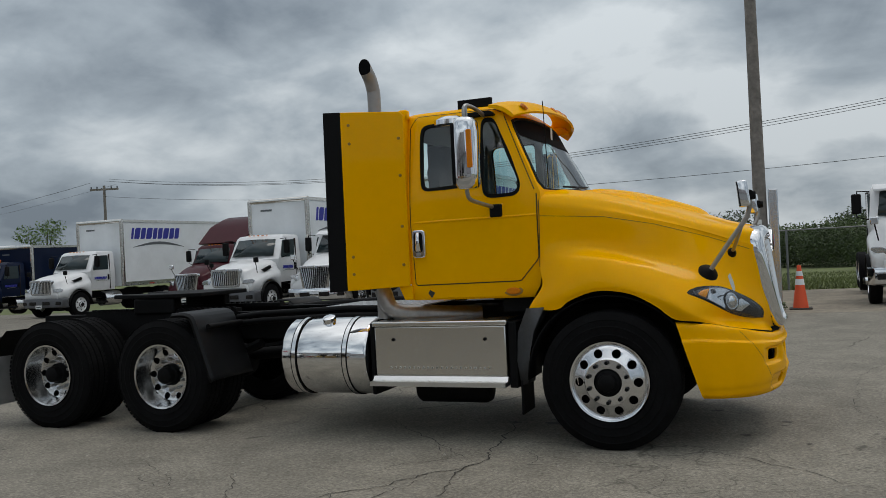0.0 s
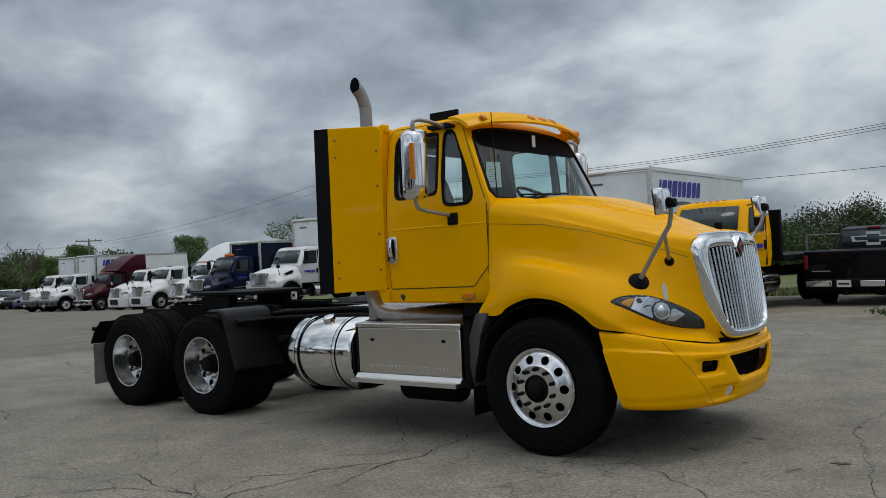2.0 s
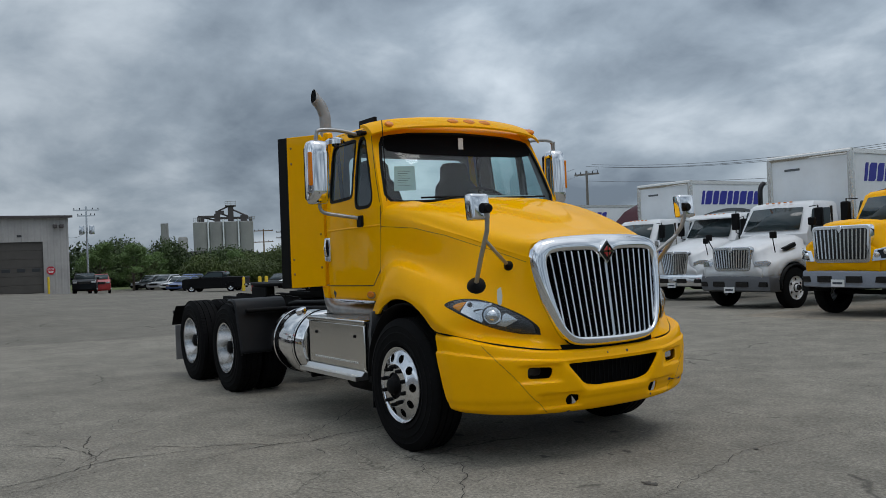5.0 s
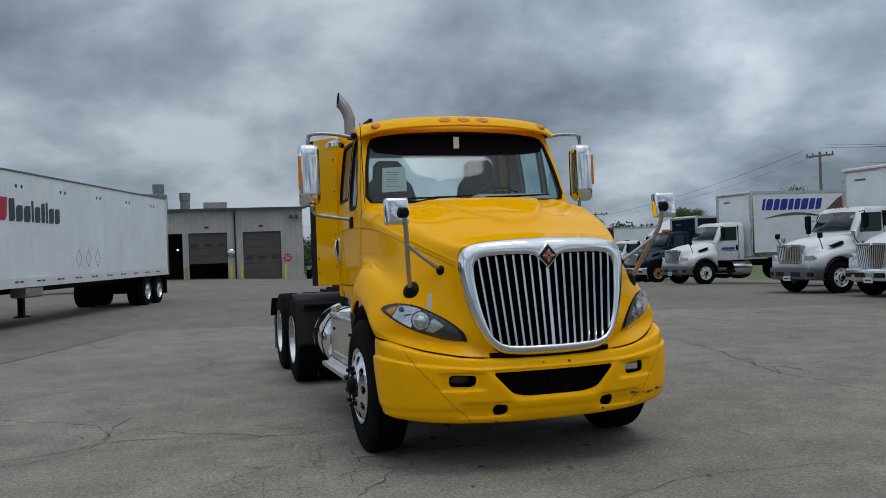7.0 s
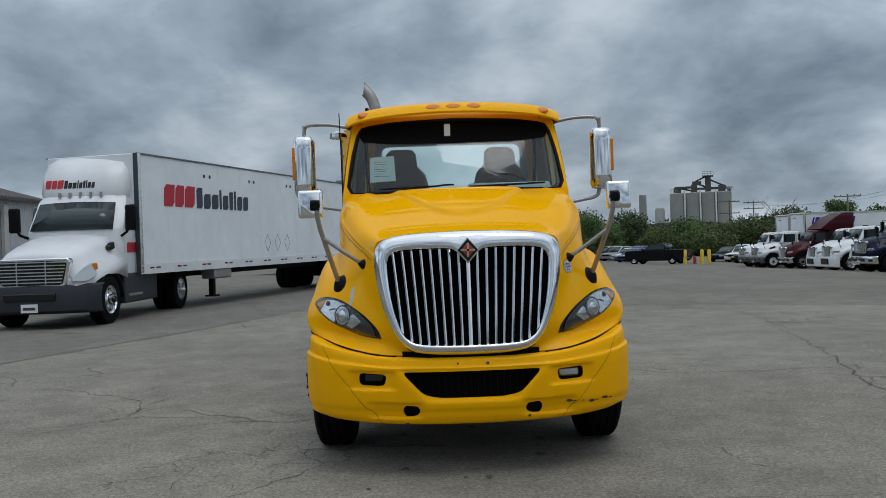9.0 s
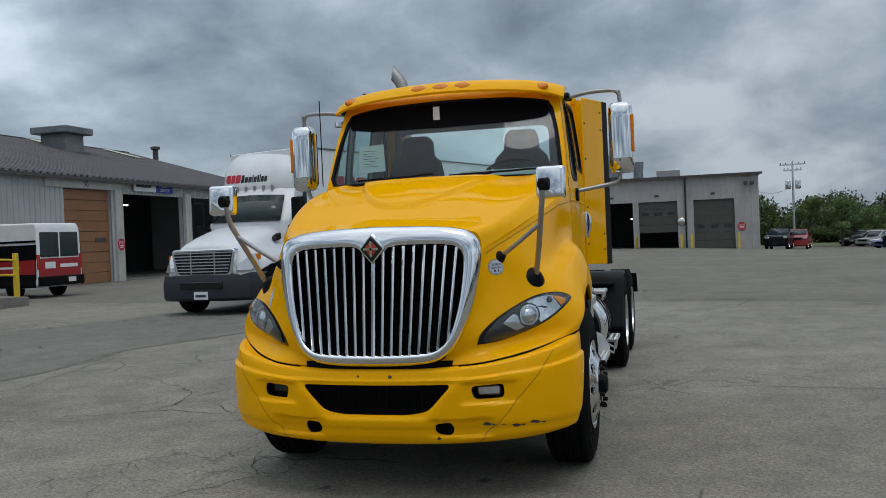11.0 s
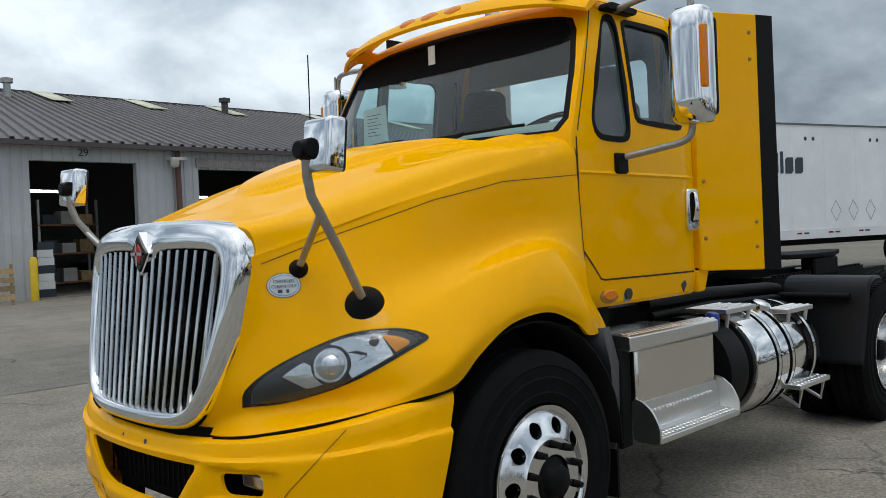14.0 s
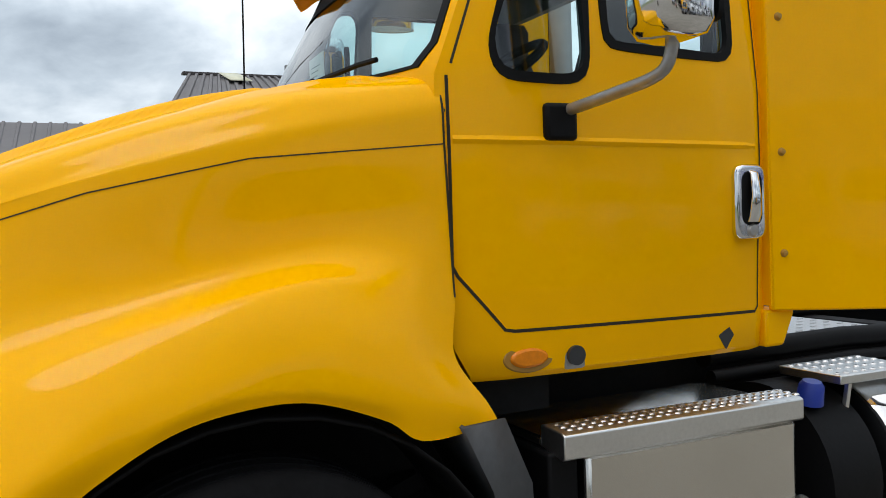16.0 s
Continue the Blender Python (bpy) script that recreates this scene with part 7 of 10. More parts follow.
# the row of fleet trucks, noses towards the yard
BOXA = (-9.9, -2.25, 1.08, 3.82, 1.20)
first = fleet_truck("box_truck", "white box truck with a blue company mark on its box", parked(-25.5, 18.6, -90), WHITE, BOXA)
copy_thing(first, parked(-15.2, 16.2, -90))
copy_thing(first, parked(-7.85, 13.6, -90))
copy_thing(first, parked(-54.7, 24.3, -90))
copy_thing(first, parked(-58.2, 24.7, -90))
fleet_truck("semi_truck", "white tractor with chrome bumper and black stack parked in a row", parked(-11.95, 16.15, -90), WHITE, bumper_mat=CHROME, nose="slim", stack="black", visor=True)
mar = fleet_truck("semi_truck", "maroon sleeper tractor parked in the fleet row", parked(-19.9, 20.2, -90), MAROON, sleeper=True, nose="slim", bumper_mat=CHROME)
copy_thing(mar, parked(-51.2, 24.85, -90))
slp = fleet_truck("semi_truck", "white sleeper tractor parked in the fleet row", parked(-37.9, 23.2, -90), WHITE, sleeper=True, nose="slim", bumper_mat=CHROME)
wt2 = fleet_truck("semi_truck", "plain white day-cab tractor parked in the fleet row", parked(-43.4, 24.2, -90), WHITE, nose="slim", bumper_mat=WHITE, lights=False)
copy_thing(wt2, parked(-47.3, 25.1, -90))
fleet_truck("semi_truck", "white day-cab tractor with chrome bumper beside the verge", parked(3.85, 13.0, -92), WHITE, nose="slim", bumper_mat=CHROME, stack="steel", visor=True)
fleet_truck("box_truck", "navy blue box truck with chrome bumper and orange beacon", parked(-33.0, 20.9, -90), NAVY, (-8.6, -2.25, 1.08, 3.3, 1.20, False, NAVY), bumper_mat=CHROME, rim=TANRIM, beacon=True, lights=False)
fleet_truck("flatbed_truck", "yellow flatbed truck with chrome grille and grey bumper", parked(-4.15, 12.35, -96), YELLOW, nose="tall", deck=True, bumper_mat=material("blue_grey_bumper", (0.22, 0.24, 0.28), 0.45, grain=0.1))


# ---- the white highway tractor and its long trailer ----
def long_trailer(m, label, length=14.45):
    """A dry van, front left bottom corner over its own origin, nose towards +x, body towards -y."""
    tr = thing("semi_trailer", label, "trailer", m=m)
    L, W, z0, z1 = length, 2.45, 1.02, 3.80
    body = part("trailer_body", boxed(((-L, -W, z0), (0, 0, z1))), BOXWHITE, tr, "white panelled trailer body", bevel=0.02)
    for y, s in ((0, 1), (-W, -1)):
        part("top_rail", boxed(((-L, y, z1 - 0.03), (0, y + s * 0.02, z1 + 0.01))), LOGOGREY, body)
        part("floor_rail", boxed(((-L, y, z0 - 0.03), (0, y + s * 0.02, z0 + 0.20))), WHITE, body)
        for i in range(1, 12):
            x = -L * i / 12
            part("panel_joint", boxed(((x - 0.02, y, z0 + 0.2), (x + 0.02, y + s * 0.005, z1 - 0.13))), BOXWHITE, body)
        for i in range(12):
            x = -0.35 - i * (L - 0.7) / 12
            part("reflector_strip", boxed(((x - 0.17, y + s * 0.02, z0 + 0.09), (x, y + s * 0.025, z0 + 0.13))), TAILRED, body)
            part("reflector_strip", boxed(((x - 0.42, y + s * 0.02, z0 + 0.09), (x - 0.24, y + s * 0.025, z0 + 0.13))), LOGODARK, body)
        for i in range(5):
            for k in (0, 0.28):
                bm = bmesh.new()
                c = Vector((-2.9 - 2.45 * i - k, y, z1 - 0.36))
                bm_cyl(bm, c, c + Vector((0, s * 0.006, 0)), 0.05, n=12)
                part("vent_hole", bm, LOGODARK, body)
    for x in (-0.05, -L + 0.05):
        part("end_post", boxed(((x - 0.07, 0, z0), (x + 0.07, 0.022, z1))), BRUSHED, body)
    part("front_edge", boxed(((0, -0.08, z0), (0.03, 0.025, z1))), LOGODARK, body)
    logo_blocks(body, pose(-1.02, 0.006, 2.60, 90, 0, 180), 0.54, (0.84, 0.70, 0.86), LOGORED, 0.06, 0.07)
    logo_blocks(body, pose(-2.50, 0.006, 2.59, 90, 0, 180), 0.54, (0.52, 0.62, 0.62, 0.20, 0.54, 0.36, 0.20, 0.52, 0.52), LOGODARK, 0.0, 0.12, rises=(1.0, 0.72, 0.72, 0.98, 0.72, 0.92, 0.98, 0.72, 0.72))
    for i in range(3):
        c = Vector((-6.39 - i * 0.67, 0.004, 1.66))
        bm = bmesh.new()
        bm_loft(bm, [[c + Vector((r * math.cos(a), o, r * 1.35 * math.sin(a))) for a in (0, math.pi / 2, math.pi, 1.5 * math.pi)] for r, o in ((0.20, 0), (0.20, 0.004), (0.18, 0.004), (0.18, 0))])
        part("placard_frame", bm, BRUSHED, body)
    part("underframe", boxed(((-L, -W + 0.7, 0.82), (-0.3, -0.7, 1.0))), FRAMEBLACK, tr)
    for y in (-0.45, -W + 0.45):
        bm = boxed(((-3.95, y - 0.07, 0.26), (-3.81, y + 0.07, 0.98)))
        lg = part("landing_leg", bm, FRAMEBLACK, tr, bevel=0.01)
        part("leg_foot", boxed(((-4.05, y - 0.13, 0.22), (-3.71, y + 0.13, 0.26))), FRAMEBLACK, lg)
    part("leg_bracket", boxed(((-4.3, -0.5, 0.72), (-3.4, -0.06, 1.0))), STEEL, tr, bevel=0.05)
    for x in (-12.15, -13.38):
        for s in SIDES:
            w = new("wheel_set")
            w.parent = tr
            w.matrix_basis = pose(0, -W / 2, 0)
            simple_wheel(w, x, 1.2, 0.49, 0.27, s, ALLOY, True, True)
        bm = bmesh.new()
        bm_cyl(bm, (x, -W + 0.2, 0.48), (x, -0.2, 0.48), 0.07)
        part("axle", bm, FRAMEBLACK, tr)
    part("slider_box", boxed(((-14.3, -W + 0.5, 0.6), (-11.6, -0.5, 0.95))), FRAMEBLACK, tr)
    part("rear_guard", boxed(((-L - 0.02, -W + 0.2, 0.5), (-L + 0.1, -0.2, 0.62))), FRAMEBLACK, tr)
    part("guard_post", boxed(((-L, -0.6, 0.55), (-L + 0.08, -0.5, 1.0))), FRAMEBLACK, tr)
    part("mud_flap", boxed(((-14.35, -0.62, 0.3), (-14.33, -0.05, 0.95))), BLACK, tr)
    return tr


long_trailer(pose(-13.40, -6.86, 0, 0, 0, -16.7), "long white dry-van trailer with red and dark blocks")


AEROLAMP = material("clear_lamp", (0.50, 0.52, 0.54), 0.12, 0.3, coat=0.6)
AEROGREY = material("aero_bumper", (0.018, 0.020, 0.026), 0.5)


def aero_tractor(m):
    """A rounded white tractor with roof fairing and dark bumper; front axle over its own origin."""
    tk = thing("semi_truck", "white aerodynamic tractor with dark bumper coupled to a trailer", "truck", m=m)
    R = 0.50
    rings = []
    for x, hw, zt, zb in ((-0.75, 1.0, 1.86, 0.9), (-0.3, 1.0, 1.80, 1.0), (0.2, 0.98, 1.67, 1.05), (0.6, 0.93, 1.55, 0.85), (0.85, 0.85, 1.47, 0.72), (0.98, 0.74, 1.36, 0.72)):
        prof = [(0, zt), (hw * 0.5, zt - 0.02), (hw * 0.75, zt - 0.08), (hw * 0.88, zt - 0.22), (hw * 0.95, zt - 0.38), (hw + 0.10, zt - 0.52), (hw + 0.13, zt - 0.66), (hw + 0.12, max(zb, 1.0 if abs(x) < 0.5 else zb))]
        rings.append([(x, -y, z) for y, z in reversed(prof[1:])] + [(x, y, z) for y, z in prof])
    bm = bmesh.new()
    bm_loft(bm, rings, closed=False)
    bm.faces.new([bm.verts.new(p) for p in rings[-1]])
    hd = part("hood", bm, WHITE, tk, "white hood", smooth=50, solid=0.02)
    bm = bmesh.new()
    lv = [(0.95, -0.70, 1.0), (1.3, -0.70, 1.02), (1.90, -0.66, 1.02), (1.96, -0.70, 1.01), (2.55, -1.05, 0.96), (2.66, -1.15, 0.90)]
    bm_loft(bm, [[(-2.15, -h, z), (-2.15, h, z), (fx - 0.16, h, z), (fx, h * 0.80, z), (fx + 0.06, 0, z), (fx, -h * 0.80, z), (fx - 0.16, -h, z)] for z, fx, h in lv], caps=True)
    cb = part("cab", bm, WHITE, tk, "white cab", smooth=40)
    bm = bmesh.new()
    rows = []
    for z, xf, h in ((2.60, -1.12, 0.92), (2.75, -1.10, 0.96), (3.10, -1.22, 0.98), (3.40, -1.45, 0.97), (3.55, -1.75, 0.92), (3.60, -2.0, 0.8)):
        rows.append([(-2.3, -h, z), (-2.3, h, z), (xf - 0.25, h, z), (xf - 0.06, h * 0.82, z), (xf, h * 0.4, z), (xf, -h * 0.4, z), (xf - 0.06, -h * 0.82, z), (xf - 0.25, -h, z)])
    bm_loft(bm, rows, caps=True)
    fr = part("roof_fairing", bm, WHITE, tk, "tall white roof fairing", smooth=50)
    for s in SIDES:
        part("fairing_edge", boxed(((-2.42, s * 0.93, 1.0), (-2.30, s * 1.0, 3.5))), BLACK, fr)
    skin = tree_of(fr)
    for y0, h, wid, mt, rises in ((-0.80, 0.19, (0.72, 0.60, 0.74), LOGORED, (1.0,)), (-0.36, 0.18, (0.42, 0.46, 0.46, 0.15, 0.40, 0.26, 0.15, 0.38, 0.38), LOGODARK, (1.0, 0.72, 0.72, 0.98, 0.72, 0.92, 0.98, 0.72, 0.72))):
        lg = logo_blocks(fr, Matrix.Identity(4), h, wid, mt, 0.0, 0.08, rises=rises)
        for v in lg.data.vertices:
            q, nrm = onto(skin, (0.5, y0 + v.co.x, 2.83 + v.co.y), (-1, 0, 0))
            v.co = q + nrm * 0.006
    bm = bmesh.new()
    bm_loft(bm, [[(-0.64, 0.88, 1.93), (-0.60, 0.5, 1.93), (-0.575, 0, 1.93), (-0.60, -0.5, 1.93), (-0.64, -0.88, 1.93)], [(-0.985, 0.82, 2.50), (-0.955, 0.46, 2.52), (-0.93, 0, 2.53), (-0.955, -0.46, 2.52), (-0.985, -0.82, 2.50)]], closed=False)
    part("windshield", bm, DARKGLASS, cb, "dark windshield", solid=0.015)
    for k in range(5):
        part("roof_lamp", boxed(((-1.10, -0.45 + k * 0.225, 2.63), (-1.04, -0.41 + k * 0.225, 2.74))), STEEL, cb)
    for s in SIDES:
        bm = bmesh.new()
        bm_prism(bm, rounded([(-1.62, 1.90), (-0.93, 1.90), (-1.12, 2.45), (-1.62, 2.48)], 0.06), "y", s * 0.96, s * 1.028)
        part("side_window", bm, DARKGLASS, cb)
        bm = bmesh.new()
        bm_prism(bm, [(-1.75, 1.0), (-1.735, 1.0), (-1.735, 2.52), (-1.75, 2.52)], "y", s * 0.94, s * 1.03)
        part("door_gap", bm, SEAM, cb)
        logo_blocks(cb, pose(-1.0 if s > 0 else -1.5, s * 1.026, 1.42, 90, 0, 180 if s > 0 else 0), 0.22, (0.75, 0.62, 0.78), LOGORED, 0.0, 0.05)
        bm = bmesh.new()
        bm_sweep(bm, [(-0.80, s * 1.0, 1.78), (-0.72, s * 1.14, 1.85), (-0.70, s * 1.25, 2.05)], 0.03, 8)
        ma = part("mirror_arm", bm, BLACK, tk)
        part("mirror_head", boxed(((-0.80, s * 1.14, 1.90), (-0.66, s * 1.36, 2.42))), BLACK, ma, bevel=0.04)
        pts = [(1.00, 0.76, 0.90), (0.84, 0.99, 0.90), (0.64, 1.08, 1.00), (0.55, 1.03, 1.22), (0.64, 0.98, 1.25), (0.86, 0.87, 1.12), (0.98, 0.76, 1.0)]
        bm = bmesh.new()
        bm_loft(bm, [[Vector(flip(p, s)) + Vector((-0.08, -s * 0.08, 0)) for p in pts], [Vector(flip(p, s)) + Vector((0.05, s * 0.03, 0)) for p in pts]], caps=True)
        lamp = part("headlamp", bm, AEROLAMP, hd, bevel=0.015)
        bm = bmesh.new()
        bm_prism(bm, [(0.56, 1.12), (0.68, 1.10), (0.68, 1.23), (0.57, 1.24)], "y", s * 1.0, s * 1.075)
        part("turn_signal", bm, AMBER, lamp)
        bm = bmesh.new()
        bm_prism(bm, rounded([(-0.48, 1.52), (-0.22, 1.47), (-0.22, 1.57), (-0.44, 1.66)], 0.03), "y", s * 0.9, s * 0.985)
        part("hood_vent", bm, GLOSSBLACK, hd)
        simple_wheel(tk, 0.0, 1.08, R, 0.28, s, ALLOY)
        simple_wheel(tk, -4.0, 1.12, R, 0.27, s, ALLOY, True, True)
        bm = bmesh.new()
        arch = [(0.60 * math.cos(a), R + 0.56 * math.sin(a)) for a in [math.pi * i / 12 for i in range(13)]]
        bm_loft(bm, [[(x, s * 1.10, z) for x, z in arch], [(x, s * 0.6, z) for x, z in arch]], closed=False)
        part("wheel_well", bm, BLACK, tk, solid=0.03)
        part("side_skirt", boxed(((-2.6, s * 1.05, 0.35), (-0.75, s * 0.6, 0.98))), AEROGREY, tk, bevel=0.04)
        part("cab_step", boxed(((-1.6, s * 1.09, 0.50), (-0.9, s * 0.9, 0.55))), STEEL, tk)
        part("frame_rail", boxed(((-5.2, s * 0.36, 0.7), (0.6, s * 0.44, 0.95))), FRAMEBLACK, tk)
    bm = bmesh.new()
    bm_prism(bm, rounded([(-0.66, 0.80), (0.66, 0.80), (0.76, 1.36), (-0.76, 1.36)], 0.10), "x", 0.86, 1.03)
    gs = part("grille_surround", bm, CHROME, tk, bevel=0.02)
    bm = bmesh.new()
    bm_prism(bm, rounded([(-0.60, 0.85), (0.60, 0.85), (0.70, 1.31), (-0.70, 1.31)], 0.08), "x", 0.95, 1.036)
    part("grille_shade", bm, GLOSSBLACK, gs)
    for k in range(7):
        z = 0.89 + k * 0.064
        w = 0.59 + 0.10 * k / 6
        part("grille_bar", boxed(((1.036, -w, z), (1.05, w, z + 0.022))), CHROME, gs)
    for y in (-0.28, 0.28):
        part("grille_bar", boxed(((1.036, y - 0.012, 0.86), (1.047, y + 0.012, 1.31))), CHROME, gs)
    bm = bmesh.new()
    bm_loft(bm, [[(xo - 0.1, -1.18, z), (xo + 0.22, -1.02, z), (xo + 0.36, -0.6, z), (xo + 0.40, 0, z), (xo + 0.36, 0.6, z), (xo + 0.22, 1.02, z), (xo - 0.1, 1.18, z)] for z, xo in ((0.30, 0.66), (0.36, 0.74), (0.62, 0.76), (0.82, 0.70), (0.86, 0.60))], closed=False)
    bp = part("bumper", bm, AEROGREY, tk, "dark grey moulded bumper", solid=0.03)
    part("bumper_slot", boxed(((1.08, -0.5, 0.55), (1.165, 0.5, 0.70))), GLOSSBLACK, bp, bevel=0.02)
    part("licence_plate", boxed(((1.14, -0.16, 0.34), (1.16, 0.16, 0.50))), PAPER, bp)
    part("plate_bars", boxed(((1.16, -0.12, 0.39), (1.165, 0.12, 0.44))), LOGODARK, bp)
    part("engine", boxed(((-0.7, -0.5, 0.5), (0.6, 0.5, 1.2))), FRAMEBLACK, tk)
    return tk


aero_tractor(pose(-11.95, -8.14, 0, 0, 0, -3.5) @ Matrix.Scale(1.06, 4))


# ---- pickups and cars ----
def car(name, label, m, paint, L, W, H, style, group="parked cars"):
    """A car or pickup standing on its own origin, nose towards +x."""
    cr = thing(name, label, "car" if style != "pickup" else "pickup truck", group, m)
    hw = W / 2
    belt = H * (0.69 if style == "pickup" else 0.56)
    lo = 0.26 * H / 1.5
    fr = L / 2
    bm = bmesh.new()
    if style == "pickup":
        prof = [(-fr, lo + 0.28), (-fr, belt), (-fr + 0.03, belt + 0.03), (fr - 1.95, belt + 0.03), (fr - 0.25, belt - 0.04), (fr - 0.04, belt - 0.16), (fr, lo + 0.15), (fr - 0.1, lo), (-fr + 0.2, lo)]
        cabin = [(-fr + 1.78, belt + 0.0), (-fr + 1.90, H - 0.07), (-fr + 2.15, H), (fr - 2.55, H), (fr - 1.82, belt + 0.0)]
    else:
        prof = [(-fr, lo + 0.15), (-fr + 0.04, belt - 0.05), (-fr + 0.25, belt), (fr - 1.3, belt), (fr - 0.3, belt - 0.12), (fr - 0.04, belt - 0.26), (fr, lo + 0.12), (fr - 0.1, lo), (-fr + 0.15, lo)]
        cabin = [(-fr + (0.15 if style == "suv" else 0.45), belt), (-fr + (0.45 if style == "suv" else 1.05), H - 0.04), (-fr + 1.4, H), (fr - 2.3, H - 0.02), (fr - 1.35, belt)]
    bm_loft(bm, [[(x, y, belt + (z - belt) * k) for x, z in prof] for y, k in ((-hw, 0.93), (-hw + 0.07, 1.0), (0, 1.02), (hw - 0.07, 1.0), (hw, 0.93))], caps=True)
    body = part("body", bm, paint, cr, smooth=35, bevel=0.03)
    bm = bmesh.new()
    bm_loft(bm, [[(x, y * (1 - 0.16 * max(0, z - belt) / (H - belt)), z) for x, z in cabin] for y in (-hw + 0.07, 0, hw - 0.07)], caps=True)
    part("cabin", bm, paint, cr, smooth=35, bevel=0.04)
    mid = sum(p[0] for p in cabin) / len(cabin)
    zc = (belt + H) / 2
    for s in SIDES:
        bm = bmesh.new()
        sh = [(mid + (x - mid) * 0.86, zc + (z - zc) * 0.70) for x, z in cabin]
        bm_loft(bm, [[(x, s * ((hw - 0.07) * (1 - 0.16 * max(0, z - belt) / (H - belt)) + o), z) for x, z in sh] for o in (-0.03, 0.006)], caps=True)
        part("side_window", bm, DARKGLASS, cr)
        for x in (fr - 0.92, -fr + 0.98 if style != "pickup" else -fr + 1.15):
            simple_wheel(cr, x, hw + 0.01, 0.40 if style == "pickup" else 0.31, 0.24, s, ALLOY)
        bm = boxed(((fr - 0.06, s * (hw - 0.42), belt - 0.30), (fr + 0.005, s * (hw - 0.05), belt - 0.14)))
        part("headlamp", bm, LAMPGREY, body, bevel=0.02)
        lens = 0.10 if style == "pickup" else 0.20
        bm = boxed(((-fr - 0.012, s * (hw - lens), belt - 0.42), (-fr + 0.08, s * (hw + 0.004), belt - 0.07)))
        part("tail_lamp", bm, TAILRED, body, bevel=0.02)
        if style == "pickup":
            bm = bmesh.new()
            ring = [(math.cos(a), math.sin(a)) for a in [math.pi * (i / 12) for i in range(13)]]
            bm_loft(bm, [[(-fr + 1.15 + r * c, s * y, 0.39 + r * z) for c, z in ring] for r, y in ((0.47, hw - 0.12), (0.47, hw + 0.03), (0.53, hw + 0.035), (0.56, hw - 0.02))], closed=False)
            part("wheel_flare", bm, paint, body)
            part("door_gap", boxed(((-fr + 2.02, s * (hw - 0.02), lo + 0.2), (-fr + 2.035, s * (hw + 0.004), belt + 0.02))), SEAM, body)
            part("door_handle", boxed(((-fr + 2.25, s * hw, belt - 0.17), (-fr + 2.45, s * (hw + 0.03), belt - 0.12))), BLACK, body, bevel=0.01)
        part("door_mirror", boxed(((fr - 1.95, s * hw, belt), (fr - 1.8, s * (hw + 0.2), belt + 0.16))), BLACK, cr, bevel=0.03)
    a, c = cabin[-2], cabin[-1]
    bm = bmesh.new()
    n = Vector((c[1] - a[1], 0, a[0] - c[0])).normalized() * -1
    quad = [(a[0] + (c[0] - a[0]) * f, a[1] + (c[1] - a[1]) * f) for f in (0.1, 0.9)]
    bm_loft(bm, [[(x + o * 0.7, y * (hw - 0.22), z + o * 0.7) for x, z in quad] for y, o in ((-1, 0.012), (1, 0.012))], closed=False)
    part("windshield", bm, DARKGLASS, cr, solid=0.01)
    a, c = cabin[0], cabin[1]
    quad = [(a[0] + (c[0] - a[0]) * f, a[1] + (c[1] - a[1]) * f) for f in (0.15, 0.92)]
    bm = bmesh.new()
    bm_loft(bm, [[(x - 0.014, y * (hw - 0.22), z) for x, z in quad] for y in (-1, 1)], closed=False)
    part("rear_window", bm, DARKGLASS, cr, solid=0.01)
    if style == "pickup":
        rb = part("rear_bumper", boxed(((-fr - 0.16, -hw + 0.04, lo + 0.16), (-fr + 0.05, hw - 0.04, lo + 0.36))), BLACK, cr, bevel=0.03)
        for y0, y1 in ((-hw + 0.10, -0.36), (0.28, hw - 0.10)):
            part("bumper_face", boxed(((-fr - 0.175, y0, lo + 0.175), (-fr - 0.15, y1, lo + 0.315))), CHROME, rb, bevel=0.012)
        part("tailgate_handle", boxed(((-fr - 0.012, -0.13, belt - 0.20), (-fr + 0.02, 0.13, belt - 0.12))), BLACK, body, bevel=0.012)
        part("name_strip", boxed(((-fr - 0.006, 0.36, belt - 0.465), (-fr + 0.02, 0.80, belt - 0.445))), CARSILVER, body)
        part("tow_hitch", boxed(((-fr - 0.12, -0.05, lo - 0.02), (-fr + 0.2, 0.05, lo + 0.09))), BLACK, cr)
        part("brake_lamp", boxed(((cabin[1][0] - 0.01, -0.16, H - 0.075), (cabin[1][0] + 0.06, 0.16, H - 0.025))), TAILRED, cr, bevel=0.01)
    else:
        part("rear_bumper", boxed(((-fr - 0.12, -hw + 0.05, lo + 0.05), (-fr + 0.05, hw - 0.05, lo + 0.27))), BLACK, cr, bevel=0.03)
    part("front_grille", boxed(((fr - 0.03, -0.5, belt - 0.36), (fr + 0.012, 0.5, belt - 0.14))), GLOSSBLACK, body, bevel=0.02)
    if style == "pickup":
        bm = boxed(((-fr + 0.06, -hw + 0.12, belt - 0.42), (-fr + 1.72, hw - 0.12, belt + 0.035)))
        part("bed_cover", bm, BLACK, cr)
    return cr


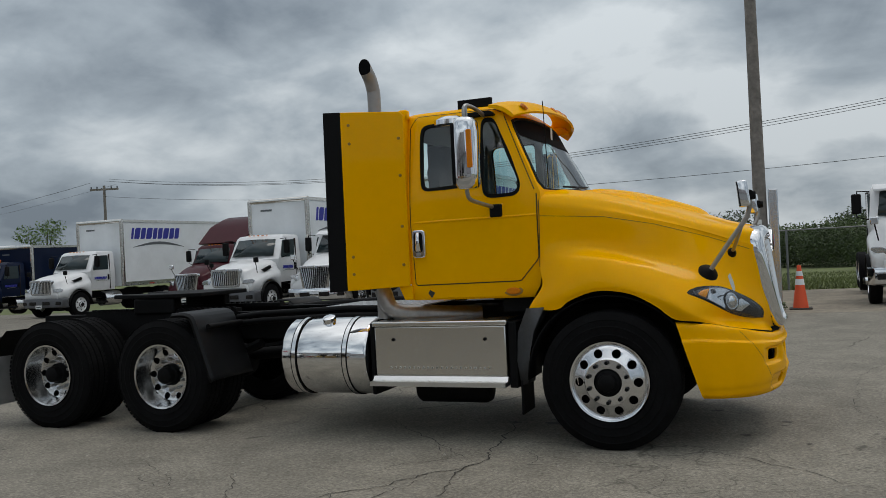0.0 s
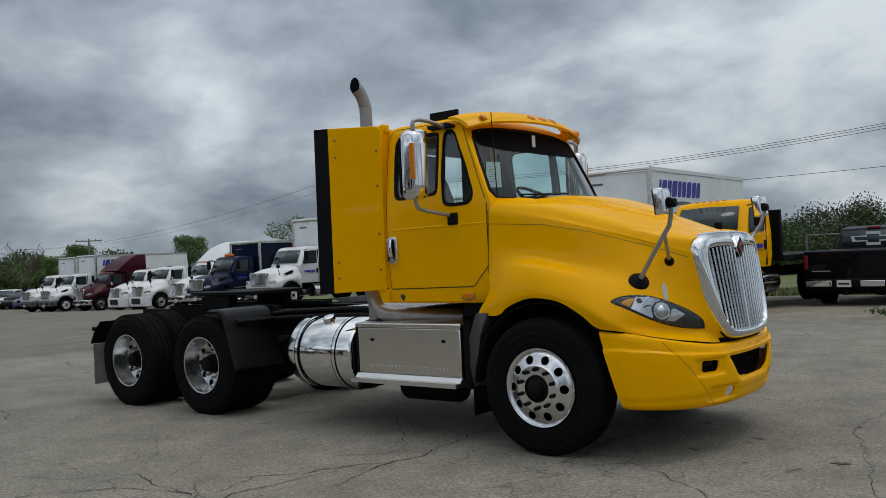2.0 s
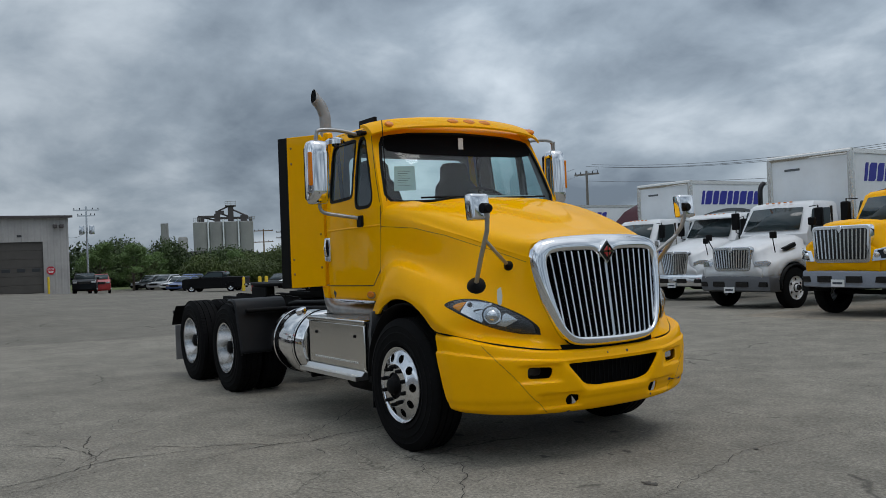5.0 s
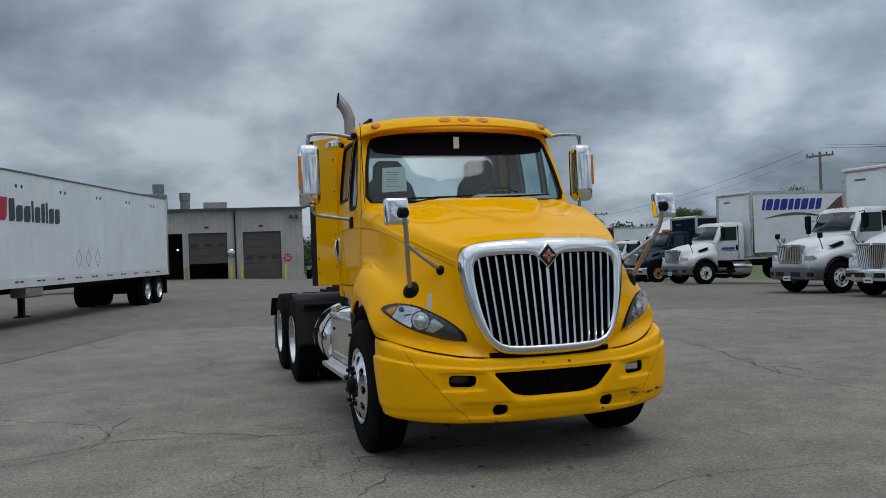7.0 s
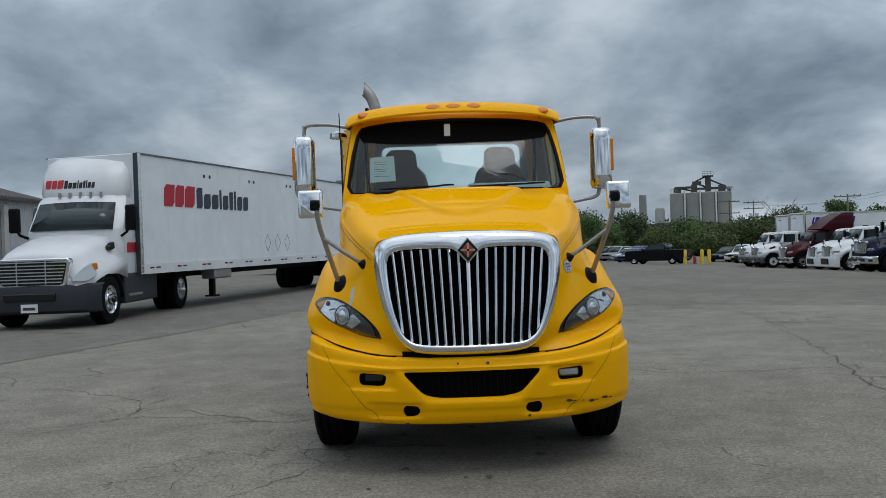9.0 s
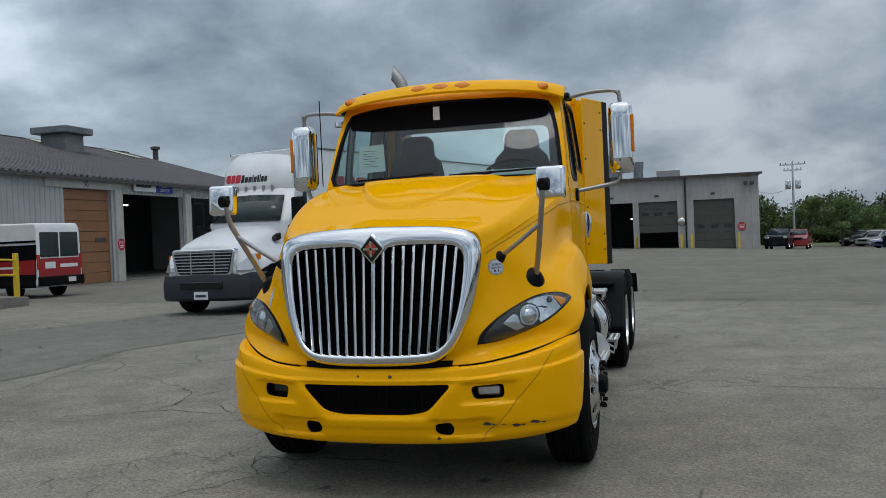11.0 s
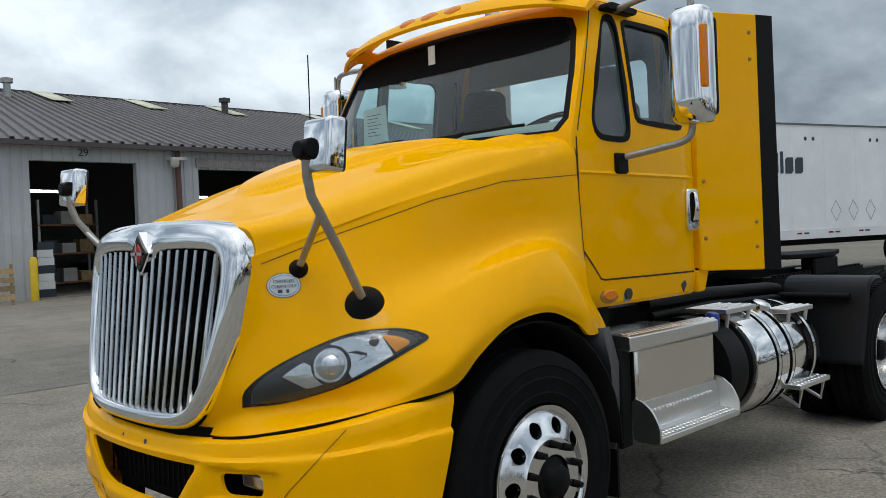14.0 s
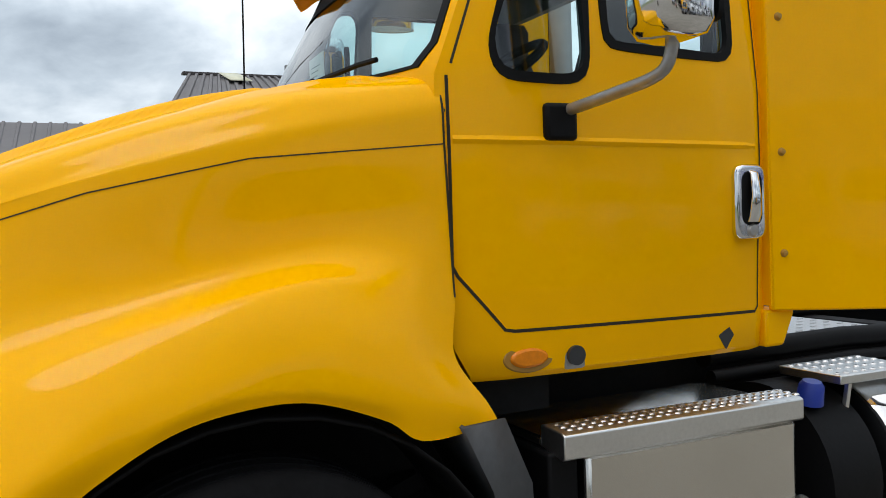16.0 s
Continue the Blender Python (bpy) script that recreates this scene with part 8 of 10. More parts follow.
pk = car("pickup", "black pickup seen from its tailgate, silver emblem in its rear window", pose(-1.2, 18.0, ground_z(-1.2, 18), 0, 0, 82), CARBLACK, 5.7, 1.98, 1.92, "pickup")
bm = bmesh.new()
cross = [(-0.42, -0.06), (-0.14, -0.06), (-0.15, -0.14), (0.13, -0.14), (0.14, -0.06), (0.42, -0.06), (0.46, 0.06), (0.15, 0.06), (0.15, 0.14), (-0.13, 0.14), (-0.14, 0.06), (-0.38, 0.06)]
cross = [(x * 1.2, z * 1.25) for x, z in cross]
inner = [(x * 0.84, z * 0.6) for x, z in cross]
bm_loft(bm, [[(0, y, z) for y, z in cross], [(0, y, z) for y, z in inner]])
part("window_emblem", bm, CARSILVER, pk, smooth=0, loc=pose(-1.035, 0, 1.60, 0, 12.5, 0))
part("licence_plate", boxed(((-3.04, -0.16, 0.50), (-3.015, 0.16, 0.66))), PAPER, pk)
part("plate_bars", boxed(((-3.045, -0.12, 0.555), (-3.038, 0.12, 0.60))), LOGODARK, pk)
car("pickup", "dark pickup parked broadside across the yard", parked(-72.2, 21.2, -130), CARBLACK, 5.8, 1.95, 1.85, "pickup")
car("pickup", "black pickup facing the yard beside the grey building", parked(-76.0, 10.6, -12), CARBLACK, 5.6, 1.95, 1.85, "pickup")
car("pickup", "dark red pickup facing the yard beside the grey building", parked(-81.5, 12.9, -12), CARRED, 5.6, 1.95, 1.85, "pickup")
rng = random.Random(3)
ROW = [(-93.5, 20.6, CARBLACK, "black"), (-90.5, 21.5, CARSILVER, "grey"), (-88.5, 22.4, WHITE, "white"), (-85.5, 22.6, CARBLUE, "blue"), (-82.5, 21.4, CARBLUE, "blue"), (-97.0, 21.5, CARSILVER, "silver"), (-76.5, 29.2, CARBLACK, "black"), (-73.5, 29.6, WHITE, "white"), (-70.8, 29.4, CARBLACK, "dark"), (-68.6, 29.7, CARBLUE, "dark blue"), (-66.2, 29.0, CARRED, "red"), (-64.0, 29.2, CARRED, "red"), (-62.0, 29.4, CARBLACK, "black")]
for i, (x, y, col, lab) in enumerate(ROW):
    car("car", lab + " car in a far row by the trees", parked(x, y, -48 + rng.uniform(-5, 5)), col, 4.5, 1.78, 1.42 + 0.2 * (i % 2), "suv" if i % 2 else "sedan")

# ---- the long warehouse ----
SIDING = material("grey_metal_siding", (0.455, 0.465, 0.48), 0.5, 0.0, grain=0.05, scale=3, stain=0.14, stain_scale=0.6)
GARAGEWALL = material("taupe_metal_siding", (0.40, 0.385, 0.37), 0.55, grain=0.06, scale=3, stain=0.16, stain_scale=0.5)
ROOFING = material("brown_grey_roof", (0.112, 0.102, 0.103), 0.55, grain=0.08, scale=4, stain=0.15, stain_scale=0.4)
SKYLIGHT = material("fibreglass_skylight", (0.62, 0.62, 0.46), 0.5, stain=0.15, stain_scale=2)
TRIMDARK = material("dark_trim", (0.07, 0.06, 0.06), 0.6)
PIPEBROWN = material("brown_downpipe", (0.13, 0.06, 0.055), 0.55, stain=0.2)
ROLLBROWN = material("brown_roll_door", (0.29, 0.135, 0.06), 0.55, grain=0.06, stain=0.15, stain_scale=1)
ROLLGREY = material("brown_grey_door", (0.075, 0.068, 0.060), 0.6, grain=0.06, stain=0.15, stain_scale=1)
COLUMN = material("off_white_column", (0.50, 0.49, 0.46), 0.6, stain=0.2, stain_scale=2)
WALLCONC = material("old_concrete_wall", (0.22, 0.205, 0.18), 0.9, grain=0.2, scale=8, stain=0.35, stain_scale=1.2, bump=0.5)
TUBE = material("lit_tube", (1.0, 1.0, 0.95), 0.5, emit=3.0)
WB = -24.0


def ribbed(bm, p, q, z0, z1, pitch=0.3, depth=0.03):
    """Upright sheet-metal siding between two plan points, ribs towards the right of p to q."""
    p, q = Vector(p), Vector(q)
    d = (q - p).normalized()
    n = Vector((d.y, -d.x))
    count = max(1, int((q - p).length / pitch))
    pitch = (q - p).length / count
    line = []
    for i in range(count):
        for f, o in ((0.0, 0.0), (0.62, 0.0), (0.72, depth), (0.90, depth)):
            line.append(p + d * (i + f) * pitch + n * o)
    line.append(q.copy())
    bm_loft(bm, [[(v.x, v.y, z0) for v in line], [(v.x, v.y, z1) for v in line]], closed=False)


shed = tagged(new("warehouse"), "long grey metal warehouse with a brown ribbed roof", "building")


def shed_wall(x0, x1, z0, z1):
    bm = bmesh.new()
    ribbed(bm, (x0, WB), (x1, WB), z0, z1)
    part("wall_panel", bm, SIDING, shed, "grey ribbed wall sheet", smooth=0)
    part("wall_core", boxed(((x0, WB - 0.06, z0), (x1, WB - 0.26, z1))), SIDING, shed)


OPEN29, OPENSHIP, OPEN30, OPENBAY, OPENBAY2 = (-10.35, -6.95), (-16.67, -12.6), (-29.45, -26.2), (-35.6, -30.3), (-42.2, -36.4)
EAVE, RIDGEZ, RIDGEY, XE, XW = 4.80, 8.25, -36.0, -3.0, -47.5
edges = [XW, *OPENBAY2, *OPENBAY, *OPEN30, *OPENSHIP, *OPEN29, XE]
for a, c in zip(edges[0::2], edges[1::2]):
    shed_wall(a, c, 0.0, EAVE)
for (a, c), h in ((OPENBAY2, 4.2), (OPENBAY, 4.2), (OPEN30, 4.32), (OPENSHIP, 4.1), (OPEN29, 4.25)):
    shed_wall(a, c, h, EAVE)
# end and rear walls
bm = bmesh.new()
bm_loft(bm, [[(x, WB - 0.06, 0), (x, WB - 0.06, EAVE), (x - 2.9, RIDGEY, RIDGEZ), (x - 2.9, -48, EAVE), (x - 2.9, -48, 0)] for x in (XE - 0.2, XE)], caps=True)
part("end_wall", bm, SIDING, shed)
bm = bmesh.new()
bm_prism(bm, [(WB - 0.06, 0), (WB - 0.06, EAVE), (RIDGEY, RIDGEZ), (-48, EAVE), (-48, 0)], "x", XW, XW + 0.2)
part("end_wall", bm, SIDING, shed)
part("rear_wall", boxed(((XW, -48, 0), (XE - 2.9, -47.8, EAVE))), SIDING, shed)
# added backdrop behind the openings: the unlit interior is put into its colour
part("inner_wall", boxed(((XW, -34.0, 0), (XE - 3.0, -33.8, 6.5))), material("interior_shade", (0.05, 0.05, 0.05), 0.9), shed, "dark wall inside the warehouse")
part("floor_slab", boxed(((XW, -47.8, -0.2), (XE - 3.0, WB - 0.1, 0.02))), WALLCONC, shed)
# roof sheets with standing ribs
for y0, z0, y1, z1 in ((WB + 0.35, EAVE - 0.10, RIDGEY, RIDGEZ), (RIDGEY, RIDGEZ, -48.4, EAVE - 0.1)):
    bm = bmesh.new()
    n = int((XE - XW + 0.8) / 0.42)
    line = []
    for i in range(n):
        for f, o in ((0, 0), (0.66, 0), (0.74, 0.08), (0.92, 0.08)):
            line.append((XW - 0.4 + (i + f) * 0.42, o))
    skew = lambda x, y: x if x < -14 or y > -30 else -14 + (x + 14) * 8.5 / 11.4
    bm_loft(bm, [[(skew(x, y0), y0, z0 + 0.1 + o) for x, o in line], [(skew(x, y1), y1, z1 + 0.1 + o) for x, o in line]], closed=False)
    part("roof_sheet", bm, ROOFING, shed, "brown-grey ribbed metal roof", smooth=0, solid=0.04)
part("eave_trim", boxed(((XW - 0.4, WB + 0.30, EAVE - 0.13), (XE + 0.4, WB + 0.42, EAVE + 0.02))), TRIMDARK, shed)
part("ridge_cap", boxed(((XW - 0.4, RIDGEY - 0.25, RIDGEZ + 0.10), (XE - 2.5, RIDGEY + 0.25, RIDGEZ + 0.20))), TRIMDARK, shed)
slope = (RIDGEZ - EAVE) / (WB - RIDGEY)
for x in (-7.85, -12.05, -16.25, -20.45, -26.3, -32.4, -38.4, -45.4):
    bm = bmesh.new()
    ya, yb = -32.9, -35.5
    za, zb = EAVE + (WB - ya) * slope + 0.28, EAVE + (WB - yb) * slope + 0.28
    bm_loft(bm, [[(x, ya, za), (x + 0.9, ya, za)], [(x, yb, zb), (x + 0.9, yb, zb)]], closed=False)
    part("skylight", bm, SKYLIGHT, shed, "pale fibreglass roof light", solid=0.03)
# roof vents
for x, y, r, h in ((-19.5, -33.5, 0.16, 0.75), (-9.65, -33.6, 0.14, 0.75), (-50, -35, 0.2, 0.8)):
    z = EAVE + (WB - y) * slope
    bm = bmesh.new()
    bm_lathe(bm, [(r, 0.0), (r, h), (r * 1.7, h), (r * 1.7, h + 0.18), (0, h + 0.24)], (x, y, z), (0, 0, 1), 16)
    part("roof_vent", bm, STEEL if x > -12 else TRIMDARK, shed, "round roof vent pipe")
bm = boxed(((-38.4, -33.9, 7.2), (-36.8, -32.2, 8.4)))
FANGREY = material("galvanised_fan", (0.19, 0.20, 0.205), 0.5, 0.2, grain=0.1, scale=3, stain=0.3, stain_scale=1.5)
hv = part("roof_fan", bm, FANGREY, shed, "square roof fan housing", bevel=0.03)
part("fan_cap", boxed(((-38.8, -34.3, 8.4), (-36.4, -31.8, 8.8))), FANGREY, hv, bevel=0.05)


def roll_door(parent, x0, x1, z0, z1, y, mat, slats, axis="y"):
    """A sectional door: slat by slat."""
    for i in range(slats):
        a, c = z0 + (z1 - z0) * i / slats + 0.008, z0 + (z1 - z0) * (i + 1) / slats - 0.008
        lo, hi = ((x0, y - 0.05, a), (x1, y, c)) if axis == "y" else ((y - 0.05, x0, a), (y, x1, c))
        part("door_slat", boxed((lo, hi)), mat, parent, bevel=0.012)


door30 = part("door_frame", boxed(((OPEN30[0], WB - 0.28, 0.0), (OPEN30[1], WB - 0.24, 4.32))), TRIMDARK, shed)
roll_door(door30, OPEN30[0], OPEN30[1], 0.02, 4.30, WB - 0.16, ROLLBROWN, 9)
part("pull_plate", boxed(((-29.2, WB - 0.16, 1.9), (-28.4, WB - 0.14, 2.1))), TRIMDARK, door30)
part("door_header", boxed(((-30.2, WB + 0.04, 4.33), (-25.0, WB + 0.10, 4.72))), COLUMN, shed, "off-white stained door header")
for x in (-29.95, -36.0, -42.6):
    part("column", boxed(((x - 0.28, WB - 0.2, 0.0), (x + 0.28, WB + 0.12, 4.4))), COLUMN, shed, "off-white door column", bevel=0.02)
INK = material("sign_ink", (0.03, 0.03, 0.035), 0.6)
lettering("30", 0.36, INK, pose(-27.6, WB + 0.105, 4.53, 90, 0, 180), shed, "door_number")
lettering("29", 0.34, INK, pose(-8.6, WB + 0.04, 4.52, 90, 0, 180), shed, "door_number")
part("sign_board", boxed(((-16.2, WB + 0.03, 4.16), (-12.5, WB + 0.07, 4.48))), material("faded_sign", (0.30, 0.26, 0.25), 0.7, stain=0.2), shed, "faded sign above the dock door")
lettering("SHIPPING & RECEIVING", 0.25, material("faded_ink", (0.42, 0.36, 0.36), 0.7), pose(-14.35, WB + 0.075, 4.32, 90, 0, 180), shed, "sign_lettering", squeeze=1.05)
sg = part("sign_board", boxed(((-32.95, WB + 0.12, 4.36), (-31.1, WB + 0.16, 4.84))), BOXWHITE, shed, "white company sign")
logo_blocks(sg, pose(-31.25, WB + 0.162, 4.55, 90, 0, 180), 0.18, (0.32, 0.8, 0.72, 0.78, 0.66, 0.72, 0.78, 0.72, 0.72), LOGODARK, 0.25, 0.1)
sg2 = part("sign_board", boxed(((-34.45, WB + 0.12, 4.34), (-33.0, WB + 0.16, 4.82))), LOGOBLUE, shed, "dark blue sign")
for txt, dz in (("PRIORITY", 0.11), ("SERVICE", -0.11)):
    lettering(txt, 0.23, PAPER, pose(-33.72, WB + 0.165, 4.58 + dz, 90, 0, 180), sg2)


def stop_sign(parent, m, r=0.24):
    bm = bmesh.new()
    bm_prism(bm, [(r * math.cos(radians(22.5 + 45 * i)), r * math.sin(radians(22.5 + 45 * i))) for i in range(8)], "z", 0, 0.01)
    s = part("stop_sign", bm, LOGORED, parent, "small red octagonal stop sign", smooth=0, loc=m)
    lettering("STOP", r * 0.62, PAPER, pose(0, r * 0.25, 0.012), s)
    part("sign_bars", boxed(((-r * 0.6, -r * 0.25, 0.01), (r * 0.6, -r * 0.1, 0.013)), ((-r * 0.5, -r * 0.5, 0.01), (r * 0.5, -r * 0.36, 0.013))), PAPER, s)
    return s


stop_sign(shed, pose(-29.95, WB + 0.125, 1.75, 90, 0, 180), 0.30)
for x in (-11.78, -17.08, -17.48):
    bm = bmesh.new()
    bm_sweep(bm, [(x, WB + 0.12, 4.68), (x, WB + 0.12, 0.1)], 0.10, 8)
    part("downpipe", bm, PIPEBROWN, shed, "brown downpipe")
bm = boxed(((-12.0, WB + 0.05, 4.36), (-11.4, WB + 0.35, 4.46)))
sc = part("camera_bracket", bm, COLUMN, shed)
bm = bmesh.new()
bm_lathe(bm, [(0.0, -0.30), (0.10, -0.28), (0.15, -0.2), (0.15, 0.0), (0, 0.05)], (-11.55, WB + 0.35, 4.40), (0, 0, 1), 16)
part("dome_camera", bm, COLUMN, sc, "white dome security camera")
# dock below the receiving door, ramp wall and rails
part("dock_wall", boxed(((-17.2, WB + 0.04, 0.0), (-11.9, WB + 0.25, 1.02))), WALLCONC, shed, "stained concrete dock face", bevel=0.02)
part("dock_floor", boxed(((-17.2, WB + 0.04, 0.9), (-11.9, -33.8, 1.0))), WALLCONC, shed)
for x in (-15.8, -13.0):
    part("dock_bumper", boxed(((x - 0.25, WB + 0.25, 0.65), (x + 0.25, WB + 0.42, 1.0))), BLACK, shed, bevel=0.03)
for x0, x1, z, y in ((-9.6, -7.2, 3.7, -28), (-15.2, -13.6, 3.5, -28)):
    bm = bmesh.new()
    bm_cyl(bm, (x0, y, z - 0.15), (x1, y - 2.5, z + 0.1), 0.05, n=8)
    part("strip_light", bm, TUBE, shed, "lit fluorescent tube")
for k in range(4):
    bm = bmesh.new()
    bm_cyl(bm, (-35.0 + k * 0.2, -27 - 1.4 * k, 3.9), (-31.0, -27 - 1.4 * k, 3.9), 0.045, n=8)
    part("strip_light", bm, TUBE, shed, "lit fluorescent tube")
# office window with white frame
bm = boxed(((-5.35, WB + 0.02, 1.08), (-2.2 - 1.2, WB + 0.08, 2.48)))
wn = part("window_frame", bm, WHITE, shed, "white window frame", bevel=0.01)
for a, c in ((-5.27, -4.42), (-4.34, -3.48)):
    part("window_pane", boxed(((a, WB + 0.075, 1.16), (c, WB + 0.09, 1.74))), DARKGLASS, wn)
    part("window_pane", boxed(((a, WB + 0.075, 1.80), (c, WB + 0.09, 2.40))), DARKGLASS, wn)
# lower annex past the end of the warehouse
annex = tagged(new("annex_building"), "lower grey metal annex with a brown roof", "building")
bm = bmesh.new()
bm_prism(bm, [(WB + 0.6, 0), (WB + 0.6, 2.9), (-34, 5.9), (-44, 2.9), (-44, 0)], "x", XE + 0.25, 16)
part("annex_wall", bm, SIDING, annex)
bm = bmesh.new()
line = []
for i in range(44):
    for f, o in ((0, 0), (0.72, 0), (0.78, 0.05), (0.94, 0.05)):
        line.append((XE + 0.05 + (i + f) * 0.42, o))
bm_loft(bm, [[(x, WB + 0.9, 2.88 + o) for x, o in line], [(x if x > 2 else 2 + (x - 2) * 1.3, -34, 5.9 + o) for x, o in line], [(x, -44.3, 2.9 + o) for x, o in line]], closed=False)
part("roof_sheet", bm, ROOFING, annex, smooth=0, solid=0.04)

ramp = tagged(new("loading_ramp"), "stained concrete loading ramp with yellow rails", "ramp")
bm = bmesh.new()
v = [(-10.9, -16.3, 0.50), (-15.1, -16.4, 0.26), (-16.6, WB + 0.3, 0.40), (-11.0, WB + 0.3, 0.90)]
bm_loft(bm, [[(x, y, -0.1) for x, y, z in v], v], caps=True)
part("ramp_body", bm, WALLCONC, ramp, bevel=0.03)
for x, z in ((-11.3, 0.48), (-12.85, 0.39), (-14.7, 0.28)):
    part("rail_post", boxed(((x - 0.06, -16.52, z), (x + 0.06, -16.40, z + 1.25))), SAFETY, ramp, "yellow steel post", bevel=0.01)
for dz in (0.62, 1.05):
    bm = bmesh.new()
    bm_sweep(bm, [(-11.3, -16.46, 0.48 + dz), (-14.7, -16.46, 0.28 + dz)], 0.03, 8)
    part("rail", bm, SAFETY, ramp)

# pallets in stacks
WOOD = material("raw_pallet_wood", (0.46, 0.32, 0.16), 0.8, grain=0.25, scale=12, stain=0.25, stain_scale=3, vary=0.35)


def pallet_meshes():
    bm = boxed(((-0.6, -0.05, 0), (0.6, 0.05, 0.018)))
    board = bpy.data.meshes.new("board")
    bm.to_mesh(board)
    bm.free()
    bm = boxed(((-0.02, -0.5, 0), (0.02, 0.5, 0.085)))
    stringer = bpy.data.meshes.new("stringer")
    bm.to_mesh(stringer)
    bm.free()
    board.materials.append(WOOD)
    stringer.materials.append(WOOD)
    return board, stringer


BOARD, STRINGER = pallet_meshes()


def add_pallet(m):
    p = thing("pallet", "rough wooden pallet in a leaning stack", "pallet", "stacked pallets", m)
    for k in range(6):
        b = new("top_board", BOARD)
        b.parent, b.matrix_basis = p, pose(0, -0.45 + 0.18 * k, 0.103)
    for k in range(3):
        b = new("bottom_board", BOARD)
        b.parent, b.matrix_basis = p, pose(0, -0.45 + 0.45 * k, 0.0)
    for x in (-0.56, 0, 0.56):
        b = new("stringer", STRINGER)
        b.parent, b.matrix_basis = p, pose(x, 0, 0.018)


rng = random.Random(11)
for x, y, n, ang in ((-9.4, -16.5, 14, 20), (-8.1, -17.4, 13, 12), (-9.1, -18.9, 13, 25), (-8.7, -20.6, 12, 5)):
    for i in range(n):
        add_pallet(pose(x + rng.uniform(-0.13, 0.13), y + rng.uniform(-0.13, 0.13), 0.122 * i, 0, 0, ang + rng.uniform(-11, 11)))
bm = bmesh.new()
bm_lathe(bm, [(0.0, 0.0), (0.12, 0.0), (0.12, 0.22), (0.10, 0.24), (0.0, 0.24)], (-9.45, -16.6, 1.71), (0, 0, 1), 16)
tagged(part("yellow_bucket", bm, SAFETY), "small yellow bucket on a stack of pallets", "bucket")
for x, y, a in ((-13.0, -18.6, 70), (-4.2, -22.6, 80)):
    add_pallet(pose(x, y, 0.45 if x < -10 else 0.55, 0, a, 90))
crate = thing("wooden_crate", "raw wood crate with a blue cover against the wall", "crate", m=pose(-4.9, -22.3, 0))
for i in range(4):
    part("crate_slat", boxed(((-0.9, 0.0, 0.15 + 0.24 * i), (0.9, 0.03, 0.30 + 0.24 * i))), WOOD, crate)
for x in (-0.88, 0, 0.82):
    part("crate_post", boxed(((x, -0.04, 0), (x + 0.08, 0.0, 1.15))), WOOD, crate)
bm = bmesh.new()
bm_lathe(bm, [(0, 0.55), (0.22, 0.5), (0.36, 0.3), (0.40, 0)], (0.2, 0.4, 0), (0, 0, 1), 14)
part("blue_cover", bm, CARBLUE, crate, "crumpled blue cover")


for x in (-6.75, -10.6):
    bm = bmesh.new()
    bm_lathe(bm, [(0.0, 1.32), (0.08, 1.30), (0.12, 1.22), (0.12, 0.0)], (x, WB + 0.55, 0), (0, 0, 1), 14)
    tagged(part("bollard", bm, SAFETY), "yellow painted steel bollard beside an open bay", "bollard", "dock bollards")
carton = thing("carton_stack", "stack of white and black cartons inside the open bay", "carton", m=pose(-7.55, -24.9, 0.02))
for k in range(7):
    part("carton", boxed(((-0.28 + 0.02 * (k % 3), -0.25, 0.25 * k), (0.24 + 0.02 * (k % 2), 0.25, 0.25 * k + 0.24))), PAPER if k % 3 else LOGODARK, carton, bevel=0.008)
bm = bmesh.new()
rack = thing("storage_rack", "dark steel storage rack inside the open bay", "rack", m=pose(-9.3, -27.6, 0.02))
for x in (-1.0, 1.0):
    for y in (-0.4, 0.4):
        part("rack_post", boxed(((x - 0.04, y - 0.04, 0), (x + 0.04, y + 0.04, 3.2))), STEEL, rack)
for z in (0.3, 1.3, 2.3):
    part("rack_shelf", boxed(((-1.04, -0.44, z), (1.04, 0.44, z + 0.06))), ROLLBROWN, rack)
    for k in range(3):
        part("rack_carton", boxed(((-0.9 + 0.62 * k, -0.3, z + 0.06), (-0.42 + 0.62 * k, 0.3, z + 0.40 + 0.12 * ((k + int(z)) % 2)))), (WOOD, COLUMN, LOGODARK)[k], rack, bevel=0.01)
bm.free()


